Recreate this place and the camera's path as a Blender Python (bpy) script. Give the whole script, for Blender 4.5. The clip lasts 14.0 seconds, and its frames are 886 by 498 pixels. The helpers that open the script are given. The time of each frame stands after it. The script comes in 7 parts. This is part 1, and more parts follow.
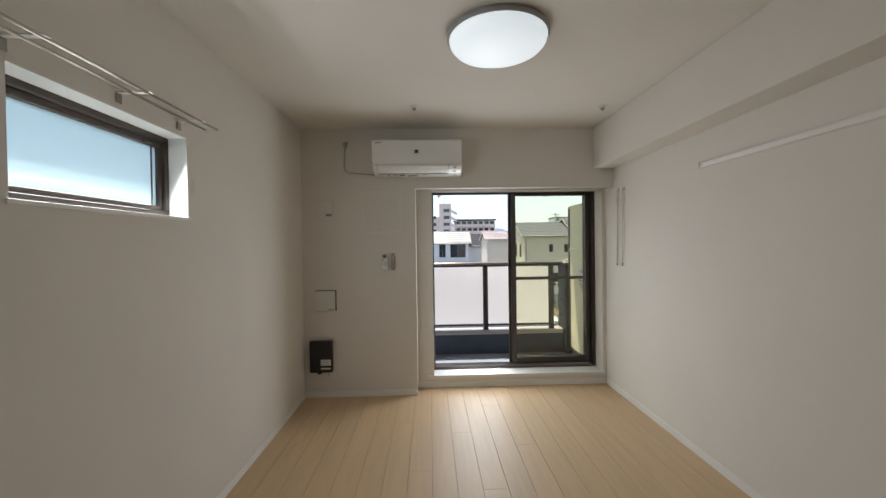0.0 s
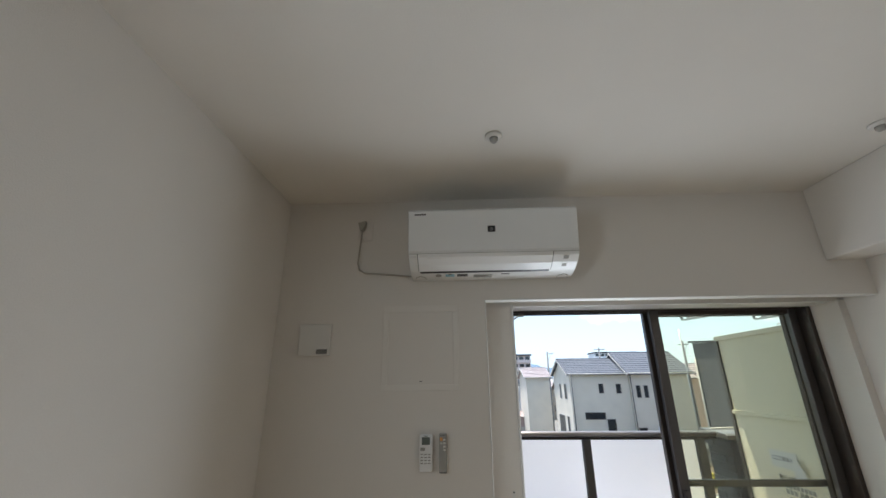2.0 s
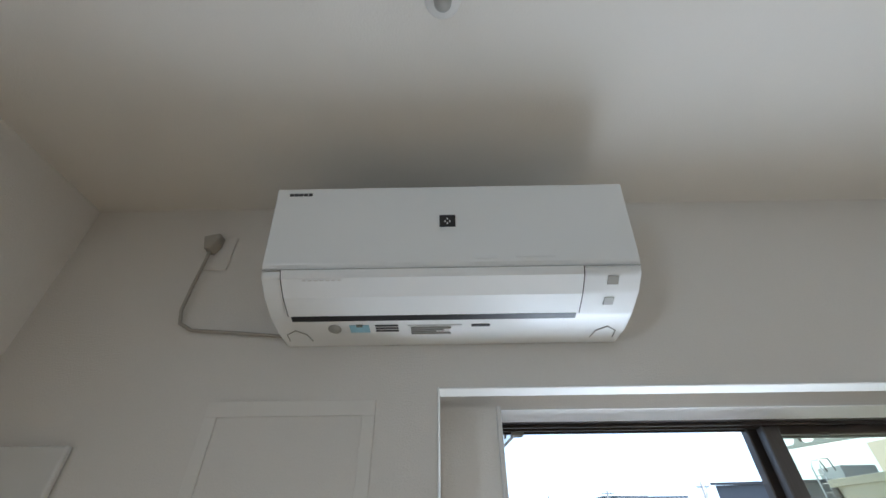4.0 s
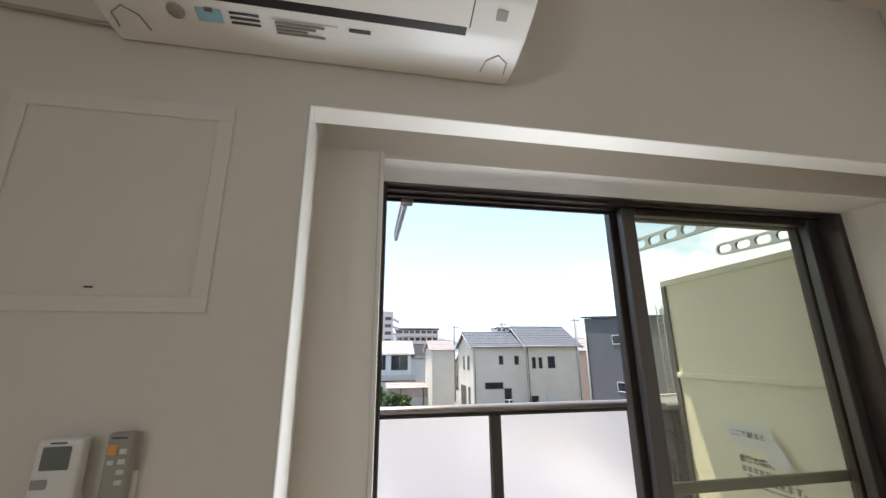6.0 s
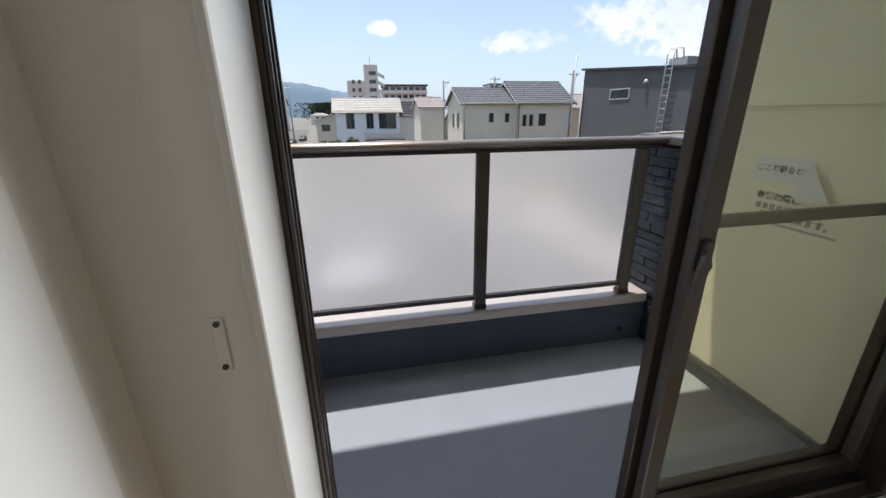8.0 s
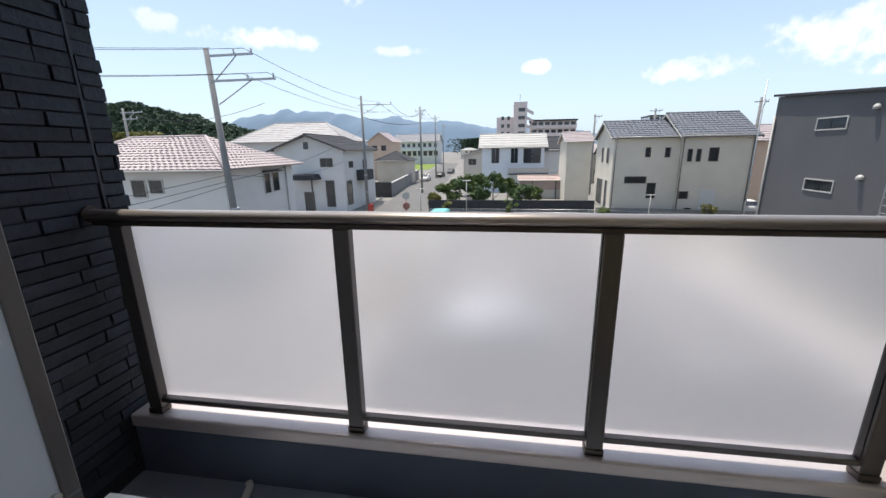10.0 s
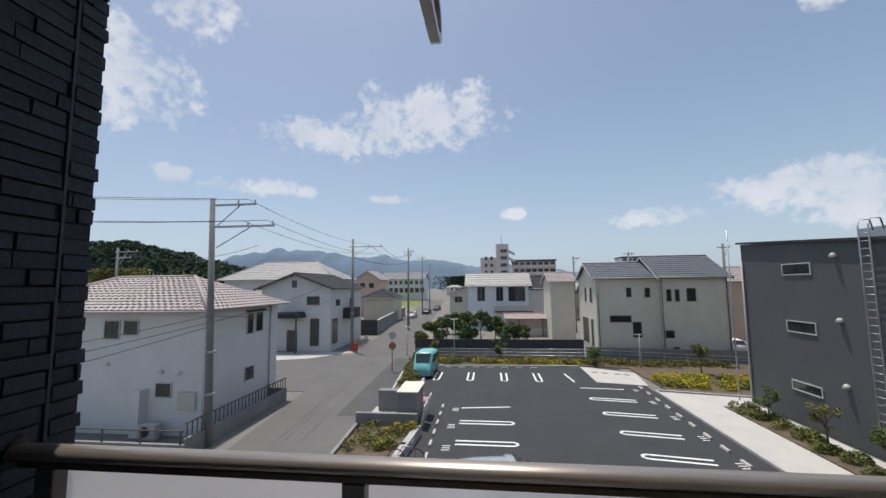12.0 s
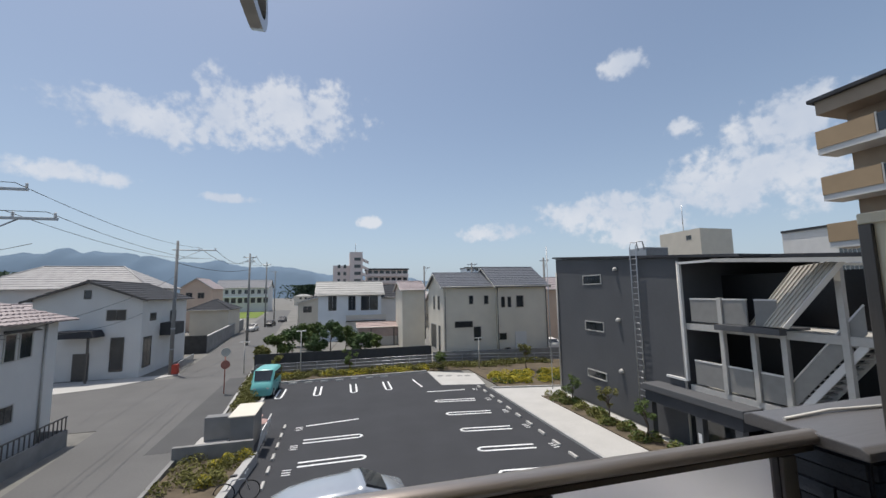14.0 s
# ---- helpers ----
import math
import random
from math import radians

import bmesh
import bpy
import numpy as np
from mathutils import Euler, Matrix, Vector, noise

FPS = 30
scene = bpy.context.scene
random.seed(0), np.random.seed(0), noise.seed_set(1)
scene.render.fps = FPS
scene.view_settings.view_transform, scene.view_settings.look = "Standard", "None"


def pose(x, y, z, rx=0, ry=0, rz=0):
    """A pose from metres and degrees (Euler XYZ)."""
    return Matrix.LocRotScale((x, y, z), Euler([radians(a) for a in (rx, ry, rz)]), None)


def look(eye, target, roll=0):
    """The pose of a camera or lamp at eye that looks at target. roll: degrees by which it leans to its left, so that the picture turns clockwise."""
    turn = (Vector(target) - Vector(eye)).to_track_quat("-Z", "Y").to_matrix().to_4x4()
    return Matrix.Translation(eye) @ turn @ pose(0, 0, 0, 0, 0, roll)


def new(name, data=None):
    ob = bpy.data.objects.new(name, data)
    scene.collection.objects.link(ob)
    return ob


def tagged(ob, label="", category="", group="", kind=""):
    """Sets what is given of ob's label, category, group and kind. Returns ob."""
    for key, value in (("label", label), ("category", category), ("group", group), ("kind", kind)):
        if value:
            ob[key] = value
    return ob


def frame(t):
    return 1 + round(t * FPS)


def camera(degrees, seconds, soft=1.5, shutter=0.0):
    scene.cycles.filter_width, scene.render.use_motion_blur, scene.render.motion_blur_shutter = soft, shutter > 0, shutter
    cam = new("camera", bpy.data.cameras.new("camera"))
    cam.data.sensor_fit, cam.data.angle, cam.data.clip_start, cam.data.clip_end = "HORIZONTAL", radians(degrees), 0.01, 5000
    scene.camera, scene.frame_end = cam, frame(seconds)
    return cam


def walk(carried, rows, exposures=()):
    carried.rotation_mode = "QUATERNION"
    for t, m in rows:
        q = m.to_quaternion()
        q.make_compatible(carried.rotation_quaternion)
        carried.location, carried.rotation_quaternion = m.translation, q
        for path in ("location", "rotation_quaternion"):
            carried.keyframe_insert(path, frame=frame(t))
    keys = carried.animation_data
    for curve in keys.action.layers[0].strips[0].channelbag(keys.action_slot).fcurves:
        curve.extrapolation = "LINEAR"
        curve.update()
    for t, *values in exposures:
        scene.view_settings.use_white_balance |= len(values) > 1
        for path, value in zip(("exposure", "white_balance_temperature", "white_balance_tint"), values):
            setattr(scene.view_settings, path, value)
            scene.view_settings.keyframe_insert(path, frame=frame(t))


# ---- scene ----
cam = camera(97.6, 14.0)
PATH = [
    (0, (0.017, -0.587, 1.396), (0.083, 1.412, 1.37), -0.8),
    (0.5, (-0.038, -0.238, 1.454), (-0.056, 1.757, 1.595), -0.7),
    (1, (-0.139, 0.203, 1.486), (-0.236, 2.166, 1.851), -0.6),
    (1.5, (-0.194, 0.641, 1.507), (-0.24, 2.582, 1.987), -0.7),
    (2, (-0.243, 1.104, 1.533), (-0.321, 2.995, 2.181), -0.5),
    (2.5, (-0.198, 1.54, 1.575), (-0.237, 3.326, 2.474), -0.7),
    (2.7, (-0.185, 1.687, 1.604), (-0.212, 3.446, 2.555), -0.6),
    (4.8, (-0.027, 2.243, 1.652), (-0.02, 3.81, 2.894), -1.0),
    (5, (-0.011, 2.283, 1.615), (0.093, 3.944, 2.725), -0.5),
    (5.5, (0.009, 2.308, 1.54), (0.221, 4.143, 2.308), -0.1),
    (6, (0.022, 2.283, 1.426), (0.375, 4.181, 1.949), -0.4),
    (6.5, (0.025, 2.299, 1.359), (0.501, 4.241, 1.43), -0.4),
    (7, (0.042, 2.363, 1.323), (0.529, 4.298, 1.182), -0.6),
    (7.2, (0.054, 2.423, 1.307), (0.54, 4.35, 1.085), -0.6),
    (9.3, (0.316, 3.216, 1.256), (0.345, 4.876, 0.142), -1.2),
    (9.5, (0.318, 3.255, 1.286), (0.279, 5.0, 0.309), -0.9),
    (10, (0.393, 3.308, 1.355), (0.097, 5.222, 0.856), -0.9),
    (10.5, (0.392, 3.301, 1.398), (0.051, 5.256, 1.149), -0.8),
    (11, (0.42, 3.396, 1.419), (0.021, 5.354, 1.347), -0.7),
    (11.5, (0.286, 3.49, 1.513), (-0.197, 5.43, 1.553), -0.6),
    (12, (0.189, 3.543, 1.606), (-0.034, 5.522, 1.794), -0.6),
    (12.5, (0.201, 3.586, 1.624), (0.224, 5.575, 1.826), -0.9),
    (13, (0.221, 3.614, 1.643), (0.472, 5.588, 1.846), -0.9),
    (13.5, (0.222, 3.601, 1.640), (0.675, 5.538, 1.851), -1.0),
    (14, (0.221, 3.588, 1.634), (0.734, 5.508, 1.855), -1.0),
]

ROWS = [(t, look(e, g, r)) for t, e, g, r in PATH]
walk(cam, ROWS, exposures=[
    (0.0, 1.0, 6600, 10), (0.5, 0.88, 6550, 10), (1.2, 0.85, 6600, 10), (2.0, 1.02, 6000, 8), (2.7, 1.36, 5800, 8), (4.8, 1.55, 5450, 6), (5.0, 1.55, 5600, 7), (5.6, 1.38, 6550, 10), (6.0, 1.2, 6500, 10), (6.5, 0.75, 6600, 10),
    (7.2, 0.6, 6500, 10), (8.3, 0.45, 6550, 10), (9.3, 1.0, 6450, 10), (9.5, 1.0, 6450, 10), (10.0, 0.60, 6500, 10), (10.5, 0.25, 6600, 10), (11.0, 0.0, 6500, 10), (12.0, -0.08, 6500, 10), (14.0, -0.12, 6450, 10)])

# ---- world, sun, lamps ----
G = -5.5                      # street level below the room's floor
SUN_DIR = Vector((-0.17, 0.21, 1.0)).normalized()
SUN_EL = math.asin(SUN_DIR.z)
SUN_AZ = math.atan2(SUN_DIR.x, SUN_DIR.y)
CLOUDS = [
    (-7.4, 24.4, 11.1, 4.3),
    (-21.7, 20.4, 10.1, 2.6),
    (-14.0, 22.2, 9.0, 3.2),
    (-48.5, 23.3, 7.8, 5.7),
    (-40.2, 31.9, 5.0, 2.8),
    (-42.4, 14.0, 2.4, 1.1),
    (-31.3, 13.3, 7.1, 1.2),
    (-13.8, 12.6, 3.5, 0.6),
    (4.2, 10.2, 1.6, 0.9),
    (23.9, 8.5, 6.5, 1.3),
    (38.3, 10.2, 10.1, 2.7),
    (41.6, 28.7, 3.2, 1.5),
    (58.1, 18.1, 5.4, 3.0),
    (54.1, 12.2, 11.0, 4.2),
    (48.3, 19.6, 2.0, 1.4),
    (42.6, 9.2, 6.6, 3.2),
]


def build_world():
    w = bpy.data.worlds.new("sky")
    scene.world = w
    w.use_nodes = True
    nt = w.node_tree
    nt.nodes.clear()

    def n(kind, **kw):
        node = nt.nodes.new(kind)
        for k, v in kw.items():
            if k == "op":
                node.operation = v
            elif k == "ins":
                for i, val in v.items():
                    node.inputs[i].default_value = val
        return node

    def m(op, a, b=0.0, c=0.0, clamp=False):
        node = nt.nodes.new("ShaderNodeMath")
        node.operation = op
        node.use_clamp = clamp
        for i, v in enumerate((a, b, c)):
            if isinstance(v, (int, float)):
                node.inputs[i].default_value = v
            else:
                nt.links.new(v, node.inputs[i])
        return node.outputs[0]

    out = n("ShaderNodeOutputWorld")
    bg = n("ShaderNodeBackground")
    bg.inputs["Strength"].default_value = 0.12
    sky = n("ShaderNodeTexSky")
    sky.sky_type = "NISHITA"
    sky.sun_disc = False
    sky.sun_elevation = SUN_EL
    sky.sun_rotation = SUN_AZ
    sky.dust_density = 2.2
    sky.air_density = 1.0
    sky.ozone_density = 1.2
    tc = n("ShaderNodeTexCoord")
    sep = n("ShaderNodeSeparateXYZ")
    nt.links.new(tc.outputs["Generated"], sep.inputs[0])
    az = m("ARCTAN2", sep.outputs[0], sep.outputs[1])
    el = m("ARCSINE", sep.outputs[2])
    total = None
    for a, e, wa, we in CLOUDS:
        dx = m("DIVIDE", m("SUBTRACT", az, radians(a)), radians(wa))
        dy = m("DIVIDE", m("SUBTRACT", el, radians(e)), radians(we))
        d = m("ADD", m("MULTIPLY", dx, dx), m("MULTIPLY", dy, dy))
        v = m("MAXIMUM", m("SUBTRACT", 1.0, m("MULTIPLY", d, 0.48)), 0.0)
        total = v if total is None else m("MAXIMUM", total, v)
    no = n("ShaderNodeTexNoise")
    no.inputs["Scale"].default_value = 13.0
    no.inputs["Detail"].default_value = 9.0
    no.inputs["Roughness"].default_value = 0.58
    nt.links.new(tc.outputs["Generated"], no.inputs["Vector"])
    fine = n("ShaderNodeTexNoise")
    fine.inputs["Scale"].default_value = 48.0
    fine.inputs["Detail"].default_value = 6.0
    nt.links.new(tc.outputs["Generated"], fine.inputs["Vector"])
    dens = m("ADD", total, m("MULTIPLY", m("SUBTRACT", no.outputs[0], 0.5), 2.2))
    dens = m("ADD", dens, m("MULTIPLY", m("SUBTRACT", fine.outputs[0], 0.5), 1.3))
    mr = n("ShaderNodeMapRange")
    mr.interpolation_type = "SMOOTHSTEP"
    mr.inputs[1].default_value, mr.inputs[2].default_value = 0.38, 1.02
    mr.inputs[3].default_value, mr.inputs[4].default_value = 0.0, 0.82
    nt.links.new(dens, mr.inputs[0])
    mask = m("MULTIPLY", mr.outputs[0], m("MINIMUM", m("MULTIPLY", total, 4.0), 1.0))
    # thin haze towards the horizon
    hz = m("POWER", m("SUBTRACT", 1.0, m("MAXIMUM", sep.outputs[2], 0.0)), 3.6)
    haze = n("ShaderNodeMixRGB")
    haze.inputs[2].default_value = (5.2, 6.6, 8.2, 1)
    nt.links.new(m("MULTIPLY_ADD", hz, 0.50, 0.09), haze.inputs[0])
    nt.links.new(sky.outputs[0], haze.inputs[1])
    mix = n("ShaderNodeMixRGB")
    puff = n("ShaderNodeTexNoise")
    puff.inputs["Scale"].default_value = 9.0
    puff.inputs["Detail"].default_value = 6.0
    nt.links.new(tc.outputs["Generated"], puff.inputs["Vector"])
    tone = n("ShaderNodeMixRGB")
    tone.inputs[1].default_value = (5.1, 5.6, 6.5, 1)
    tone.inputs[2].default_value = (6.9, 7.05, 7.4, 1)
    nt.links.new(m("MULTIPLY_ADD", m("SUBTRACT", puff.outputs[0], 0.5), 2.6, 0.55, clamp=True), tone.inputs[0])
    nt.links.new(tone.outputs[0], mix.inputs[2])
    nt.links.new(mask, mix.inputs[0])
    nt.links.new(haze.outputs[0], mix.inputs[1])
    nt.links.new(mix.outputs[0], bg.inputs["Color"])
    nt.links.new(bg.outputs[0], out.inputs[0])


build_world()
sun_data = bpy.data.lights.new("sun", "SUN")
sun_data.energy, sun_data.angle, sun_data.color = 3.9, radians(0.53), (1.0, 0.95, 0.88)
sun = new("sun", sun_data)
sun.matrix_world = look(SUN_DIR * 60, (0, 0, 0))


def fill_lamp(name, eye, target, sx, sy, power, colour):
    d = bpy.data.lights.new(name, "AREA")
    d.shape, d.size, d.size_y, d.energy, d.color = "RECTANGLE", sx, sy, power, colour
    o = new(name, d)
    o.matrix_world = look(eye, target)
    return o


# added area lamps in the two openings, boosting the skylight indoors
fill_lamp("door_fill", (0.49, 3.322, 0.92), (0.41, 0.6, 0.70), 0.52, 1.5, 7.5, (0.92, 0.96, 1.0))
fill_lamp("side_fill", (-1.20, 0.93, 1.72), (0.5, 0.93, 0.9), 0.66, 0.26, 4.0, (0.88, 0.96, 1.0))

# ---- materials ----


def surf(name, col, rough=0.6, metal=0.0, var=0.10, scale=6.0, bump=0.0, bscale=80.0, rand=0.0, spec=0.5, stretch=None, grain=0.0, gscale=60.0):
    """A painted or plain surface: two scales of tone, fine relief, and a tone that differs from piece to piece."""
    mt = bpy.data.materials.new(name)
    mt.use_nodes = True
    nt = mt.node_tree
    b = nt.nodes["Principled BSDF"]
    b.inputs["Roughness"].default_value = rough
    b.inputs["Metallic"].default_value = metal
    b.inputs["Specular IOR Level"].default_value = spec
    tc = nt.nodes.new("ShaderNodeTexCoord")
    vec = tc.outputs["Object"]
    if stretch:
        mp = nt.nodes.new("ShaderNodeMapping")
        mp.inputs["Scale"].default_value = stretch
        nt.links.new(vec, mp.inputs[0])
        vec = mp.outputs[0]
        if rand:
            oi0 = nt.nodes.new("ShaderNodeObjectInfo")
            ad = nt.nodes.new("ShaderNodeVectorMath")
            ad.operation = "ADD"
            sc = nt.nodes.new("ShaderNodeMath")
            sc.operation = "MULTIPLY"
            sc.inputs[1].default_value = 37.0
            nt.links.new(oi0.outputs["Random"], sc.inputs[0])
            nt.links.new(vec, ad.inputs[0])
            nt.links.new(sc.outputs[0], ad.inputs[1])
            vec = ad.outputs[0]
    n1 = nt.nodes.new("ShaderNodeTexNoise")
    n1.inputs["Scale"].default_value, n1.inputs["Detail"].default_value = scale, 6
    nt.links.new(vec, n1.inputs["Vector"])
    fac = n1.outputs[0]
    if grain:
        n3 = nt.nodes.new("ShaderNodeTexNoise")
        n3.inputs["Scale"].default_value, n3.inputs["Detail"].default_value = gscale, 4
        nt.links.new(vec, n3.inputs["Vector"])
        mx = nt.nodes.new("ShaderNodeMixRGB")
        mx.inputs[0].default_value = grain
        nt.links.new(fac, mx.inputs[1])
        nt.links.new(n3.outputs[0], mx.inputs[2])
        fac = mx.outputs[0]
    if rand:
        oi = nt.nodes.new("ShaderNodeObjectInfo")
        ma = nt.nodes.new("ShaderNodeMath")
        ma.operation = "MULTIPLY_ADD"
        ma.inputs[1].default_value, ma.inputs[2].default_value = rand, -rand / 2
        nt.links.new(oi.outputs["Random"], ma.inputs[0])
        ad2 = nt.nodes.new("ShaderNodeMath")
        ad2.operation = "ADD"
        nt.links.new(fac, ad2.inputs[0])
        nt.links.new(ma.outputs[0], ad2.inputs[1])
        fac = ad2.outputs[0]
    ramp = nt.nodes.new("ShaderNodeValToRGB")
    lo = [max(0.0, c * (1 - var)) for c in col[:3]]
    hi = [min(1.0, c * (1 + var)) for c in col[:3]]
    ramp.color_ramp.elements[0].position, ramp.color_ramp.elements[1].position = 0.28, 0.72
    ramp.color_ramp.elements[0].color = (*lo, 1)
    ramp.color_ramp.elements[1].color = (*hi, 1)
    nt.links.new(fac, ramp.inputs[0])
    nt.links.new(ramp.outputs[0], b.inputs["Base Color"])
    if bump:
        n2 = nt.nodes.new("ShaderNodeTexNoise")
        n2.inputs["Scale"].default_value, n2.inputs["Detail"].default_value = bscale, 5
        nt.links.new(vec, n2.inputs["Vector"])
        bp = nt.nodes.new("ShaderNodeBump")
        bp.inputs["Strength"].default_value, bp.inputs["Distance"].default_value = bump, 0.01
        nt.links.new(n2.outputs[0], bp.inputs["Height"])
        nt.links.new(bp.outputs[0], b.inputs["Normal"])
    return mt


def glass(name, tint, gloss=0.06):
    mt = bpy.data.materials.new(name)
    mt.use_nodes = True
    nt = mt.node_tree
    nt.nodes.clear()
    out = nt.nodes.new("ShaderNodeOutputMaterial")
    tr = nt.nodes.new("ShaderNodeBsdfTransparent")
    tr.inputs[0].default_value = (*tint, 1)
    gl = nt.nodes.new("ShaderNodeBsdfGlossy")
    gl.inputs["Roughness"].default_value = 0.02
    fr = nt.nodes.new("ShaderNodeLayerWeight")
    pw = nt.nodes.new("ShaderNodeMath")
    pw.operation = "MULTIPLY_ADD"
    fr.inputs[0].default_value = 0.28
    pw.inputs[1].default_value, pw.inputs[2].default_value = 0.16, 0.02
    nt.links.new(fr.outputs["Facing"], pw.inputs[0])
    
    mx = nt.nodes.new("ShaderNodeMixShader")
    nt.links.new(pw.outputs[0], mx.inputs[0])
    nt.links.new(tr.outputs[0], mx.inputs[1])
    nt.links.new(gl.outputs[0], mx.inputs[2])
    nt.links.new(mx.outputs[0], out.inputs[0])
    return mt


def frosted(name, col, blur=0.55, share=0.5):
    """Milky glass: part scatters light through, part lets a blurred view through."""
    mt = bpy.data.materials.new(name)
    mt.use_nodes = True
    nt = mt.node_tree
    nt.nodes.clear()
    out = nt.nodes.new("ShaderNodeOutputMaterial")
    tl = nt.nodes.new("ShaderNodeBsdfTranslucent")
    tl.inputs[0].default_value = (*col, 1)
    df = nt.nodes.new("ShaderNodeBsdfDiffuse")
    df.inputs[0].default_value = (*col, 1)
    rf = nt.nodes.new("ShaderNodeBsdfRefraction")
    rf.inputs["Roughness"].default_value = blur
    rf.inputs["IOR"].default_value = 1.05
    rf.inputs[0].default_value = (*col, 1)
    no = nt.nodes.new("ShaderNodeTexNoise")
    no.inputs["Scale"].default_value = 3.0
    mxa = nt.nodes.new("ShaderNodeMixShader")
    mxa.inputs[0].default_value = 0.12
    nt.links.new(tl.outputs[0], mxa.inputs[1])
    nt.links.new(df.outputs[0], mxa.inputs[2])
    mr = nt.nodes.new("ShaderNodeMapRange")
    mr.inputs[3].default_value, mr.inputs[4].default_value = share - 0.02, share + 0.02
    nt.links.new(no.outputs[0], mr.inputs[0])
    mx = nt.nodes.new("ShaderNodeMixShader")
    nt.links.new(mr.outputs[0], mx.inputs[0])
    nt.links.new(mxa.outputs[0], mx.inputs[1])
    nt.links.new(rf.outputs[0], mx.inputs[2])
    nt.links.new(mx.outputs[0], out.inputs[0])
    return mt


def glow(name, col, power):
    mt = bpy.data.materials.new(name)
    mt.use_nodes = True
    b = mt.node_tree.nodes["Principled BSDF"]
    b.inputs["Base Color"].default_value = (0.8, 0.8, 0.8, 1)
    b.inputs["Emission Color"].default_value = (*col, 1)
    b.inputs["Emission Strength"].default_value = power
    return mt


M = dict(
    wallpaper=surf("wallpaper", (0.74, 0.70, 0.645), 0.85, var=0.03, scale=2.0, bump=0.18, bscale=260, spec=0.2, grain=0.4, gscale=180),
    ceiling=surf("ceiling_paper", (0.76, 0.725, 0.67), 0.9, var=0.03, scale=1.5, bump=0.12, bscale=240, spec=0.2),
    oak=surf("oak_floor", (0.60, 0.425, 0.25), 0.46, var=0.09, scale=3.0, bump=0.03, bscale=60, rand=0.14, stretch=(9, 0.7, 9), grain=0.3, gscale=14),
    groove=surf("floor_joint", (0.44, 0.30, 0.17), 0.7),
    trim=surf("white_trim", (0.80, 0.785, 0.75), 0.45, var=0.03, scale=4),
    bronze=surf("bronze_aluminium", (0.078, 0.062, 0.053), 0.38, 0.55, var=0.12, scale=14, bump=0.02),
    bronze2=surf("light_bronze_aluminium", (0.115, 0.105, 0.099), 0.36, 0.6, var=0.08, scale=10, stretch=(30, 30, 1)),
    railing=surf("rail_aluminium", (0.42, 0.365, 0.32), 0.36, 0.7, var=0.08, scale=10, stretch=(1, 30, 30)),
    steel=surf("brushed_steel", (0.50, 0.47, 0.42), 0.3, 0.9, var=0.08, scale=20),
    acwhite=surf("appliance_white", (0.80, 0.80, 0.785), 0.28, var=0.02, scale=3),
    offwhite=surf("off_white_plastic", (0.70, 0.68, 0.64), 0.45, var=0.03, scale=5),
    panelgrey=surf("pale_grey_board", (0.46, 0.49, 0.52), 0.5, var=0.04, scale=3),
    capmetal=surf("wall_cap_metal", (0.20, 0.19, 0.185), 0.38, 0.5, var=0.08, scale=8, stretch=(1, 20, 20)),
    greyplastic=surf("grey_plastic", (0.34, 0.33, 0.30), 0.45, var=0.05, scale=8),
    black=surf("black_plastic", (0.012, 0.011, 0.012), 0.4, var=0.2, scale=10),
    ink=surf("dark_print", (0.05, 0.05, 0.055), 0.6),
    blueink=surf("blue_label", (0.30, 0.52, 0.62), 0.5, var=0.1, scale=30),
    paper=surf("white_label", (0.78, 0.78, 0.77), 0.6, var=0.03, scale=10),
    orange=surf("orange_button", (0.78, 0.36, 0.10), 0.5),
    lcd=surf("display", (0.16, 0.18, 0.16), 0.2, var=0.1),
    brick=surf("dark_blue_brick", (0.021, 0.0255, 0.035), 0.62, var=0.35, scale=9, bump=0.55, bscale=42, rand=0.5, grain=0.4, gscale=45),
    mortar=surf("dark_mortar", (0.016, 0.018, 0.024), 0.9, var=0.2, scale=20, bump=0.2),
    vinyl=surf("balcony_floor_sheet", (0.24, 0.268, 0.322), 0.55, var=0.06, scale=5, bump=0.10, bscale=120, grain=0.3, gscale=90),
    parapet=surf("slate_paint", (0.066, 0.083, 0.118), 0.6, var=0.10, scale=4, bump=0.12, bscale=90),
    coping=surf("coping_aluminium", (0.56, 0.50, 0.47), 0.4, 0.5, var=0.07, scale=8, stretch=(1, 20, 20)),
    board=surf("cream_board", (0.86, 0.81, 0.64), 0.6, var=0.04, scale=3, bump=0.05),
    frost=frosted("frosted_panel", (0.99, 0.97, 0.97), 1.0, 0.74),
    frostwin=frosted("frosted_window_glass", (0.82, 0.935, 0.95), 0.8, 0.14),
    tint=glass("tinted_glass", (0.985, 0.985, 0.915)),
    lamp=glow("lamp_diffuser", (0.80, 0.92, 1.0), 0.32),
    cord=surf("beige_cord", (0.40, 0.36, 0.30), 0.5, var=0.05),
    seal=surf("grey_sealant", (0.05, 0.056, 0.066), 0.6, var=0.1),
    ledlamp=surf("lamp_rim", (0.35, 0.34, 0.33), 0.4),
)


# ---- mesh helpers ----
def box(bm, x0, x1, y0, y1, z0, z1):
    vs = [bm.verts.new((x, y, z)) for z in (z0, z1) for x, y in ((x0, y0), (x1, y0), (x1, y1), (x0, y1))]
    for f in ((3, 2, 1, 0), (4, 5, 6, 7), (0, 1, 5, 4), (1, 2, 6, 5), (2, 3, 7, 6), (3, 0, 4, 7)):
        bm.faces.new([vs[i] for i in f])
    return vs


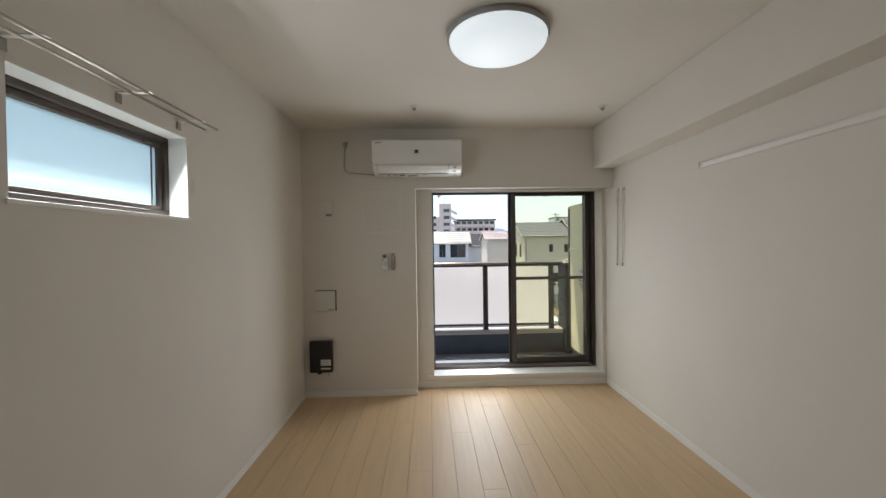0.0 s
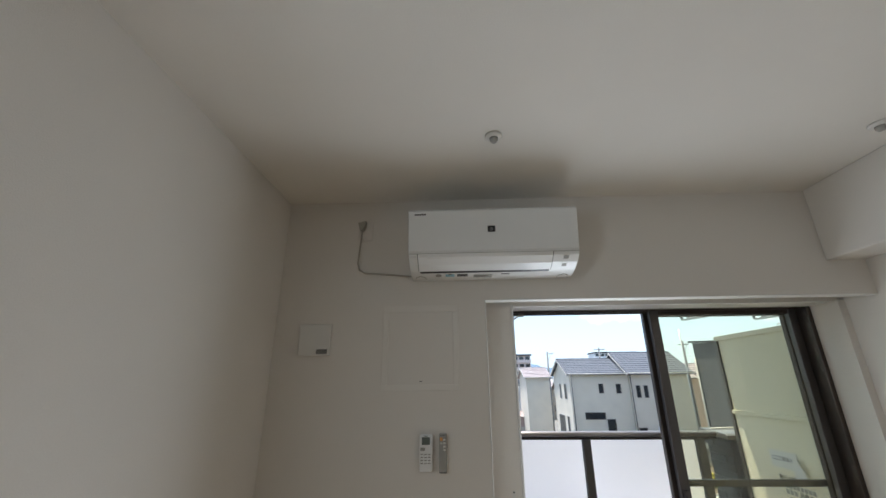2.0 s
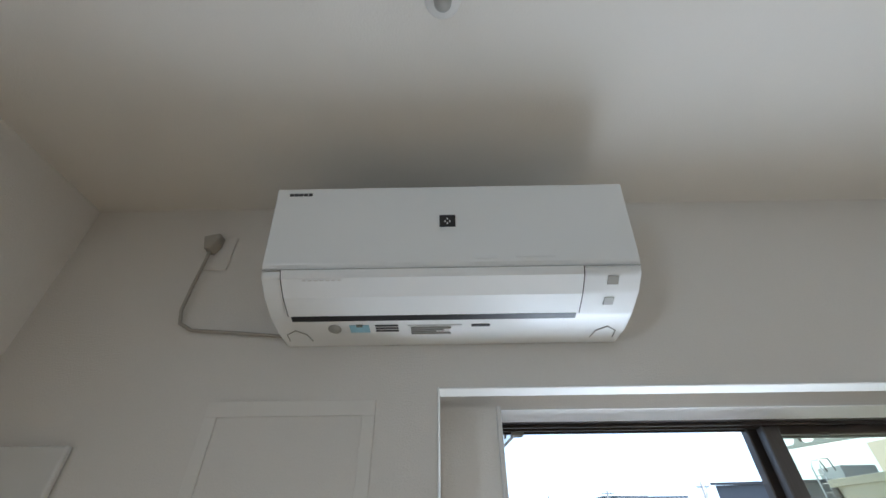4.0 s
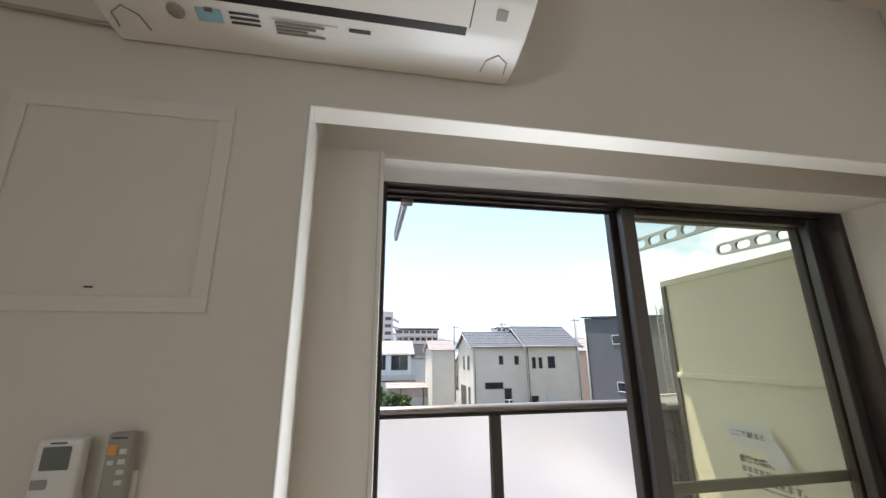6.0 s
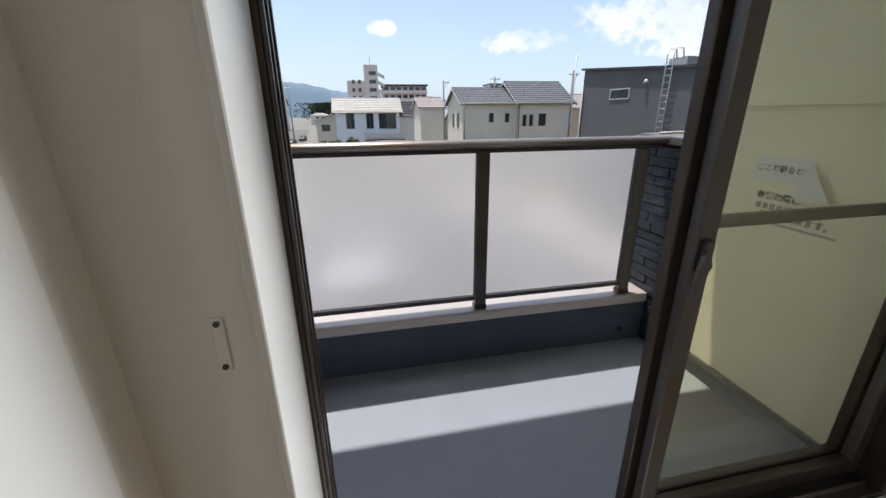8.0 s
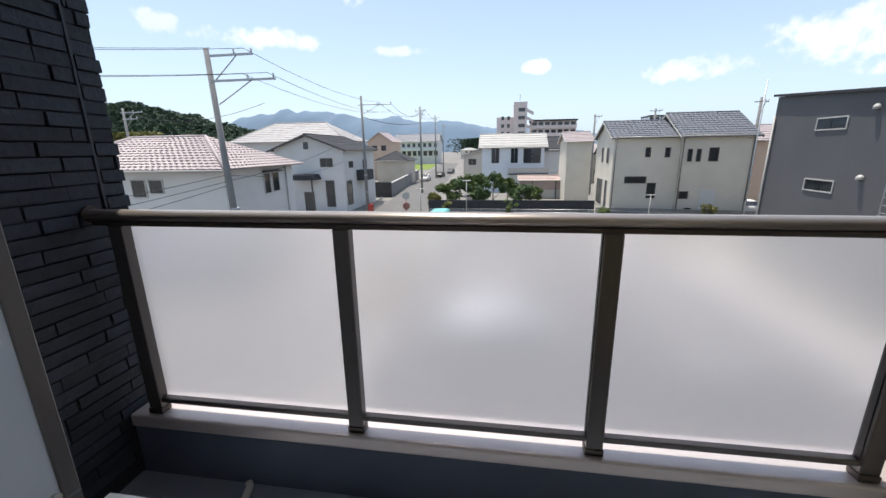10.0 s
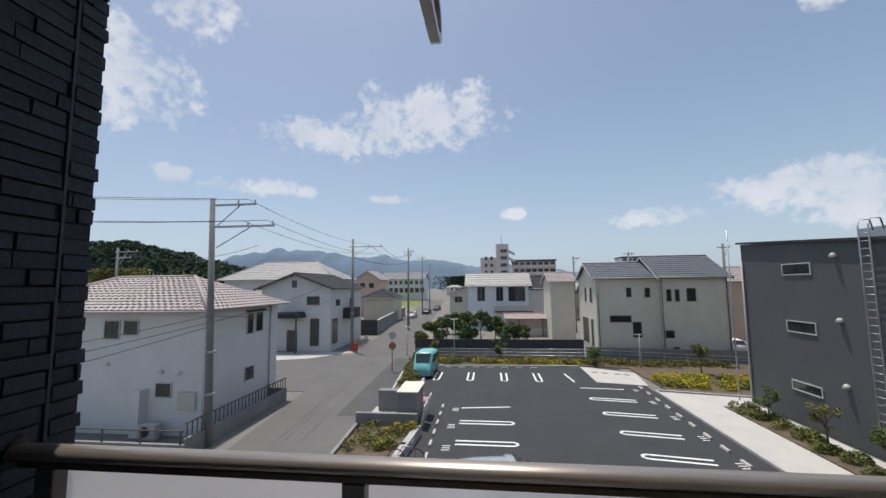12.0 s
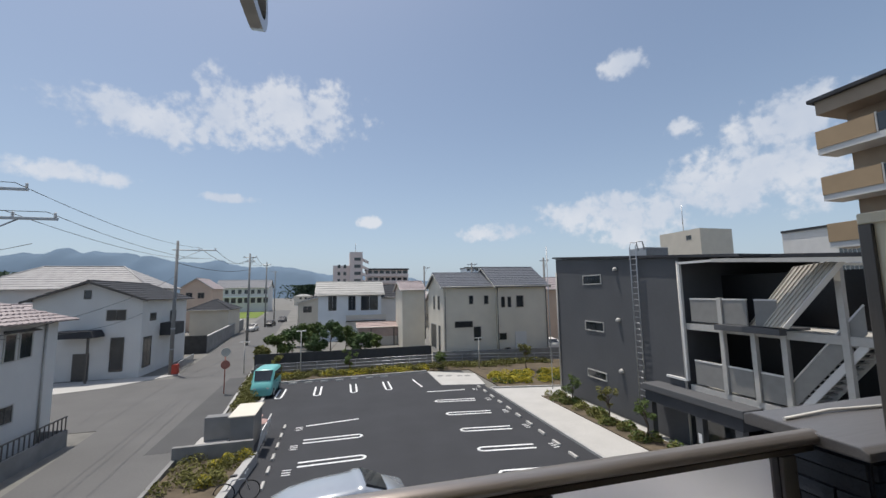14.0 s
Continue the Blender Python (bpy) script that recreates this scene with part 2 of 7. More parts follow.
def soft(bm, width, seg=2):
    bmesh.ops.bevel(bm, geom=list(bm.edges), offset=width, segments=seg, affect="EDGES", profile=0.6, clamp_overlap=True)
    return bm


def bx(x0, x1, y0, y1, z0, z1, bev=0.0, seg=2):
    bm = bmesh.new()
    box(bm, min(x0, x1), max(x0, x1), min(y0, y1), max(y0, y1), min(z0, z1), max(z0, z1))
    return soft(bm, bev, seg) if bev else bm


def prism(pts, axis, a, b):
    """A closed outline pushed along an axis: 'x' outlines are (y, z), 'y' outlines (x, z), 'z' outlines (x, y)."""
    bm = bmesh.new()

    def at(p, d):
        return {"x": (d, p[0], p[1]), "y": (p[0], d, p[1]), "z": (p[0], p[1], d)}[axis]
    lo = [bm.verts.new(at(p, a)) for p in pts]
    hi = [bm.verts.new(at(p, b)) for p in pts]
    bm.faces.new(lo)
    bm.faces.new(list(reversed(hi)))
    for i in range(len(pts)):
        j = (i + 1) % len(pts)
        bm.faces.new((lo[j], lo[i], hi[i], hi[j]))
    bmesh.ops.recalc_face_normals(bm, faces=bm.faces)
    return bm


def tube(pts, r, n=8, bm=None, r2=None):
    """A round bar along a line of points."""
    bm = bm or bmesh.new()
    pts = [Vector(p) for p in pts]
    rings = []
    for i, p in enumerate(pts):
        d = (pts[min(i + 1, len(pts) - 1)] - pts[max(i - 1, 0)]).normalized()
        up = Vector((0, 0, 1)) if abs(d.z) < 0.95 else Vector((1, 0, 0))
        a = d.cross(up).normalized()
        b = a.cross(d)
        rr = r if r2 is None else r + (r2 - r) * i / (len(pts) - 1)
        rings.append([bm.verts.new(p + a * rr * math.cos(2 * math.pi * k / n) + b * rr * math.sin(2 * math.pi * k / n)) for k in range(n)])
    for q, w in zip(rings, rings[1:]):
        for k in range(n):
            f = bm.faces.new((q[k], q[(k + 1) % n], w[(k + 1) % n], w[k]))
            f.smooth = True
    bm.faces.new(list(reversed(rings[0])))
    bm.faces.new(rings[-1])
    bmesh.ops.recalc_face_normals(bm, faces=bm.faces)
    return bm


def lathe(profile, c, n=48):
    """A turned shape round the vertical through c from (radius, z) pairs."""
    bm = bmesh.new()
    rings = [[bm.verts.new((c[0] + r * math.cos(2 * math.pi * k / n), c[1] + r * math.sin(2 * math.pi * k / n), z)) for k in range(n)] for r, z in profile]
    for q, w in zip(rings, rings[1:]):
        for k in range(n):
            f = bm.faces.new((q[k], q[(k + 1) % n], w[(k + 1) % n], w[k]))
            f.smooth = True
    bm.faces.new(rings[0])
    bm.faces.new(rings[-1])
    bmesh.ops.recalc_face_normals(bm, faces=bm.faces)
    return bm


def mesh_of(name, bm, mat):
    me = bpy.data.meshes.new(name)
    bm.to_mesh(me)
    bm.free()
    me.materials.append(M[mat] if isinstance(mat, str) else mat)
    return me


def origin(ob):
    v = Vector((0, 0, 0))
    while ob is not None:
        v = v + ob.location
        ob = ob.parent
    return v


def part(name, bm, mat, parent, label=""):
    """One mesh under a thing or a part; the outline is given in world places."""
    bmesh.ops.translate(bm, verts=bm.verts, vec=-origin(parent))
    ob = new(name, mesh_of(name, bm, mat))
    ob.parent = parent
    return tagged(ob, label)


def solid(name, bm, mat, label="", category="", kind="", group=""):
    """A thing or a piece of the setting that is one mesh."""
    return tagged(new(name, mesh_of(name, bm, mat)), label, category, group, kind)


def thing(name, loc, label, category, group="", kind=""):
    ob = new(name)
    ob.empty_display_size = 0.1
    ob.location = loc
    return tagged(ob, label, category, group, kind)


def structure(name, bm, mat, label="", category=""):
    return solid(name, bm, mat, label, category, "structure")


# ---- the room ----
XL, XR, YB, YW, ZC = -1.15, 1.74, 3.0, 3.17, 2.46   # left wall, right wall, back wall, window plane, ceiling
Y0 = -2.6                                            # wall behind the walker
structure("floor", bx(XL - 0.1, XR + 0.1, Y0 - 0.1, YW + 0.02, -0.14, -0.004), "groove", "subfloor under light oak boards", "floor")
structure("ceiling", bx(XL - 0.1, XR + 0.1, Y0 - 0.1, YB, ZC, ZC + 0.2), "ceiling", "plain white papered ceiling", "ceiling")
structure("wall_south", bx(XL - 0.1, XR + 0.1, Y0 - 0.12, Y0, 0, ZC), "wallpaper", "plain white papered wall", "wall")
structure("wall_east", bx(XR, XR + 0.14, Y0, 3.455, -0.14, ZC), "wallpaper", "white papered wall with a hanging rail", "wall")
WY0, WY1, WZ0, WZ1 = 0.53, 1.332, 1.537, 1.925           # high side window
bm = bmesh.new()
box(bm, XL - 0.16, XL, Y0, WY0, 0, ZC)
box(bm, XL - 0.16, XL, WY1, 3.455, 0, ZC)
box(bm, XL - 0.16, XL, WY0, WY1, 0, WZ0)
box(bm, XL - 0.16, XL, WY0, WY1, WZ1, ZC)
structure("wall_west", bm, "wallpaper", "white papered wall with a high window", "wall")
NX, NZ = -0.118, 1.915                               # recess of the balcony door
OX0, OX1, OZ0, OZ1 = 0.028, 1.705, 0.12, 1.9165        # the door's opening in the window plane
bm = bmesh.new()
box(bm, XL, NX, YB, 3.455, 0, ZC)
box(bm, NX, XR, YB, 3.058, NZ, ZC)                     # pelmet, with the curtain pocket behind it
box(bm, NX, XR, 3.058, 3.2, NZ + 0.15, ZC)
box(bm, NX, XR, 3.2, 3.455, NZ + 0.04, ZC)
box(bm, NX, XR, 3.2, 3.31, NZ, NZ + 0.04)
box(bm, NX, OX0, YW, 3.424, -0.14, NZ)
box(bm, OX0, OX1, YW, 3.455, -0.14, OZ0 - 0.03)
box(bm, OX1, XR, YW, 3.455, -0.14, NZ)
structure("wall_north", bm, "wallpaper", "white papered end wall with a recessed balcony door", "wall")
structure("beam", bx(1.555, XR, Y0, YB, 2.08, ZC, 0.004, 1), "wallpaper", "papered beam casing along the ceiling edge", "beam")
cs = thing("door_casing", (NX, YB, 0), "slim white casing round the door recess", "trim", kind="structure")
part("head_trim", bx(NX + 0.005, XR - 0.002, YB - 0.003, 3.058, NZ - 0.005, NZ - 0.0005, 0.002, 1), "trim", cs)
part("side_trim", bx(NX + 0.0005, NX + 0.005, YB - 0.003, 3.11, 0.06, NZ - 0.0005, 0.002, 1), "trim", cs)
for nm, b4 in (("baseboard_west", (XL, XL + 0.008, Y0, YB - 0.008)), ("baseboard_east", (XR - 0.008, XR, Y0, YW - 0.008)), ("baseboard_north", (XL + 0.008, NX, YB - 0.008, YB)),
               ("baseboard_recess", (NX, XR - 0.008, YW - 0.008, YW))):
    structure(nm, bx(*b4, 0.0, 0.055, 0.002, 1), "trim", "low white baseboard", "baseboard")
structure("sill", bx(OX0 - 0.05, OX1 + 0.02, YW - 0.012, 3.335, OZ0 - 0.03, OZ0, 0.004, 2), "trim", "white door sill board", "sill")

# ---- fixtures of the room ----


def wooden_floor():
    f = bpy.data.objects["floor"]
    w, long = 0.145, 1.82
    meshes = {}
    rows = int((XR - XL) / w) + 1
    for i in range(rows):
        x0 = XL + i * w
        x1 = min(x0 + w, XR)
        y = Y0 - ((i * 0.37) % 1.0) * long
        while y < YW:
            a, b = max(y, Y0), min(y + long, YW)
            if b - a > 0.05:
                key = (round(x1 - x0, 3), round(b - a, 3))
                if key not in meshes:
                    bm = bmesh.new()
                    vs = box(bm, 0.0006, x1 - x0 - 0.0006, 0.0006, b - a - 0.0006, -0.004, 0.0)
                    for v in vs[4:]:
                        v.co.x += 0.0008 if v.co.x < 0.05 else -0.0008
                    meshes[key] = mesh_of("floor_board", bm, "oak")
                ob = new("floor_board", meshes[key])
                ob.location = (x0, a, 0)
                ob.parent = f
            y += long


def side_window():
    w = thing("window_1", (XL - 0.12, WY0, WZ0), "high frosted side window in a dark frame", "window", kind="structure")
    x0, x1 = XL - 0.14, XL - 0.085
    fw = 0.034
    for nm, b in (("frame_bottom", (WY0, WY1, WZ0, WZ0 + fw)), ("frame_top", (WY0, WY1, WZ1 - fw, WZ1)),
                  ("frame_side", (WY0, WY0 + fw, WZ0 + fw, WZ1 - fw)), ("frame_side", (WY1 - fw, WY1, WZ0 + fw, WZ1 - fw))):
        part(nm, bx(x0, x1, b[0], b[1], b[2], b[3], 0.003, 1), "bronze", w)
    for nm, b in (("sash_bottom", (WY0 + fw, WY1 - fw, WZ0 + fw, WZ0 + fw + 0.022)), ("sash_top", (WY0 + fw, WY1 - fw, WZ1 - fw - 0.028, WZ1 - fw)),
                  ("sash_side", (WY0 + fw, WY0 + fw + 0.024, WZ0 + fw + 0.022, WZ1 - fw - 0.028)), ("sash_side", (WY1 - fw - 0.024, WY1 - fw, WZ0 + fw + 0.022, WZ1 - fw - 0.028))):
        part(nm, bx(x0 + 0.012, x1 - 0.012, b[0], b[1], b[2], b[3], 0.003, 1), "bronze", w)
    pane = part("pane", bx(x0 + 0.022, x0 + 0.028, WY0 + fw + 0.02, WY1 - fw - 0.02, WZ0 + fw + 0.018, WZ1 - fw - 0.024), "frostwin", w, "frosted bluish glass")
    pane.visible_shadow = False
    part("latch", bx(x1 - 0.012, x1 + 0.004, WY1 - 0.15, WY1 - 0.11, WZ1 - fw - 0.024, WZ1 - fw - 0.010, 0.002, 1), "bronze", w)
    part("gasket", bx(x0 + 0.030, x0 + 0.034, WY1 - 0.092, WY1 - 0.086, WZ0 + fw + 0.024, WZ1 - fw - 0.030), "bronze", w)
    # lining of the reveal
    s = thing("window_lining", (XL, WY0, WZ0), "white lining boards of the side window", "trim", kind="structure")
    part("lining_top", bx(XL - 0.085, XL + 0.002, WY0, WY1, WZ1 - 0.006, WZ1 - 0.0005), "trim", s)
    part("lining_side", bx(XL - 0.085, XL + 0.002, WY1 - 0.006, WY1 - 0.0005, WZ0, WZ1 - 0.006), "trim", s)
    part("stool", bx(XL - 0.085, XL + 0.008, WY0 - 0.01, WY1 + 0.01, WZ0 - 0.014, WZ0 + 0.003, 0.002, 1), "trim", s)
    solid("wall_switch", bx(XL, XL + 0.006, 1.372, 1.384, 1.66, 1.73, 0.002, 1), "offwhite", "small white strip fixed beside the side window", "strip")


def curtain_rod():
    r = thing("curtain_rod", (XL, 0.5, 1.980), "double slim metal curtain rods on white brackets", "curtain rod")
    for x in (-1.095, -1.037):
        part("rod", tube([(x, -0.15, 1.980), (x, 1.388, 1.980)], 0.0055, 10), "steel", r)
        part("end_cap", tube([(x, 1.385, 1.980), (x, 1.405, 1.980)], 0.0085, 12), "offwhite", r, "white plastic end cap")
    for y in (0.02, 0.52, 0.92, 1.27):
        br = part("bracket", bx(XL, -1.022, y - 0.011, y + 0.011, 1.980, 1.9855, 0.001, 1), "offwhite", r)
        part("wall_plate", bx(XL, XL + 0.006, y - 0.013, y + 0.013, 1.943, 1.9795, 0.001, 1), "greyplastic", br)


def ceiling_lamp():
    c = (0.375, 1.385)
    l = thing("ceiling_lamp", (c[0], c[1], ZC), "round glowing ceiling lamp with a white dome", "ceiling lamp")
    part("base", lathe([(0.05, ZC), (0.250, ZC), (0.257, ZC - 0.012), (0.257, ZC - 0.026), (0.246, ZC - 0.030), (0.05, ZC - 0.030)], c, 64), "ledlamp", l, "grey lamp base")
    part("diffuser", lathe([(0.246, ZC - 0.0305), (0.246, ZC - 0.038), (0.240, ZC - 0.056), (0.222, ZC - 0.075), (0.18, ZC - 0.094), (0.12, ZC - 0.107), (0.05, ZC - 0.113), (0.004, ZC - 0.114)], c, 64), "lamp", l, "glowing milky dome")


def detector(x, y):
    d = thing("ceiling_hook_base", (x, y, ZC), "small round white ceiling fitting", "ceiling fitting", "ceiling fittings")
    part("rose", lathe([(0.004, ZC), (0.033, ZC), (0.034, ZC - 0.006), (0.028, ZC - 0.012), (0.004, ZC - 0.012)], (x, y), 28), "offwhite", d)
    part("stub", lathe([(0.002, ZC - 0.012), (0.017, ZC - 0.012), (0.016, ZC - 0.022), (0.010, ZC - 0.030), (0.002, ZC - 0.031)], (x, y), 20), "greyplastic", d)
    return d


def air_conditioner():
    x0, x1 = -0.472, 0.304
    a = thing("air_conditioner", (-0.08, YB, 2.012), "white wall air conditioner above the balcony door", "air conditioner")
    prof = [(2.998, 2.300), (2.800, 2.300), (2.765, 2.297), (2.750, 2.283), (2.780, 2.110), (2.781, 2.090), (2.788, 2.073), (2.822, 2.048), (2.878, 2.025), (2.930, 2.014), (2.998, 2.012)]
    body = soft(prism(prof, "x", x0, x1), 0.008, 3)
    for f in body.faces:
        f.smooth = True
    part("body", body, "acwhite", a)
    part("front_panel", soft(prism([(2.7560, 2.2935), (2.7445, 2.2810), (2.7745, 2.098), (2.7810, 2.088)], "x", x0 + 0.003, x1 - 0.003), 0.0015, 1), "acwhite", a, "glossy white front panel")
    skin = [(2.7765, 2.0845), (2.7850, 2.0695), (2.8200, 2.0445), (2.8650, 2.0250), (2.8660, 2.0300), (2.8220, 2.0490), (2.7890, 2.0735), (2.7820, 2.0850)]
    part("louver", prism(skin, "x", -0.428, 0.184), "acwhite", a, "closed white air flap")
    part("gap", prism([(2.8670, 2.0250), (2.8810, 2.0205), (2.8820, 2.0245), (2.8680, 2.0300)], "x", -0.424, 0.180), "black", a, "dark slot under the flap")
    for xs in (-0.4305, 0.1845):
        part("flap_joint", prism([(y + 0.0012, z + 0.0006) for y, z in skin], "x", xs, xs + 0.002), "black", a)
    part("panel_joint", bx(x0 + 0.004, x1 - 0.004, 2.7785, 2.7825, 2.0852, 2.0868), "greyplastic", a)

    def front(xa, xb, za, zb, mat, nm, proud=0.0012):
        """A flat mark that lies on the sloping front panel."""
        y = 2.7745 - (((za + zb) / 2) - 2.098) / 0.183 * 0.030
        g = bx(xa, xb, y - proud - 0.0006, y + 0.003, za, zb)
        bmesh.ops.rotate(g, verts=g.verts, cent=(0, y, (za + zb) / 2), matrix=Matrix.Rotation(math.atan2(0.030, 0.183), 3, "X"))
        part(nm, g, mat, a)
    front(-0.106, -0.072, 2.179, 2.207, "black", "badge", 0.002)
    for dx, dz in ((0, 0.004), (-0.005, -0.002), (0.005, -0.002), (0, -0.007)):
        front(-0.0905 + dx, -0.0875 + dx, 2.1915 + dz, 2.1945 + dz, "paper", "badge_dot", 0.0032)
    for k in range(5):
        front(-0.440 + k * 0.0105, -0.4315 + k * 0.0105, 2.2625, 2.2690, "ink", "brand_mark")
    front(-0.035, 0.012, 2.104, 2.110, "paper", "sticker")
    front(0.050, 0.130, 2.106, 2.109, "paper", "sticker")

    def on_skin(x, w, y, h, mat, nm, label=""):
        """A mark on the curved lower shell, turned with it."""
        i = next(k for k in range(4, 10) if prof[k + 1][0] >= y)
        (ya, za), (yb, zb) = prof[i], prof[i + 1]
        t = (y - ya) / (yb - ya)
        g = bx(-w / 2, w / 2, -h / 2, h / 2, -0.0022, 0.0010)
        bmesh.ops.rotate(g, verts=g.verts, cent=(0, 0, 0), matrix=Matrix.Rotation(math.atan2(zb - za, yb - ya), 3, "X"))
        bmesh.ops.translate(g, verts=g.verts, vec=(x, y, za + (zb - za) * t))
        part(nm, g, mat, a, label)
    on_skin(0.245, 0.022, 2.800, 0.018, "greyplastic", "sensor", "small grey sensor window")
    on_skin(0.243, 0.020, 2.842, 0.018, "greyplastic", "sensor", "small grey sensor window")
    for k in range(7):
        part("small_print", bx(-0.385 + k * 0.012, -0.3780 + k * 0.012, 2.7868, 2.7900, 2.0652, 2.0660), "offwhite", a)
    bmc = lathe([(0.001, 0.0010), (0.0145, 0.0010), (0.0145, -0.0022), (0.001, -0.0022)], (0, 0), 24)
    bmesh.ops.rotate(bmc, verts=bmc.verts, cent=(0, 0, 0), matrix=Matrix.Rotation(-0.20, 3, "X"))
    bmesh.ops.translate(bmc, verts=bmc.verts, vec=(-0.340, 2.912, 2.0178))
    part("round_badge", bmc, "greyplastic", a)
    on_skin(-0.285, 0.042, 2.912, 0.024, "blueink", "blue_label")
    on_skin(-0.284, 0.014, 2.902, 0.007, "lcd", "label_mark")
    for k in range(3):
        on_skin(-0.225, 0.050, 2.902 + k * 0.009, 0.0034, "ink", "label_line")
    on_skin(-0.120, 0.118, 2.915, 0.026, "paper", "rating_label")
    for k in range(4):
        part("label_line", bx(-0.172, -0.085 - (k % 3) * 0.016, 2.9045 + k * 0.0066, 2.9066 + k * 0.0066, 2.0120 - k * 0.0012, 2.0160 - k * 0.0012), "greyplastic", a)
    on_skin(-0.020, 0.040, 2.905, 0.006, "ink", "code_label")
    for x in (-0.428, 0.258):
        part("clip", tube([(x - 0.026, 2.962, 2.0125), (x - 0.022, 2.930, 2.0130), (x, 2.915, 2.0160), (x + 0.022, 2.930, 2.0130), (x + 0.026, 2.962, 2.0125)], 0.0014, 6), "greyplastic", a)
    # cord and plug
    k = thing("power_plug", (-0.735, YB, 2.27), "beige plug and cord of the air conditioner", "plug")
    part("outlet", bx(-0.765, -0.690, YB - 0.006, YB, 2.235, 2.345, 0.002, 1), "wallpaper", k, "flat wall outlet plate")
    part("plug_head", soft(prism([(-0.764, 2.325), (-0.722, 2.336), (-0.724, 2.308), (-0.736, 2.284), (-0.752, 2.284)], "y", YB - 0.040, YB - 0.006), 0.004, 2), "cord", k)
    pts = [(-0.744, YB - 0.020, 2.290), (-0.746, YB - 0.020, 2.24), (-0.752, YB - 0.018, 2.17), (-0.757, YB - 0.014, 2.11), (-0.748, YB - 0.012, 2.074), (-0.715, YB - 0.010, 2.056), (-0.62, YB - 0.008, 2.050), (-0.50, YB - 0.010, 2.038), (-0.44, YB - 0.02, 2.028)]
    part("cord", tube(pts, 0.0045, 8), "cord", k)


def wall_bits():
    v = thing("wall_vent", (-0.94, YB, 1.65), "square white wall vent cover with a dark slot", "vent")
    part("cover", bx(-1.022, -0.866, YB - 0.016, YB, 1.655, 1.805, 0.006, 3), "offwhite", v)
    part("slot", bx(-0.930, -0.878, YB - 0.0175, YB - 0.015, 1.663, 1.684), "greyplastic", v, "dark grille slot")
    for k in range(4):
        part("slot_bar", bx(-0.930, -0.878, YB - 0.019, YB - 0.0172, 1.666 + k * 0.005, 1.668 + k * 0.005), "ink", v)
    h = thing("access_panel", (-0.945, YB, 0.80), "white square wall access cover slightly ajar", "access panel")
    part("box_back", bx(-1.040, -0.850, YB - 0.010, YB, 0.797, 0.985, 0.002, 1), "ink", h, "dark recess edge")
    part("cover", bx(-1.040, -0.857, YB - 0.024, YB - 0.0105, 0.800, 0.980, 0.004, 2), "offwhite", h)
    part("catch", bx(-0.915, -0.866, YB - 0.0265, YB - 0.0235, 0.806, 0.818), "greyplastic", h)
    r = thing("router", (-0.985, YB, 0.23), "black wall-mounted network box with a white label", "network box")
    part("case", bx(-1.088, -0.886, YB - 0.062, YB, 0.245, 0.530, 0.012, 3), "black", r)
    part("label", bx(-0.985, -0.896, YB - 0.0640, YB - 0.0615, 0.312, 0.365), "paper", r, "white printed label")
    for k in range(3):
        part("label_line", bx(-0.978, -0.915, YB - 0.0652, YB - 0.0638, 0.325 + k * 0.013, 0.3295 + k * 0.013), "greyplastic", r)
    part("strip", bx(-0.985, -0.896, YB - 0.0640, YB - 0.0615, 0.278, 0.290), "paper", r)
    part("foot", bx(-1.02, -0.99, YB - 0.045, YB - 0.02, 0.226, 0.2455, 0.003, 1), "black", r)
    part("screw", tube([(-0.930, YB - 0.006, 0.205), (-0.930, YB, 0.205)], 0.005, 10), "ink", r)
    f = thing("wall_frame", (-0.435, YB, 1.52), "faint raised blank panel frame painted as the wall", "wall panel")
    for nm, b in (("rail", (-0.615, -0.250, 1.857, 1.889)), ("rail", (-0.615, -0.250, 1.495, 1.521)), ("stile", (-0.615, -0.588, 1.521, 1.857)), ("stile", (-0.277, -0.250, 1.521, 1.857))):
        part(nm, bx(b[0], b[1], YB - 0.0040, YB, b[2], b[3], 0.001, 1), "ceiling", f)
    solid("pin_hole", tube([(-0.436, YB - 0.0012, 1.535), (-0.424, YB - 0.0012, 1.535)], 0.0016, 6), "ink", "tiny dark nick in the wall paper", "nick")
    # remote controls in their holders
    a = thing("aircon_remote", (-0.415, YB, 1.16), "white remote control with a grey display", "remote control", "remotes")
    part("holder", bx(-0.446, -0.384, YB - 0.014, YB, 1.160, 1.235, 0.004, 2), "acwhite", a)
    rc = part("case", bx(-0.448, -0.382, YB - 0.030, YB - 0.006, 1.164, 1.308, 0.007, 3), "acwhite", a)
    part("display", bx(-0.436, -0.395, YB - 0.0318, YB - 0.0295, 1.268, 1.298, 0.001, 1), "lcd", rc, "grey liquid display")
    part("brand_bar", bx(-0.427, -0.404, YB - 0.0312, YB - 0.0298, 1.3015, 1.3035), "ink", rc)
    part("power_button", bx(-0.443, -0.420, YB - 0.0325, YB - 0.0295, 1.245, 1.257, 0.002, 1), "greyplastic", rc)
    for j in range(4):
        for i in range(3):
            part("button", bx(-0.442 + i * 0.0185, -0.429 + i * 0.0185, YB - 0.0320, YB - 0.0295, 1.2285 - j * 0.0115, 1.2330 - j * 0.0115, 0.0008, 1), "greyplastic", rc)
    a.scale.x = 0.86
    a.location = a.location + Vector((0.0135, 0, 0.006))
    b = thing("lamp_remote", (-0.331, YB, 1.168), "slim grey lamp remote with an orange button", "remote control", "remotes")
    part("holder", bx(-0.350, -0.306, YB - 0.012, YB, 1.166, 1.270, 0.003, 2), "offwhite", b)
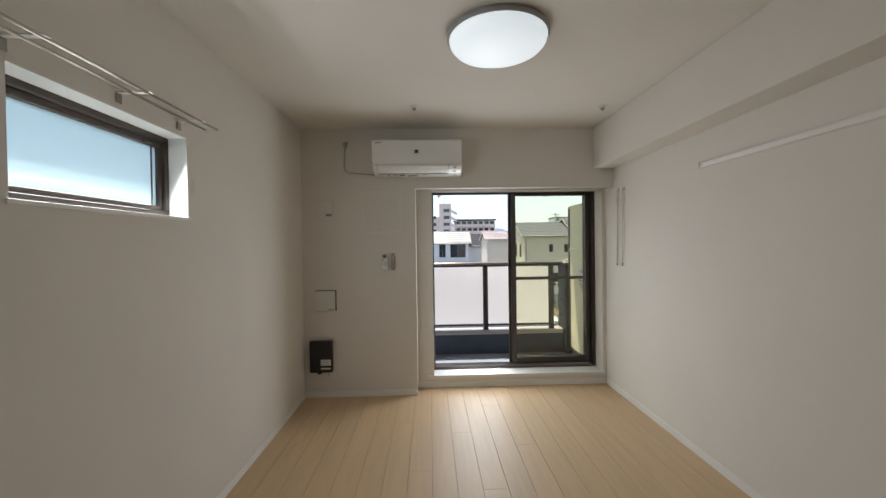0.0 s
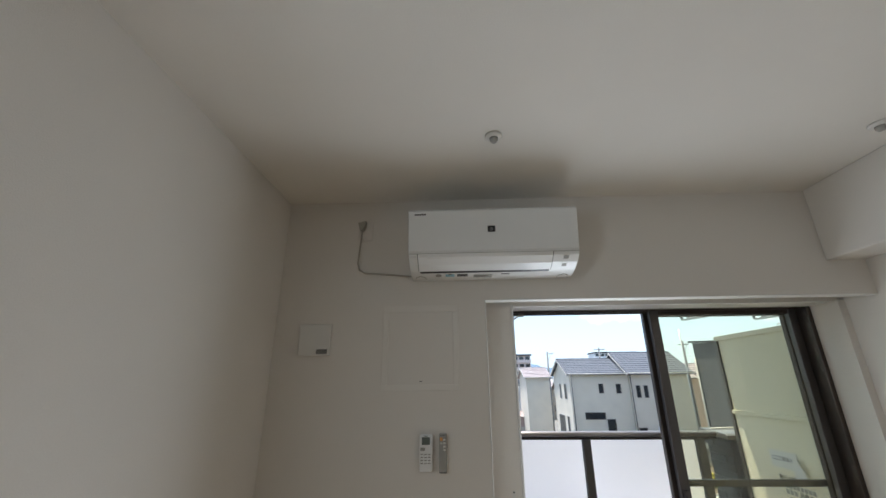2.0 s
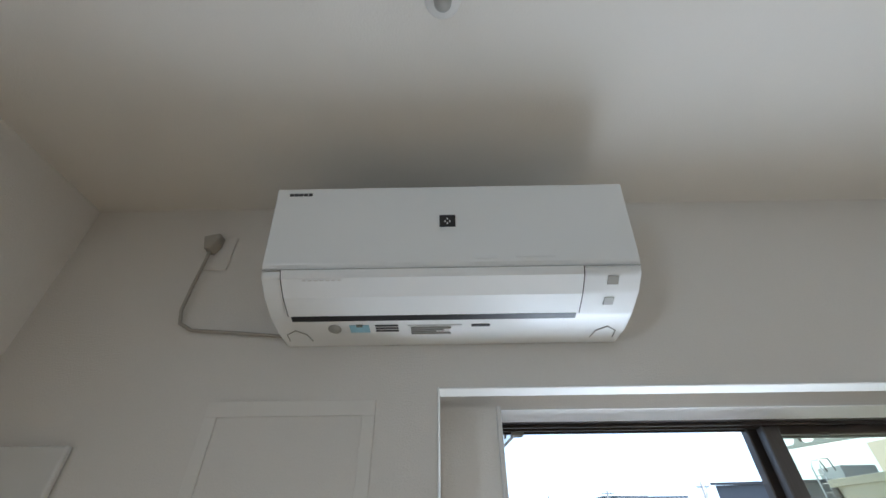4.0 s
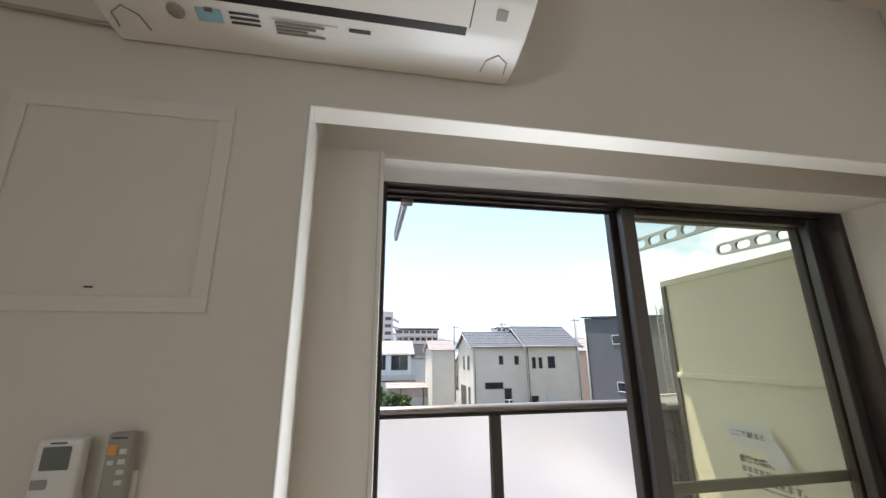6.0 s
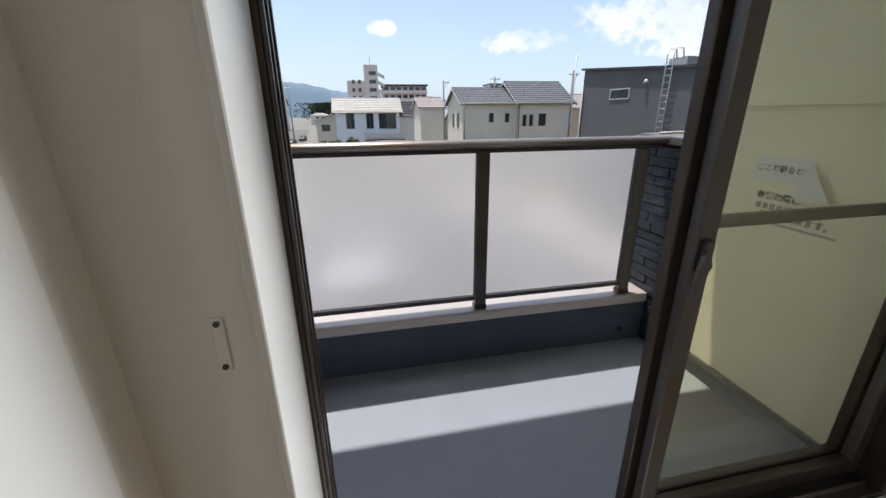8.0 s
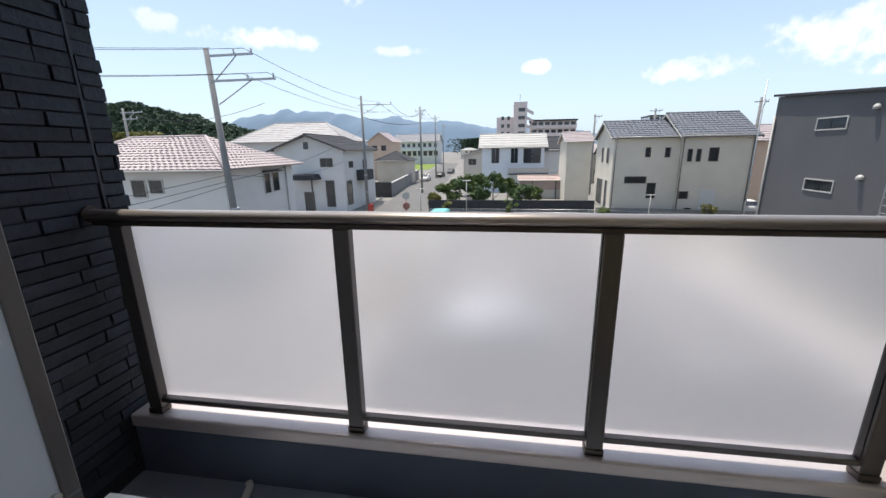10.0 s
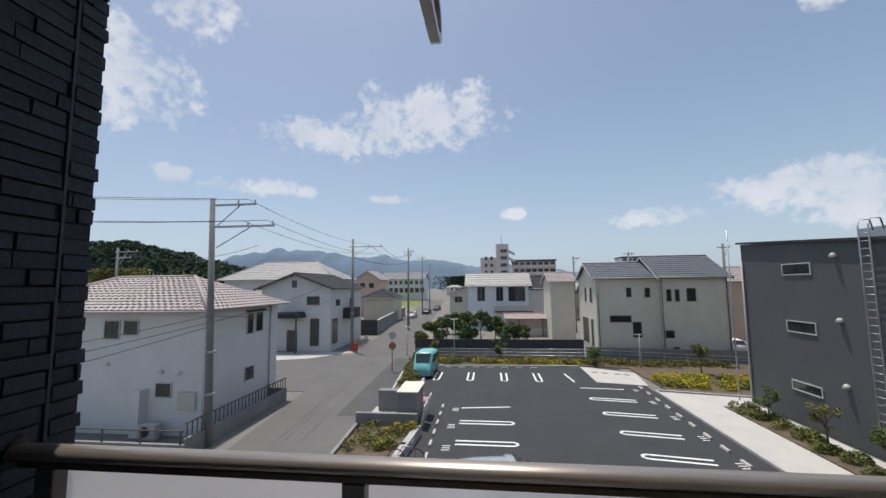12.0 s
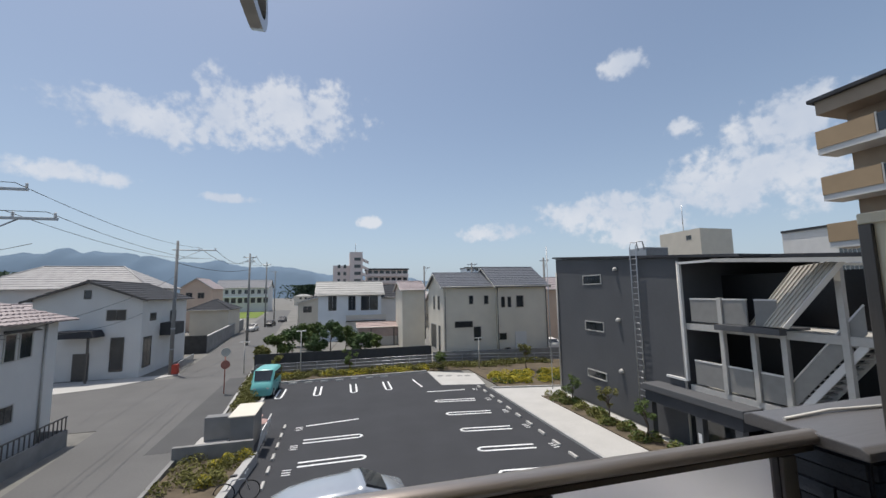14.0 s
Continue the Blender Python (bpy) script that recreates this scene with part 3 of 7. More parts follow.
    rc = part("case", bx(-0.353, -0.312, YB - 0.026, YB - 0.006, 1.168, 1.324, 0.005, 3), "greyplastic", b)
    part("orange_button", bx(-0.349, -0.334, YB - 0.0280, YB - 0.0255, 1.295, 1.309, 0.0015, 1), "orange", rc, "orange rubber button")
    for j in range(4):
        part("button", bx(-0.330, -0.318, YB - 0.0275, YB - 0.0255, 1.296 - j * 0.0135, 1.303 - j * 0.0135, 0.001, 1), "offwhite", rc)
    part("button", bx(-0.347, -0.336, YB - 0.0275, YB - 0.0255, 1.282, 1.288, 0.001, 1), "offwhite", rc)
    part("brand_bar", bx(-0.345, -0.321, YB - 0.0270, YB - 0.0255, 1.3165, 1.3185), "ink", rc)
    part("seam", bx(-0.3525, -0.3125, YB - 0.0265, YB - 0.0250, 1.1720, 1.1740), "ink", rc)
    b.scale.x = 0.80
    b.location.x += 0.004
    b.location.z -= 0.006


def hanging_rail():
    h = thing("hanging_rail", (XR, 1.0, 1.83), "long white wall rail for hanging things", "wall rail")
    part("rail", soft(prism([(XR, 1.886), (XR - 0.018, 1.886), (XR - 0.022, 1.876), (XR - 0.019, 1.856), (XR - 0.012, 1.852), (XR, 1.852)], "y", -2.2, 1.808), 0.0015, 1), "trim", h)
    part("end_cap", bx(XR - 0.024, XR, 1.808, 1.816, 1.850, 1.888, 0.002, 1), "offwhite", h)
    for y in (1.788, 1.803):
        part("screw", tube([(XR - 0.0235, y, 1.870), (XR - 0.0195, y, 1.870)], 0.004, 8), "ink", h)


def wall_hook(y):
    k = thing("drying_hook", (XR, y, 1.19), "white hanging pole hook with a dark tip", "wall hook", "pole hooks")
    x = XR - 0.016
    part("hook_plate", bx(XR - 0.006, XR, y - 0.012, y + 0.012, 1.835, 1.885, 0.003, 2), "offwhite", k)
    part("hook", tube([(XR - 0.004, y, 1.862), (x, y, 1.868), (x - 0.004, y, 1.85), (x, y, 1.83)], 0.0035, 8), "steel", k)
    ring = [(x, y + 0.017 * math.sin(a), 1.765 + 0.026 * math.cos(a)) for a in [i * math.pi / 8 for i in range(17)]]
    part("ring", tube(ring, 0.0045, 8), "offwhite", k)
    part("stem", tube([(x, y, 1.828), (x, y, 1.79)], 0.004, 8), "offwhite", k)
    part("rod", tube([(x, y, 1.740), (x + 0.003, y + 0.020, 1.205)], 0.0055, 8), "offwhite", k)
    part("tip", tube([(x + 0.003, y + 0.020, 1.2055), (x + 0.003, y + 0.021, 1.180)], 0.0065, 8), "greyplastic", k, "dark grey rubber tip")


def balcony_door():
    d = thing("door_1", (OX0, 3.30, OZ0), "sliding glass balcony door standing open, dark bronze frame", "door", kind="structure")
    y0, y1 = 3.335, 3.475
    for nm, b in (("frame_head", (OX0, OX1, OZ1 - 0.004, OZ1 + 0.036)), ("frame_sill", (OX0, OX1, OZ0 - 0.028, OZ0 + 0.012)),
                  ("frame_jamb", (OX0, OX0 + 0.020, OZ0 + 0.012, OZ1 - 0.004)), ("frame_jamb", (OX1 - 0.026, OX1, OZ0 + 0.012, OZ1 - 0.004))):
        part(nm, bx(b[0], b[1], y0 if nm != "frame_sill" else 3.337, 3.415 if b[0] == OX0 and nm == "frame_jamb" else y1, b[2], b[3], 0.003, 1), "bronze" if nm != "frame_sill" else "bronze2", d)
    for y in (3.345, 3.374, 3.404):
        part("jamb_rib", bx(OX0 + 0.0205, OX0 + 0.027, y - 0.004, y + 0.004, OZ0 + 0.013, OZ1 - 0.005, 0.001, 1), "bronze2", d)
    part("outer_trim", bx(OX0 - 0.090, OX0 - 0.010, 3.4245, 3.434, OZ0 - 0.02, OZ1 + 0.03, 0.002, 1), "bronze2", d)
    part("inner_stop", bx(OX0 + 0.0005, OX0 + 0.012, YW - 0.010, y0 - 0.001, OZ0 + 0.001, OZ1 - 0.001, 0.002, 1), "offwhite", d, "white jamb lining")
    part("head_lining", bx(OX0 + 0.012, OX1, 3.196, y0 - 0.001, OZ1 - 0.004, OZ1 - 0.0005, 0.001, 1), "trim", d, "white head lining")
    for y in (3.372, 3.420, 3.462):
        part("track", bx(OX0 + 0.021, OX1 - 0.041, y - 0.003, y + 0.003, OZ0 + 0.0125, OZ0 + 0.026), "steel", d)
        part("head_track", bx(OX0 + 0.021, OX1 - 0.041, y - 0.004, y + 0.004, OZ1 - 0.012, OZ1 - 0.0045), "bronze", d)
    # two leaves parked together over the fixed half
    for nm, xa, ya, mid, mat in (("inner_leaf", 0.855, 3.404, None, "bronze2"), ("outer_leaf", 0.836, 3.446, 1.022, "bronze")):
        xb, yb, z0, z1 = OX1 - 0.028, ya + 0.032, OZ0 + 0.0265, OZ1 - 0.0050
        leaf = part(nm, bx(xa, xa + 0.050, ya, yb, z0, z1, 0.003, 1), mat, d)
        part("stile", bx(xb - 0.046, xb, ya, yb, z0, z1, 0.003, 1), mat, leaf)
        part("top_rail", bx(xa + 0.050, xb - 0.046, ya, yb, z1 - 0.026, z1, 0.003, 1), "bronze", leaf)
        part("bottom_rail", bx(xa + 0.050, xb - 0.046, ya, yb, z0, z0 + 0.058, 0.003, 1), "bronze", leaf)
        pn = part("pane", bx(xa + 0.046, xb - 0.042, ya + 0.014, ya + 0.019, z0 + 0.054, z1 - 0.022), "tint", leaf, "greenish clear glass")
        pn.visible_shadow = False
        if mid:
            part("mid_rail", bx(xa + 0.050, xb - 0.046, ya + 0.020, yb + 0.004, mid - 0.016, mid + 0.016, 0.003, 1), "bronze2", leaf)
    lock = part("lock", bx(0.866, 0.892, 3.392, 3.4035, 0.925, 1.005, 0.003, 2), "bronze2", d, "crescent lock on the stile")
    part("lever", soft(prism([(0.872, 0.985), (0.860, 0.975), (0.852, 0.945), (0.850, 0.885), (0.862, 0.880), (0.868, 0.93), (0.884, 0.95)], "y", 3.378, 3.3915), 0.002, 1), "bronze2", lock)
    kp = part("keeper", bx(-0.018, -0.004, YW - 0.003, YW, 0.985, 1.055, 0.001, 1), "offwhite", d, "white latch keeper plate with two screws")
    for z in (0.992, 1.048):
        part("keeper_screw", tube([(-0.011, YW - 0.0055, z), (-0.011, YW - 0.003, z)], 0.0035, 8), "ink", kp)
    kp2 = part("keeper", bx(1.720, 1.732, YW - 0.003, YW, 0.985, 1.055, 0.001, 1), "offwhite", d)


side_window()
curtain_rod()
ceiling_lamp()
detector(-0.092, 2.43)
detector(1.388, 2.435)
air_conditioner()
wall_bits()
hanging_rail()
wall_hook(2.891)
wall_hook(2.790)
balcony_door()

# ---- the balcony ----
ZF = -0.085
BL, BR = -1.23, 1.80
structure("balcony_floor", bx(-1.45, 3.4, 3.455, 4.585, -0.26, ZF), "vinyl", "grey vinyl-sheeted balcony floor", "floor")
structure("parapet", bx(BL, 3.4, 4.585, 4.72, -0.30, 0.176), "parapet", "low slate-blue balcony parapet", "parapet")
structure("coping", bx(BL + 0.012, BR - 0.004, 4.562, 4.745, 0.1765, 0.236, 0.010, 3), "coping", "bronze-toned metal parapet coping", "coping")
structure("eave", bx(-1.46, 9.0, 3.46, 4.853, 3.60, 3.78), "trim", "white roof eave above the balcony", "eave")
structure("facade", bx(-1.40, 9.0, 3.37, 3.450, 2.46, 3.78), "parapet", "outer wall above the balcony door", "wall")
structure("facade_west", bx(-1.45, XL - 0.165, 3.37, 3.450, -0.26, 2.46), "parapet", "outer wall beside the room", "wall")
structure("facade_east", bx(XR + 0.145, 9.0, 3.37, 3.450, -0.26, 2.46), "parapet", "outer wall beside the room", "wall")
structure("roof", bx(-1.40, 9.0, -3.0, 3.365, 2.68, 3.78), "parapet", "flat roof slab", "roof")
structure("lower_storeys", bx(-1.40, 9.0, -3.0, 4.58, G, -0.31), "parapet", "storeys below the balcony", "building")
solid("drain_pipe", tube([(1.655, 4.586, -0.005), (1.655, 4.575, -0.005)], 0.018, 14), "black", "dark round overflow hole in the parapet", "drain")


def railing():
    r = thing("balcony_railing", (0.27, 4.61, 0.236), "metal balcony railing with frosted glass panels", "railing")
    prof = [(4.61 + 0.034 * math.cos(a), 1.124 + 0.022 * math.sin(a)) for a in [i * math.pi / 8 for i in range(16)]]
    hr = prism(prof, "x", BL + 0.010, BR - 0.006)
    for f in hr.faces:
        f.smooth = len(f.verts) == 4
    part("handrail", hr, "railing", r, "rounded metal handrail")
    part("end_flange", tube([(BL + 0.0005, 4.61, 1.124), (BL + 0.012, 4.61, 1.124)], 0.036, 18), "bronze", r)
    part("under_rail", bx(BL + 0.02, BR - 0.03, 4.594, 4.626, 1.082, 1.1015, 0.003, 1), "bronze", r)
    xs = (-1.105, -0.175, 0.753, 1.645)
    for i, x in enumerate(xs):
        p = part("post", bx(x - 0.031, x + 0.031, 4.588, 4.632, 0.262, 1.082, 0.005, 2), "bronze2" if i in (1, 2) else "bronze2", r)
        part("foot", bx(x - 0.034, x + 0.034, 4.584, 4.636, 0.2362, 0.262, 0.004, 2), "bronze", p)
        for z in (0.34, 0.70, 1.03):
            part("screw", tube([(x + 0.020, 4.5855, z), (x + 0.020, 4.588, z)], 0.003, 6), "bronze", p)
        part("gasket", bx(x - 0.0345, x - 0.0312, 4.60, 4.62, 0.30, 1.08), "black", p)
    for a, b in zip(xs, xs[1:]):
        part("bottom_rail", bx(a + 0.0315, b - 0.0315, 4.594, 4.626, 0.288, 0.312, 0.003, 1), "bronze2", r)
        part("panel", bx(a + 0.010, b - 0.010, 4.634, 4.640, 0.296, 1.1000), "frost", r, "frosted glass panel")


railing()


def partition(x, name, mat, y1=4.434, z0=0.0):
    p = thing(name, (x, 3.9, 0.0), "%s partition board in a metal frame" % ("pale escape" if z0 < 0.1 else "grey wall-fixed"), "partition", "balcony partitions")
    y0, z1 = 3.47, 1.86
    hw = 0.016 if z0 < 0.1 else 0.009
    part("board", bx(x - 0.004, x + 0.004, y0 + 0.03, y1 - 0.03, z0 + 0.03, z1 - 0.03), mat, p)
    for nm, b in (("top_bar", (y0, y1, z1 - 0.035, z1)), ("bottom_bar", (y0, y1, z0, z0 + 0.035)), ("side_bar", (y0, y0 + 0.035, z0 + 0.035, z1 - 0.035)), ("side_bar", (y1 - 0.035, y1, z0 + 0.035, z1 - 0.035))):
        part(nm, bx(x - hw, x + hw, b[0], b[1], b[2], b[3], 0.003, 1), mat if nm == "top_bar" and z0 < 0.1 else "bronze2", p)
    part("mid_bar", bx(x - 0.022, x + 0.022, y0 + 0.035, y1 - 0.035, 1.285, 1.312, 0.002, 1), mat, p)
    if z0 < 0.1:
        for y in (y0 + 0.12, y1 - 0.12):
            part("leg", bx(x - 0.012, x + 0.012, y - 0.015, y + 0.015, ZF, z0, 0.002, 1), "bronze2", p)
    else:
        for z in (z0 + 0.2, 1.6):
            part("wall_bracket", bx(x - 0.02, x + 0.02, 3.4565, y0, z, z + 0.08, 0.002, 1), "bronze2", p)
    part("bolt", tube([(x + hw, y1 - 0.05, z0 + 0.06), (x + hw + 0.010, y1 - 0.05, z0 + 0.06)], 0.009, 10), "steel", p)
    return p


partition(1.838, "partition_board", "board")
partition(-0.53, "partition_board", "panelgrey", 3.885, 0.60)


def text_lines(name, words, size, mat, parent, m):
    cu = bpy.data.curves.new(name, "FONT")
    cu.body, cu.size, cu.extrude, cu.offset = words, size, 0.0003, size * 0.018
    tmp = bpy.data.objects.new(name, cu)
    dg = bpy.context.evaluated_depsgraph_get()
    scene.collection.objects.link(tmp)
    dg = bpy.context.evaluated_depsgraph_get()
    me = bpy.data.meshes.new_from_object(tmp.evaluated_get(dg))
    bpy.data.objects.remove(tmp)
    me.materials.clear()
    me.materials.append(M[mat])
    ob = new(name, me)
    ob.parent = parent
    ob.matrix_local = Matrix.Translation(-origin(parent)) @ m
    return ob


def escape_notice():
    s = thing("escape_notice", (1.832, 4.0, 0.86), "peeling white escape notice with black writing", "notice")
    x = 1.8335
    pts = [(4.130, 1.088), (3.900, 1.088), (3.895, 1.010), (3.925, 0.985), (4.130, 0.985)]
    part("sheet", prism(pts, "x", x - 0.0012, x), "paper", s)
    part("curl", soft(prism([(3.908, 1.078), (3.895, 1.072), (3.808, 0.945), (3.850, 0.930), (3.930, 0.940)], "x", x - 0.022, x - 0.0205), 0.0005, 1), "paper", s, "curled paper corner")
    face = pose(0, 0, 0, 90, 0, -90)
    text_lines("heading", "ここを破ると避", 0.031, "ink", s, Matrix.Translation((x - 0.002, 4.118, 1.030)) @ face)
    text_lines("line", "非常の際に", 0.036, "ink", s, Matrix.Translation((x - 0.0012, 4.092, 0.915)) @ face)
    text_lines("line", "出来ます。", 0.036, "ink", s, Matrix.Translation((x - 0.0012, 3.955, 0.838)) @ face)
    for a, b, z, h, n in ((4.085, 3.82, 0.873, 0.024, 9), (4.060, 3.965, 0.838, 0.026, 3), (4.040, 3.760, 0.812, 0.010, 22)):
        w = (a - b) / n
        for j in range(n):
            part("writing_bar", bx(x - 0.0012, x, a - j * w - w * 0.74, a - j * w, z, z + h), "greyplastic", s)


escape_notice()


def outdoor_unit():
    x0, x1, y0, y1, z0, z1 = -0.750, -0.495, 3.50, 4.088, -0.05, 0.372
    o = thing("outdoor_unit", (-0.6, 3.8, ZF), "white air conditioner outdoor unit with a slatted grille", "outdoor unit")
    part("body", bx(x0, x1, y0, y1, z0, z1 - 0.012, 0.010, 3), "acwhite", o)
    top = part("top_plate", bx(x0 - 0.004, x1 + 0.006, y0 - 0.004, y1 + 0.006, z1 - 0.0115, z1, 0.006, 3), "acwhite", o)
    for a, b in ((3.93, 4.05), (3.78, 3.90), (3.63, 3.75)):
        part("raised_panel", bx(x0 + 0.03, x1 - 0.035, a, b, z1 + 0.0003, z1 + 0.006, 0.005, 3), "acwhite", top)
    part("sticker", bx(x0 + 0.05, x1 - 0.06, 3.65, 3.73, z1 + 0.0062, z1 + 0.0072), "blueink", top, "pale blue caution sticker")
    g0, g1, h0, h1 = y0 + 0.04, y1 - 0.05, z0 + 0.035, z1 - 0.07
    part("grille_well", bx(x1 + 0.0003, x1 + 0.003, g0, g1, h0, h1), "black", o, "dark fan opening")
    n = 13
    for i in range(n + 1):
        y = g0 + (g1 - g0) * i / n
        part("grille_bar", bx(x1 + 0.0032, x1 + 0.012, y - 0.0065, y + 0.0065, h0, h1, 0.002, 1), "acwhite", o)
    for z in (h0, h0 + (h1 - h0) * 0.5, h1):
        part("grille_rib", bx(x1 + 0.0030, x1 + 0.0135, g0, g1, z - 0.007, z + 0.007, 0.002, 1), "acwhite", o)
    for z in (z1 - 0.03,):
        for y in (y1 - 0.02, y0 + 0.25):
            part("screw", tube([(x1, y, z), (x1 + 0.004, y, z)], 0.006, 10), "steel", o)
    for k in range(5):
        part("brand_mark", bx(x1 + 0.0003, x1 + 0.0016, 3.76 - k * 0.012 - 0.009, 3.76 - k * 0.012, z1 - 0.055, z1 - 0.042), "ink", o)
    for y in (y0 + 0.09, y1 - 0.09):
        part("foot", bx(x0 - 0.01, x1 + 0.012, y - 0.03, y + 0.03, ZF, z0 + 0.004, 0.004, 1), "greyplastic", o)
    d = solid("drain_hose", tube([(-0.62, 4.10, -0.03), (-0.60, 4.20, -0.060), (-0.61, 4.30, -0.066), (-0.63, 4.40, -0.067), (-0.655, 4.49, -0.067), (-0.675, 4.555, -0.066), (-0.690, 4.568, -0.066)], 0.0155, 12), "offwhite", "ribbed beige drain hose on the balcony floor", "hose")


outdoor_unit()


def pole_arm(x):
    a = thing("laundry_arm", (x, 3.40, 1.95), "grey drying-pole arm with oval holes", "laundry arm", "laundry arms")
    z, hgt, y0, n, cell = 1.950, 0.034, 3.535, 5, 0.108
    bm = bmesh.new()
    for i in range(n):
        c = y0 + cell * (i + 0.5)
        inn, outr = [], []
        for k in range(24):
            t = 2 * math.pi * k / 24
            sx, sz = math.cos(t), math.sin(t)
            px = math.copysign(min(1.0, abs(sx) ** 0.5), sx)
            inn.append((c + 0.042 * px, z + 0.022 * sz))
            s = 1 / max(abs(sx), abs(sz))
            ox = c + 0.054 * sx * s
            oz = z + hgt * sz * s
            if i == n - 1 and sx > 0:
                ox, oz = c + 0.054 * px, z + hgt * sz
            outr.append((ox, oz))
        for d, flip in ((x - 0.007, False), (x + 0.007, True)):
            vi = [bm.verts.new((d, *p)) for p in inn]
            vo = [bm.verts.new((d, *p)) for p in outr]
            for k in range(24):
                q = [vi[k], vi[(k + 1) % 24], vo[(k + 1) % 24], vo[k]]
                bm.faces.new(q if flip else q[::-1])
            if flip:
                for k in range(24):
                    j = (k + 1) % 24
                    bm.faces.new((li[k], li[j], vi[j], vi[k]))
                    bm.faces.new((lo[j], lo[k], vo[k], vo[j]))
            li, lo = vi, vo
    for v in bm.verts:
        v.co.z += (v.co.y - y0) * 0.05
    part("arm", bm, "steel", a)
    part("pivot", bx(x - 0.009, x + 0.009, 3.490, 3.548, z - 0.022, z + 0.030, 0.006, 2), "greyplastic", a)
    part("wall_plate", bx(x - 0.02, x + 0.02, 3.452, 3.490, z - 0.05, z + 0.06, 0.006, 2), "greyplastic", a)


for x in (0.124, 1.40, 1.92):
    pole_arm(x)

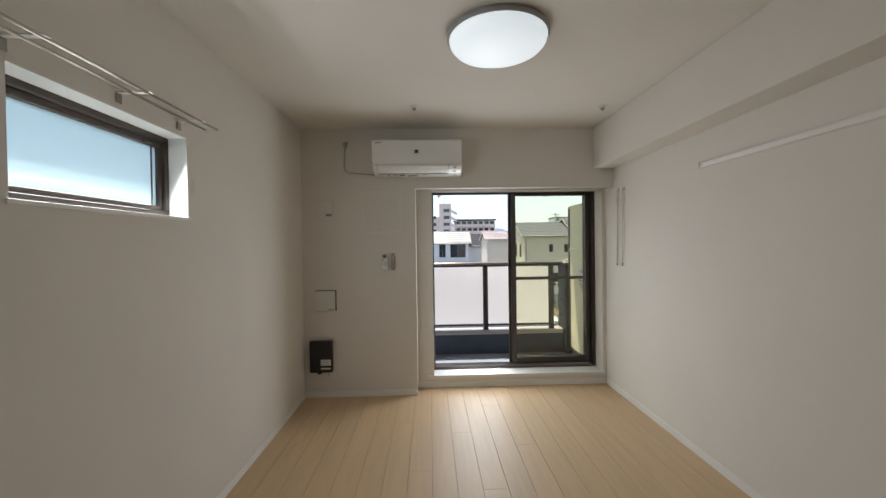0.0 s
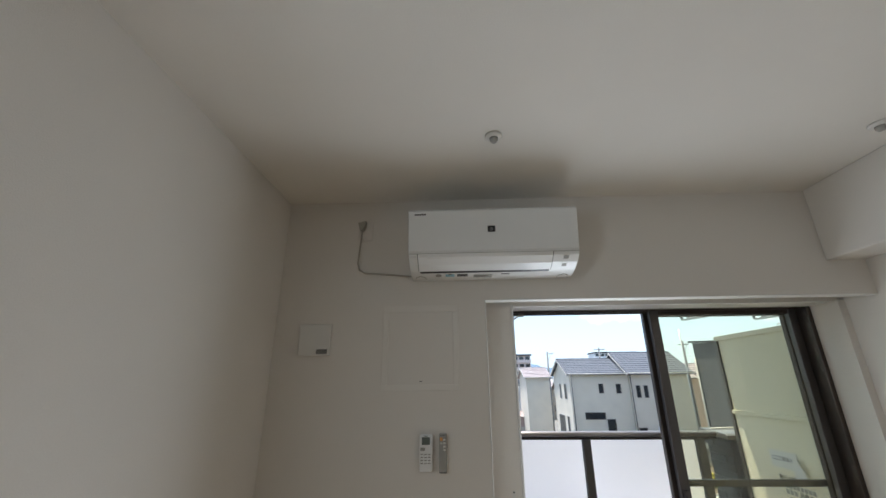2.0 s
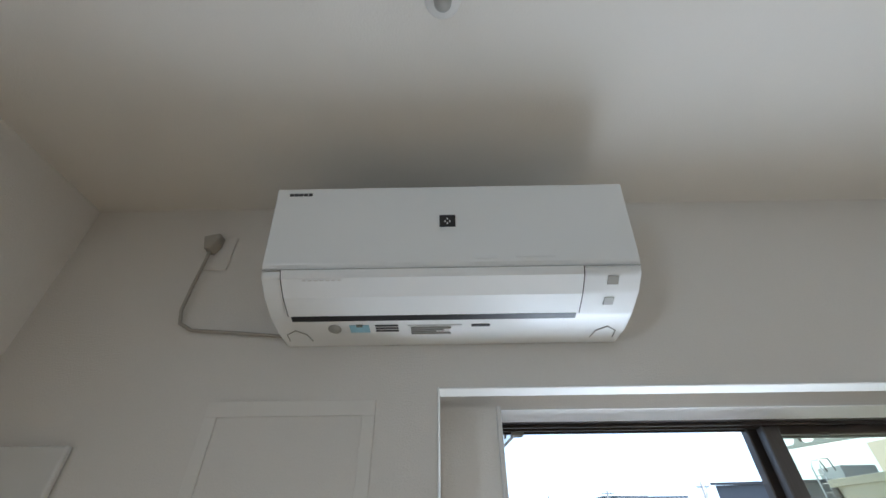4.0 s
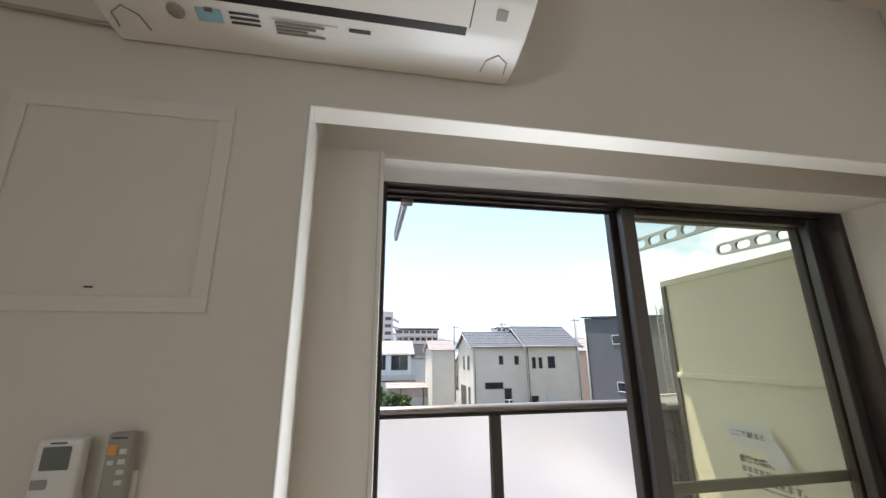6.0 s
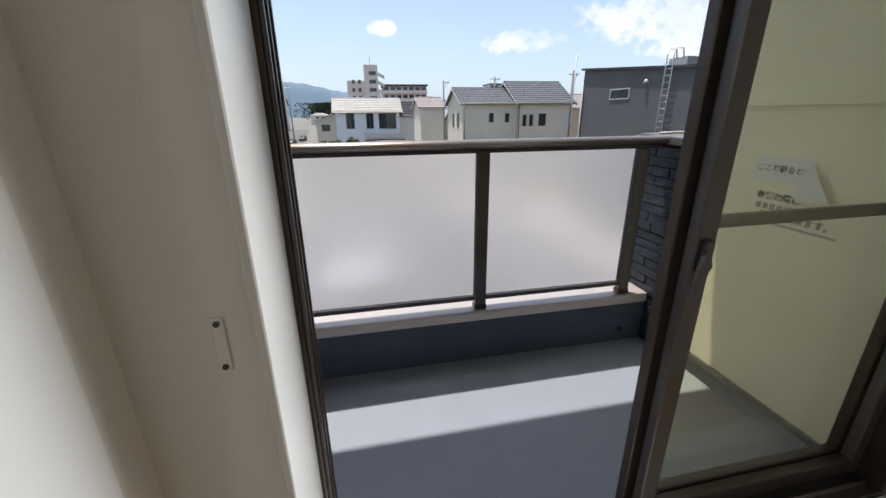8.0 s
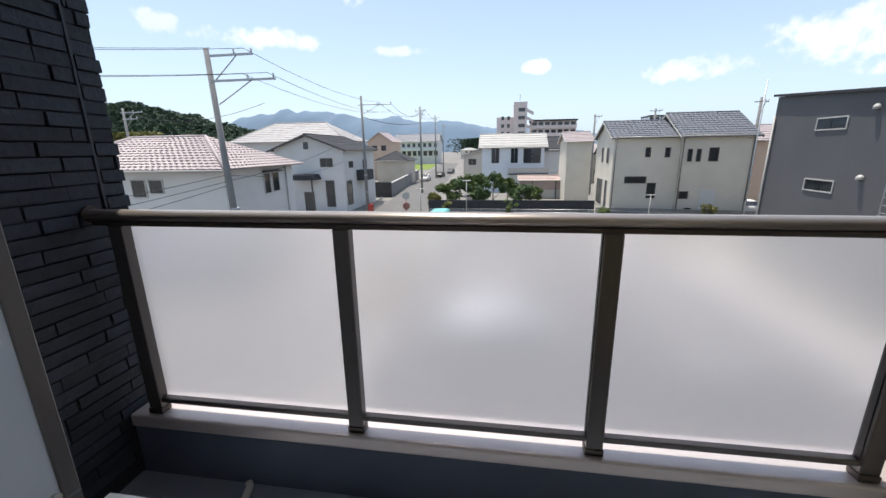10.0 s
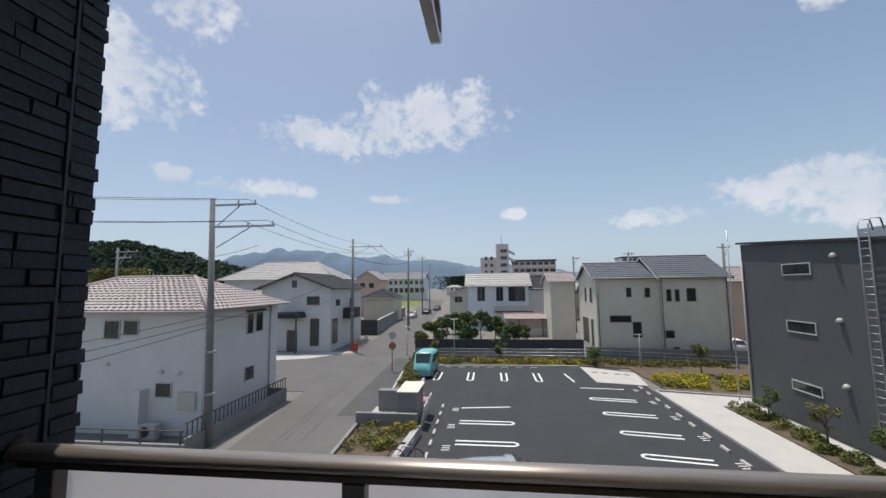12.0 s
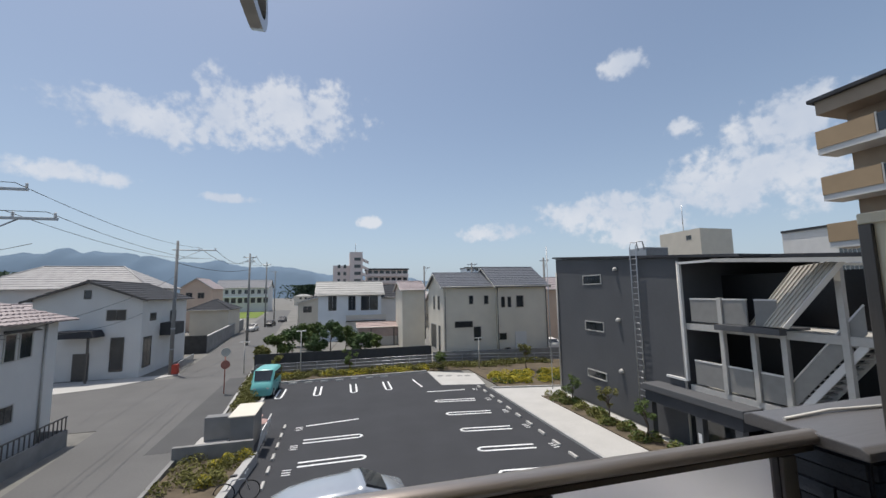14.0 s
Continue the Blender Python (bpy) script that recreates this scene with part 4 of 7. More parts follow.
# ---- outdoor materials ----
M.update(
    ground=surf("town_ground", (0.185, 0.178, 0.160), 0.95, var=0.25, scale=0.15, grain=0.4, gscale=2.0),
    asphalt_new=surf("fresh_asphalt", (0.035, 0.036, 0.040), 0.85, var=0.25, scale=0.6, bump=0.2, bscale=60, grain=0.5, gscale=30),
    asphalt_old=surf("worn_asphalt", (0.124, 0.121, 0.116), 0.9, var=0.16, scale=0.35, bump=0.15, bscale=50, grain=0.45, gscale=12),
    patch=surf("relaid_asphalt", (0.082, 0.081, 0.080), 0.9, var=0.16, scale=0.5, bump=0.15, bscale=50, grain=0.45, gscale=14),
    meshpanel=surf("grey_mesh_panel", (0.27, 0.26, 0.24), 0.6, var=0.08, scale=3),
    line=surf("road_paint", (0.78, 0.78, 0.76), 0.7, var=0.08, scale=6),
    concrete=surf("pale_concrete", (0.47, 0.455, 0.425), 0.9, var=0.10, scale=0.8, grain=0.4, gscale=14),
    kerb=surf("kerb_concrete", (0.42, 0.41, 0.39), 0.9, var=0.12, scale=2.0),
    block=surf("grey_block_wall", (0.24, 0.235, 0.225), 0.9, var=0.18, scale=1.2, bump=0.1, bscale=20),
    cabinet=surf("grey_cabinet_paint", (0.20, 0.20, 0.198), 0.6, var=0.08, scale=2),
    darkwall=surf("dark_fence", (0.045, 0.047, 0.05), 0.7, var=0.2, scale=2),
    cream=surf("cream_render", (0.71, 0.655, 0.55), 0.85, var=0.05, scale=0.7, bump=0.08, bscale=30),
    white=surf("white_render", (0.68, 0.665, 0.635), 0.85, var=0.05, scale=0.6, bump=0.06, bscale=30),
    bluewhite=surf("pale_blue_render", (0.76, 0.79, 0.81), 0.85, var=0.05, scale=0.6),
    beige=surf("beige_render", (0.60, 0.55, 0.46), 0.85, var=0.06, scale=0.5),
    ochre=surf("ochre_panel", (0.40, 0.285, 0.17), 0.8, var=0.06, scale=0.8),
    tan=surf("tan_tile_wall", (0.345, 0.275, 0.205), 0.8, var=0.08, scale=1.0),
    peach=surf("peach_render", (0.62, 0.47, 0.36), 0.85, var=0.05, scale=0.6),
    greywall=surf("dark_grey_siding", (0.092, 0.093, 0.097), 0.7, var=0.10, scale=0.5, grain=0.3, gscale=8),
    rooftile=surf("rose_grey_tile", (0.345, 0.29, 0.285), 0.6, var=0.28, scale=2.5, grain=0.5, gscale=9),
    greytile=surf("grey_roof_tile", (0.105, 0.115, 0.135), 0.6, var=0.25, scale=2.0, grain=0.5, gscale=8),
    slate=surf("slate_roof", (0.055, 0.057, 0.063), 0.9, spec=0.2, var=0.15, scale=1.0),
    paleroof=surf("pale_metal_roof", (0.36, 0.35, 0.325), 0.5, var=0.12, scale=0.8),
    whitetile=surf("pale_tile_roof", (0.35, 0.335, 0.325), 0.6, var=0.14, scale=1.2),
    roofcream=surf("cream_metal_roof", (0.50, 0.465, 0.40), 0.5, var=0.08, scale=1.5),
    rust=surf("faded_shed_cladding", (0.40, 0.31, 0.28), 0.8, var=0.12, scale=1.5),
    frame_dark=surf("dark_window_frame", (0.10, 0.09, 0.08), 0.5, var=0.1),
    frame_light=surf("pale_window_frame", (0.50, 0.48, 0.44), 0.5, var=0.06),
    pane_dark=surf("dark_window_glass", (0.030, 0.034, 0.038), 0.08, var=0.4, scale=0.7, spec=0.8),
    pole=surf("utility_pole_concrete", (0.22, 0.22, 0.215), 0.9, var=0.10, scale=3),
    galv=surf("galvanised_steel", (0.42, 0.43, 0.44), 0.45, 0.6, var=0.1, scale=6),
    wire=surf("cable_black", (0.03, 0.03, 0.032), 0.6),
    shrub=surf("shrub_leaf", (0.105, 0.145, 0.042), 0.7, var=0.45, scale=1.6, spec=0.25),
    yellowleaf=surf("yellow_shrub_leaf", (0.40, 0.34, 0.035), 0.7, var=0.3, scale=2.0, spec=0.25),
    olive=surf("olive_shrub_leaf", (0.16, 0.155, 0.045), 0.7, var=0.35, scale=2.0, spec=0.25),
    tree=surf("tree_leaf", (0.080, 0.125, 0.046), 0.7, var=0.45, scale=0.9, spec=0.25),
    forest=surf("wooded_hill", (0.062, 0.090, 0.058), 0.9, var=0.5, scale=0.09, grain=0.5, gscale=0.4, spec=0.1),
    bark=surf("bark", (0.10, 0.075, 0.055), 0.9, var=0.25, scale=6, bump=0.3, bscale=25),
    grass=surf("lawn", (0.16, 0.21, 0.05), 0.95, var=0.25, scale=0.8, grain=0.4, gscale=8, spec=0.15),
    soil=surf("planting_soil", (0.11, 0.085, 0.055), 0.95, var=0.3, scale=2.0),
    # blue base colour carries the air haze of the distance
    hills=surf("hazed_hills", (0.15, 0.205, 0.265), 1.0, var=0.15, scale=0.006, spec=0.0),
    silver=surf("silver_car_paint", (0.50, 0.53, 0.56), 0.25, 0.55, var=0.02),
    teal=surf("teal_van_paint", (0.16, 0.47, 0.45), 0.35, var=0.03),
    rubber=surf("tyre_rubber", (0.02, 0.02, 0.021), 0.8),
    red=surf("red_paint", (0.42, 0.05, 0.03), 0.5, var=0.1),
    signpink=surf("faded_red_paint", (0.40, 0.16, 0.12), 0.6, var=0.1),
    pinkwhite=surf("pinkish_render", (0.70, 0.60, 0.56), 0.85, var=0.06, scale=0.5),
    pinkslab=surf("pink_paving", (0.42, 0.27, 0.24), 0.85, var=0.1),
)

# ---- ground, road, parking lot ----
def sheet(name, pts, z, mat, label, category, depth=0.12):
    return structure(name, prism(pts, "z", z - depth, z), mat, label, category)


structure("ground", bx(-2600, 2600, -600, 2600, G - 1.2, G - 0.03), "ground", "town ground reaching to the hills", "ground")
RX = lambda y: -6.4 - 0.089 * (y - 29.6)          # right kerb of the street
LX = lambda y: -12.15 - 0.105 * (y - 27.6)        # left edge of the street
sheet("road", [(LX(2), 2), (RX(2), 2), (RX(200), 200), (LX(200), 200)], G, "asphalt_old", "worn grey asphalt street", "road")
sheet("road_patch", [(RX(25) - 2.3, 25.0), (RX(25) - 0.05, 25.0), (RX(42) - 0.05, 42.0), (RX(42) - 1.4, 42.0)], G + 0.005, "patch", "darker strip of relaid asphalt in the street", "road")
sheet("side_road", [(-60, 30.2), (LX(30) + 0.1, 29.6), (LX(44) + 0.1, 43.5), (-60, 41.0)], G - 0.004, "asphalt_old", "worn grey asphalt side street", "road")
sheet("parking_lot", [(-3.3, 5.0), (11.0, 5.0), (11.0, 38.7), (-4.9, 38.2)], G + 0.006, "asphalt_new", "fresh dark asphalt parking lot", "parking lot")
sheet("forecourt", [(-20.5, 40.2), (-17.6, 41.4), (-13.9, 45.6), (-17.3, 45.3), (-25.0, 44.6)], G + 0.012, "concrete", "pale concrete house forecourt", "forecourt")
sheet("footpath", [(11.15, 5), (13.4, 5), (13.5, 28.3), (21, 26.6), (21, 29.0), (11.15, 31.2)], G + 0.03, "concrete", "pale concrete footpath", "pavement", 0.2)
sheet("bin_pad", [(7.9, 33.4), (11.15, 32.6), (11.7, 36.6), (7.95, 38.8)], G + 0.05, "concrete", "pale concrete pad with round covers", "pavement", 0.2)
sheet("wall_strip", [(15.0, 5), (15.45, 5), (15.45, 29), (15.0, 29)], G + 0.05, "concrete", "narrow concrete strip along the wall", "pavement", 0.2)
sheet("bed_east", [(13.52, 5), (14.98, 5), (14.98, 28.0), (13.52, 28.2)], G + 0.06, "soil", "planting bed beside the path", "planting bed", 0.2)
sheet("bed_corner", [(11.9, 31.4), (21, 29.2), (23, 36.0), (11.8, 39.5)], G + 0.06, "soil", "planting bed behind the lot", "planting bed", 0.2)
sheet("bed_north", [(-6.6, 39.0), (7.8, 39.2), (23, 36.2), (23, 42.5), (-7.0, 42.5)], G + 0.05, "soil", "planting strip behind the lot", "planting bed", 0.2)
sheet("yard", [(-7.5, 43.3), (9.3, 43.3), (9.3, 62), (-9.5, 62)], G + 0.35, "ground", "bare earth yard of the house behind", "yard", 0.4)
sheet("lawn", [(-38, 140), (LX(140) - 1.2, 140), (LX(189) - 1.2, 189), (-56, 189)], G + 0.02, "grass", "bright green grass plot", "lawn")
for nm, pts in (("kerb_west", [(-3.5, 5), (-3.3, 5), (-4.9, 38.2), (-5.1, 38.2)]), ("kerb_north", [(-5.1, 38.25), (7.9, 38.85), (7.9, 39.0), (-5.1, 38.45)]), ("kerb_east", [(11.0, 5), (11.14, 5), (11.14, 31.2), (11.0, 31.2)]),
                ("kerb_bed", [(11.2, 31.25), (21, 29.05), (21, 29.2), (11.25, 31.4)]), ("kerb_street", [(RX(24), 24), (RX(24) + 0.16, 24), (RX(60) + 0.16, 60), (RX(60), 60)])):
    structure(nm, prism(pts, "z", G - 0.05, G + 0.12), "kerb", "pale concrete kerb", "kerb")


def stripe(bm, a, b, w=0.13, z=None):
    a, b = Vector(a), Vector(b)
    d = (b - a).normalized()
    n = Vector((-d.y, d.x)) * w / 2
    zz = G + 0.011 if z is None else z
    lo = [bm.verts.new((*p, G + 0.004)) for p in (a - n, b - n, b + n, a + n)]
    hi = [bm.verts.new((*p, zz)) for p in (a - n, b - n, b + n, a + n)]
    bm.faces.new(hi)
    for i in range(4):
        j = (i + 1) % 4
        bm.faces.new((lo[i], lo[j], hi[j], hi[i]))


def hairpin(tip, end, gap=0.42):
    """A U-shaped bay line, closed at the tip."""
    bm = bmesh.new()
    t, e = Vector(tip), Vector(end)
    d = (e - t).normalized()
    n = Vector((-d.y, d.x)) * gap / 2
    pts = [e + n, t + n + d * 0.2, t + n * 0.7 + d * 0.06, t, t - n * 0.7 + d * 0.06, t - n + d * 0.2, e - n]
    for a, b in zip(pts, pts[1:]):
        stripe(bm, a, b)
    return bm


def bay_line(bm):
    return solid("bay_line", bm, "line", "white painted parking bay line", "bay line", "structure", "bay lines")


def straight(a, b):
    bm = bmesh.new()
    stripe(bm, a, b)
    return bm


bay_line(straight((-1.45, 26.85), (1.37, 27.25)))
for y in (24.52, 21.85, 19.2):
    bay_line(hairpin((1.40, y), (-1.41, y)))
bay_line(straight((6.42, 31.9), (9.18, 31.65)))
for y in (29.35, 26.55, 23.72, 21.12, 18.66, 16.1):
    bay_line(hairpin((6.41, y), (9.03, y - 0.40)))
for x in (-3.84, -1.26, 1.32, 3.87):
    bay_line(hairpin((x, 33.42), (x + 0.02, 36.15)))
bay_line(straight((6.37, 33.5), (6.13, 36.2)))

stop_mesh = mesh_of("wheel_stop", soft(prism([(-0.075, 0.0), (-0.055, 0.10), (0.055, 0.10), (0.075, 0.0)], "x", -0.30, 0.30), 0.012, 1), "concrete")
for pos, rot in [((-2.55 + 0.012 * k, 26.9 - 1.34 * k), 90) for k in range(8)] + [((10.42 - 0.04 * k, 32.0 - 1.42 * k), 90) for k in range(12)] + [((-3.34 + 1.22 * k, 37.85 + 0.02 * k), 1) for k in range(7)]:
    st = tagged(new("wheel_stop", stop_mesh), "low pale concrete wheel stop on the asphalt", "wheel stop", "wheel stops")
    st.matrix_world = pose(pos[0], pos[1], G + 0.006, 0, 0, rot)
bm = bmesh.new()
for k in range(6):
    for j in range(3):
        stripe(bm, (-1.95 + j * 0.0, 26.3 - 2.65 * k + j * 0.22), (-1.60, 26.3 - 2.65 * k + j * 0.22), 0.06)
        stripe(bm, (9.75, 31.3 - 2.75 * k + j * 0.22), (10.05, 31.3 - 2.75 * k + j * 0.22), 0.06)
solid("bay_number", bm, "line", "small white painted bay marks", "bay marking", "structure")
for x, y in ((8.6, 36.6), (9.3, 36.4), (10.2, 36.1), (10.8, 35.9)):
    solid("round_cover", lathe([(0.01, G + 0.05), (0.26, G + 0.05), (0.25, G + 0.058), (0.01, G + 0.058)], (x, y), 20), "block", "round dark inspection cover in the pad", "cover", "", "round covers")
for x, y in ((-4.7, 29.6), (-4.2, 28.4)):
    solid("paving_disc", lathe([(0.01, G), (0.62, G), (0.60, G + 0.03), (0.01, G + 0.03)], (x, y), 24), "pinkslab", "round pink paving slab", "paving", "", "pink paving")


# ---- planting ----
def leaves(n, place, size, seed, spread=0.5):
    """Many small folded leaves; place(r) gives a spot."""
    r = random.Random(seed)
    verts, faces = [], []
    for _ in range(n):
        c = Vector(place(r))
        s = size * r.uniform(0.6, 1.35)
        a = Vector((r.gauss(0, 1), r.gauss(0, 1), r.gauss(0, spread))).normalized()
        b = a.cross(Vector((r.gauss(0, 1), r.gauss(0, 1), r.gauss(0, 1)))).normalized()
        up = a.cross(b) * s * 0.22
        k = len(verts)
        verts += [c - a * s, c + b * s * 0.45 + up, c + a * s, c - b * s * 0.45 + up]
        faces += [(k, k + 1, k + 2), (k, k + 2, k + 3)]
    me = bpy.data.meshes.new("leaves")
    me.from_pydata([tuple(v) for v in verts], [], faces)
    return me


def leafy(name, n, place, size, seed, mat, label, category):
    me = leaves(n, place, size, seed)
    me.name = name
    me.materials.append(M[mat])
    return tagged(new(name, me), label, category, "", "stuff")


def mounds(seed, spots, rx, h):
    pts = spots

    def place(r):
        x, y, z = r.choice(pts)
        a, rad = r.uniform(0, 6.283), math.sqrt(r.random())
        k = r.random() ** 0.6
        return (x + rx * rad * math.cos(a), y + rx * rad * math.sin(a), z + h * k * math.sqrt(max(0.05, 1 - rad * rad)))
    return place


rr = random.Random(11)
strip = [(-6 + 26 * t + rr.uniform(-0.3, 0.3), 40.2 - 2.4 * max(0, t - 0.55) + rr.uniform(-0.7, 0.9), G + 0.05) for t in [i / 90 for i in range(91)]]
leafy("low_shrubs", 9000, mounds(1, strip, 0.55, 0.5), 0.10, 21, "olive", "low olive-green shrubs behind the lot", "shrubs")
yel = [(12.3 + rr.random() * 8, 32.4 + rr.random() * 3.5, G + 0.06) for _ in range(60)]
yel = [(x, y - 0.22 * (x - 12.3), z) for x, y, z in yel]
leafy("yellow_shrubs", 7000, mounds(2, yel, 0.5, 0.5), 0.09, 22, "yellowleaf", "yellow flowering low shrubs", "shrubs")
leafy("green_shrubs", 3500, mounds(2, yel[::2], 0.6, 0.42), 0.10, 25, "shrub", "green low shrubs among yellow ones", "shrubs")
bed = [(13.75 + rr.random(), 6 + rr.random() * 22, G + 0.06) for _ in range(95)]
leafy("bed_shrubs", 9000, mounds(3, bed, 0.34, 0.38), 0.075, 23, "olive", "low shrubs along the dark building", "shrubs")
leafy("bed_green", 3500, mounds(3, bed[::2], 0.36, 0.44), 0.075, 26, "shrub", "green shrubs along the dark building", "shrubs")
yel2 = [(-1.0 + rr.random() * 9, 39.5 + rr.random() * 1.2, G + 0.05) for _ in range(40)] + [(-6 + rr.random() * 3, 40 + rr.random(), G + 0.05) for _ in range(10)]
leafy("back_yellow_shrubs", 3500, mounds(4, yel2, 0.5, 0.42), 0.09, 24, "yellowleaf", "yellowish shrubs behind the lot", "shrubs")


def tree(name, x, y, z, h, r, seed, mat, label, n=2600, size=0.13, bare=0.35):
    q = random.Random(seed)
    t = thing(name, (x, y, z), label, "tree")
    part("trunk", tube([(x, y, z), (x + q.uniform(-.08, .08), y, z + h * 0.35), (x + q.uniform(-.15, .15), y + q.uniform(-.1, .1), z + h * 0.8)], 0.035 * h / 2 + 0.02, 8, r2=0.015), "bark", t)
    tips = []
    for i in range(9):
        a = q.uniform(0, 6.283)
        z0 = z + h * q.uniform(bare * 0.8, 0.75)
        rad = r * q.uniform(0.45, 0.95)
        tip = Vector((x + rad * math.cos(a), y + rad * math.sin(a), min(z + h * 0.98, z0 + h * q.uniform(0.08, 0.35))))
        part("limb", tube([(x, y, z0), ((x + tip.x) / 2, (y + tip.y) / 2, (z0 + tip.z) / 2 + 0.05), tip], 0.022, 6, r2=0.008), "bark", t)
        tips.append(tip)
    tips.append(Vector((x, y, z + h * 0.9)))

    def place(g):
        c = g.choice(tips)
        d = Vector((g.gauss(0, 1), g.gauss(0, 1), g.gauss(0, 0.75)))
        d = d.normalized() * r * 0.42 * g.random() ** 0.45
        return c + d
    me = leaves(n, place, size, seed + 100)
    me.materials.append(M[mat])
    cr = new("crown", me)
    cr.parent = t
    me.transform(Matrix.Translation((-x, -y, -z)))
    return t


ZY = G + 0.35
for i, (x, y, h, r, mt) in enumerate(((-6.2, 49.5, 2.2, 1.1, "shrub"), (-5.0, 52.5, 2.6, 1.4, "tree"), (-3.2, 55.5, 2.9, 1.3, "shrub"), (-0.6, 48.5, 3.9, 1.2, "tree"), (-2.2, 47.6, 2.4, 1.1, "tree"), (2.6, 48.0, 2.3, 1.2, "tree"),
                                   (1.0, 52.5, 2.6, 1.4, "shrub"), (-7.4, 47.2, 1.5, 0.8, "olive"), (4.6, 52.0, 1.6, 0.9, "shrub"), (-4.4, 58.5, 2.6, 1.4, "tree"))):
    tree("garden_tree", x, y, ZY, h, r, 40 + i, mt, "leafy dark green garden tree in a yard", 1700, 0.17, 0.2)
for i, (x, y, h) in enumerate(((14.5, 26.0, 1.7), (14.4, 22.4, 1.8), (14.3, 19.6, 1.9))):
    tree("young_tree", x, y, G + 0.06, h, 0.50, 60 + i, "olive" if i == 1 else "shrub", "thin young tree in the planting bed", 420, 0.075, 0.4)
for i, (x, y, h) in enumerate(((-4.9, 40.9, 1.7), (1.2, 41.0, 1.9), (9.4, 39.6, 1.5), (16.6, 36.5, 2.3), (20.8, 33.6, 1.4))):
    tree("young_tree", x, y, G + 0.05, h, 0.55, 70 + i, "olive" if i in (0, 3) else "shrub", "thin young tree behind the lot", 520, 0.10, 0.3)
pl = [(-5.9 + rr.random() * 2.4, 19.8 + rr.random() * 2.6, G + 0.35) for _ in range(22)]
leafy("planter_shrubs", 1500, mounds(6, pl, 0.40, 0.42), 0.075, 31, "olive", "sparse olive shrubs in the street planter", "shrubs")
leafy("planter_yellow", 500, mounds(7, pl[::6], 0.28, 0.45), 0.07, 32, "yellowleaf", "yellow shrubs in the street planter", "shrubs")
edge = [(RX(y) + 0.9 + rr.uniform(-0.4, 0.4), y, G + 0.05) for y in [31 + i * 0.4 for i in range(24)]]
leafy("edge_shrubs", 3600, mounds(8, edge, 0.5, 0.75), 0.09, 33, "olive", "reddish olive shrubs along the street", "shrubs")


# ---- houses ----
def window(parent, face, u0, u1, z0, z1, plane, light=False, bars=1):
    """A window on a wall: face S looks to -y, E to +x, W to -x."""
    fm = "frame_light" if light else "frame_dark"
    d = 0.05
    o = 0.002

    def slab(a0, a1, b0, b1, d0, d1):
        if face == "S":
            return bx(a0, a1, plane - d1, plane - d0, b0, b1)
        if face == "E":
            return bx(plane + d0, plane + d1, a0, a1, b0, b1)
        return bx(plane - d1, plane - d0, a0, a1, b0, b1)
    u0, u1, z0, z1 = min(u0, u1), max(u0, u1), min(z0, z1), max(z0, z1)
    w = 0.055
    fr = bmesh.new()
    for a in ((u0, u1, z0, z0 + w), (u0, u1, z1 - w, z1), (u0, u0 + w, z0 + w, z1 - w), (u1 - w, u1, z0 + w, z1 - w)):
        t = slab(*a, o, d)
        me = bpy.data.meshes.new("tmp")
        t.to_mesh(me)
        t.free()
        fr.from_mesh(me)
        bpy.data.meshes.remove(me)
    win = part("window", fr, fm, parent)
    n = bars + 1
    for i in range(n):
        a = u0 + w + (u1 - u0 - 2 * w) * i / n
        b = u0 + w + (u1 - u0 - 2 * w) * (i + 1) / n
        part("pane", slab(a + 0.012, b - 0.012, z0 + w, z1 - w, o, 0.018 + 0.006 * (i % 2)), "pane_dark", win)
    return win


def roof_slope(a, b, c, d, rows, thick=0.07, cols=0, wave=0.0):
    """Stepped courses on a four-cornered slope: a-b is the eave, d-c the ridge side."""
    a, b, c, d = (Vector(v) for v in (a, b, c, d))
    n = (b - a).cross(d - a).normalized()
    if n.z < 0:
        n = -n
    verts, faces = [], []
    for i in range(rows):
        t0, t1 = i / rows, (i + 1) / rows
        p0, q0, p1, q1 = a.lerp(d, t0), b.lerp(c, t0), a.lerp(d, t1), b.lerp(c, t1)
        m = max(1, int(round((q0 - p0).length / cols))) if cols else 1
        sub = 2 if wave else 1
        m *= sub
        for j in range(m):
            s0, s1 = j / m, (j + 1) / m
            h0 = wave if (wave and j % 2 == 0) else 0.0
            h1 = wave if (wave and j % 2 == 1) else 0.0
            l0, r0, l1, r1 = p0.lerp(q0, s0), p0.lerp(q0, s1), p1.lerp(q1, s0), p1.lerp(q1, s1)
            k = len(verts)
            verts += [l0, r0, l0 + n * (thick + h0), r0 + n * (thick + h1), l1 + n * (0.025 + h0), r1 + n * (0.025 + h1)]
            faces += [(k, k + 1, k + 3, k + 2), (k + 2, k + 3, k + 5, k + 4)]
    k = len(verts)
    verts += [a, b, c, d]
    faces.append((k + 3, k + 2, k + 1, k))
    bm = bmesh.new()
    vs = [bm.verts.new(v) for v in verts]
    for f in faces:
        try:
            bm.faces.new([vs[i] for i in f])
        except ValueError:
            pass
    return bm


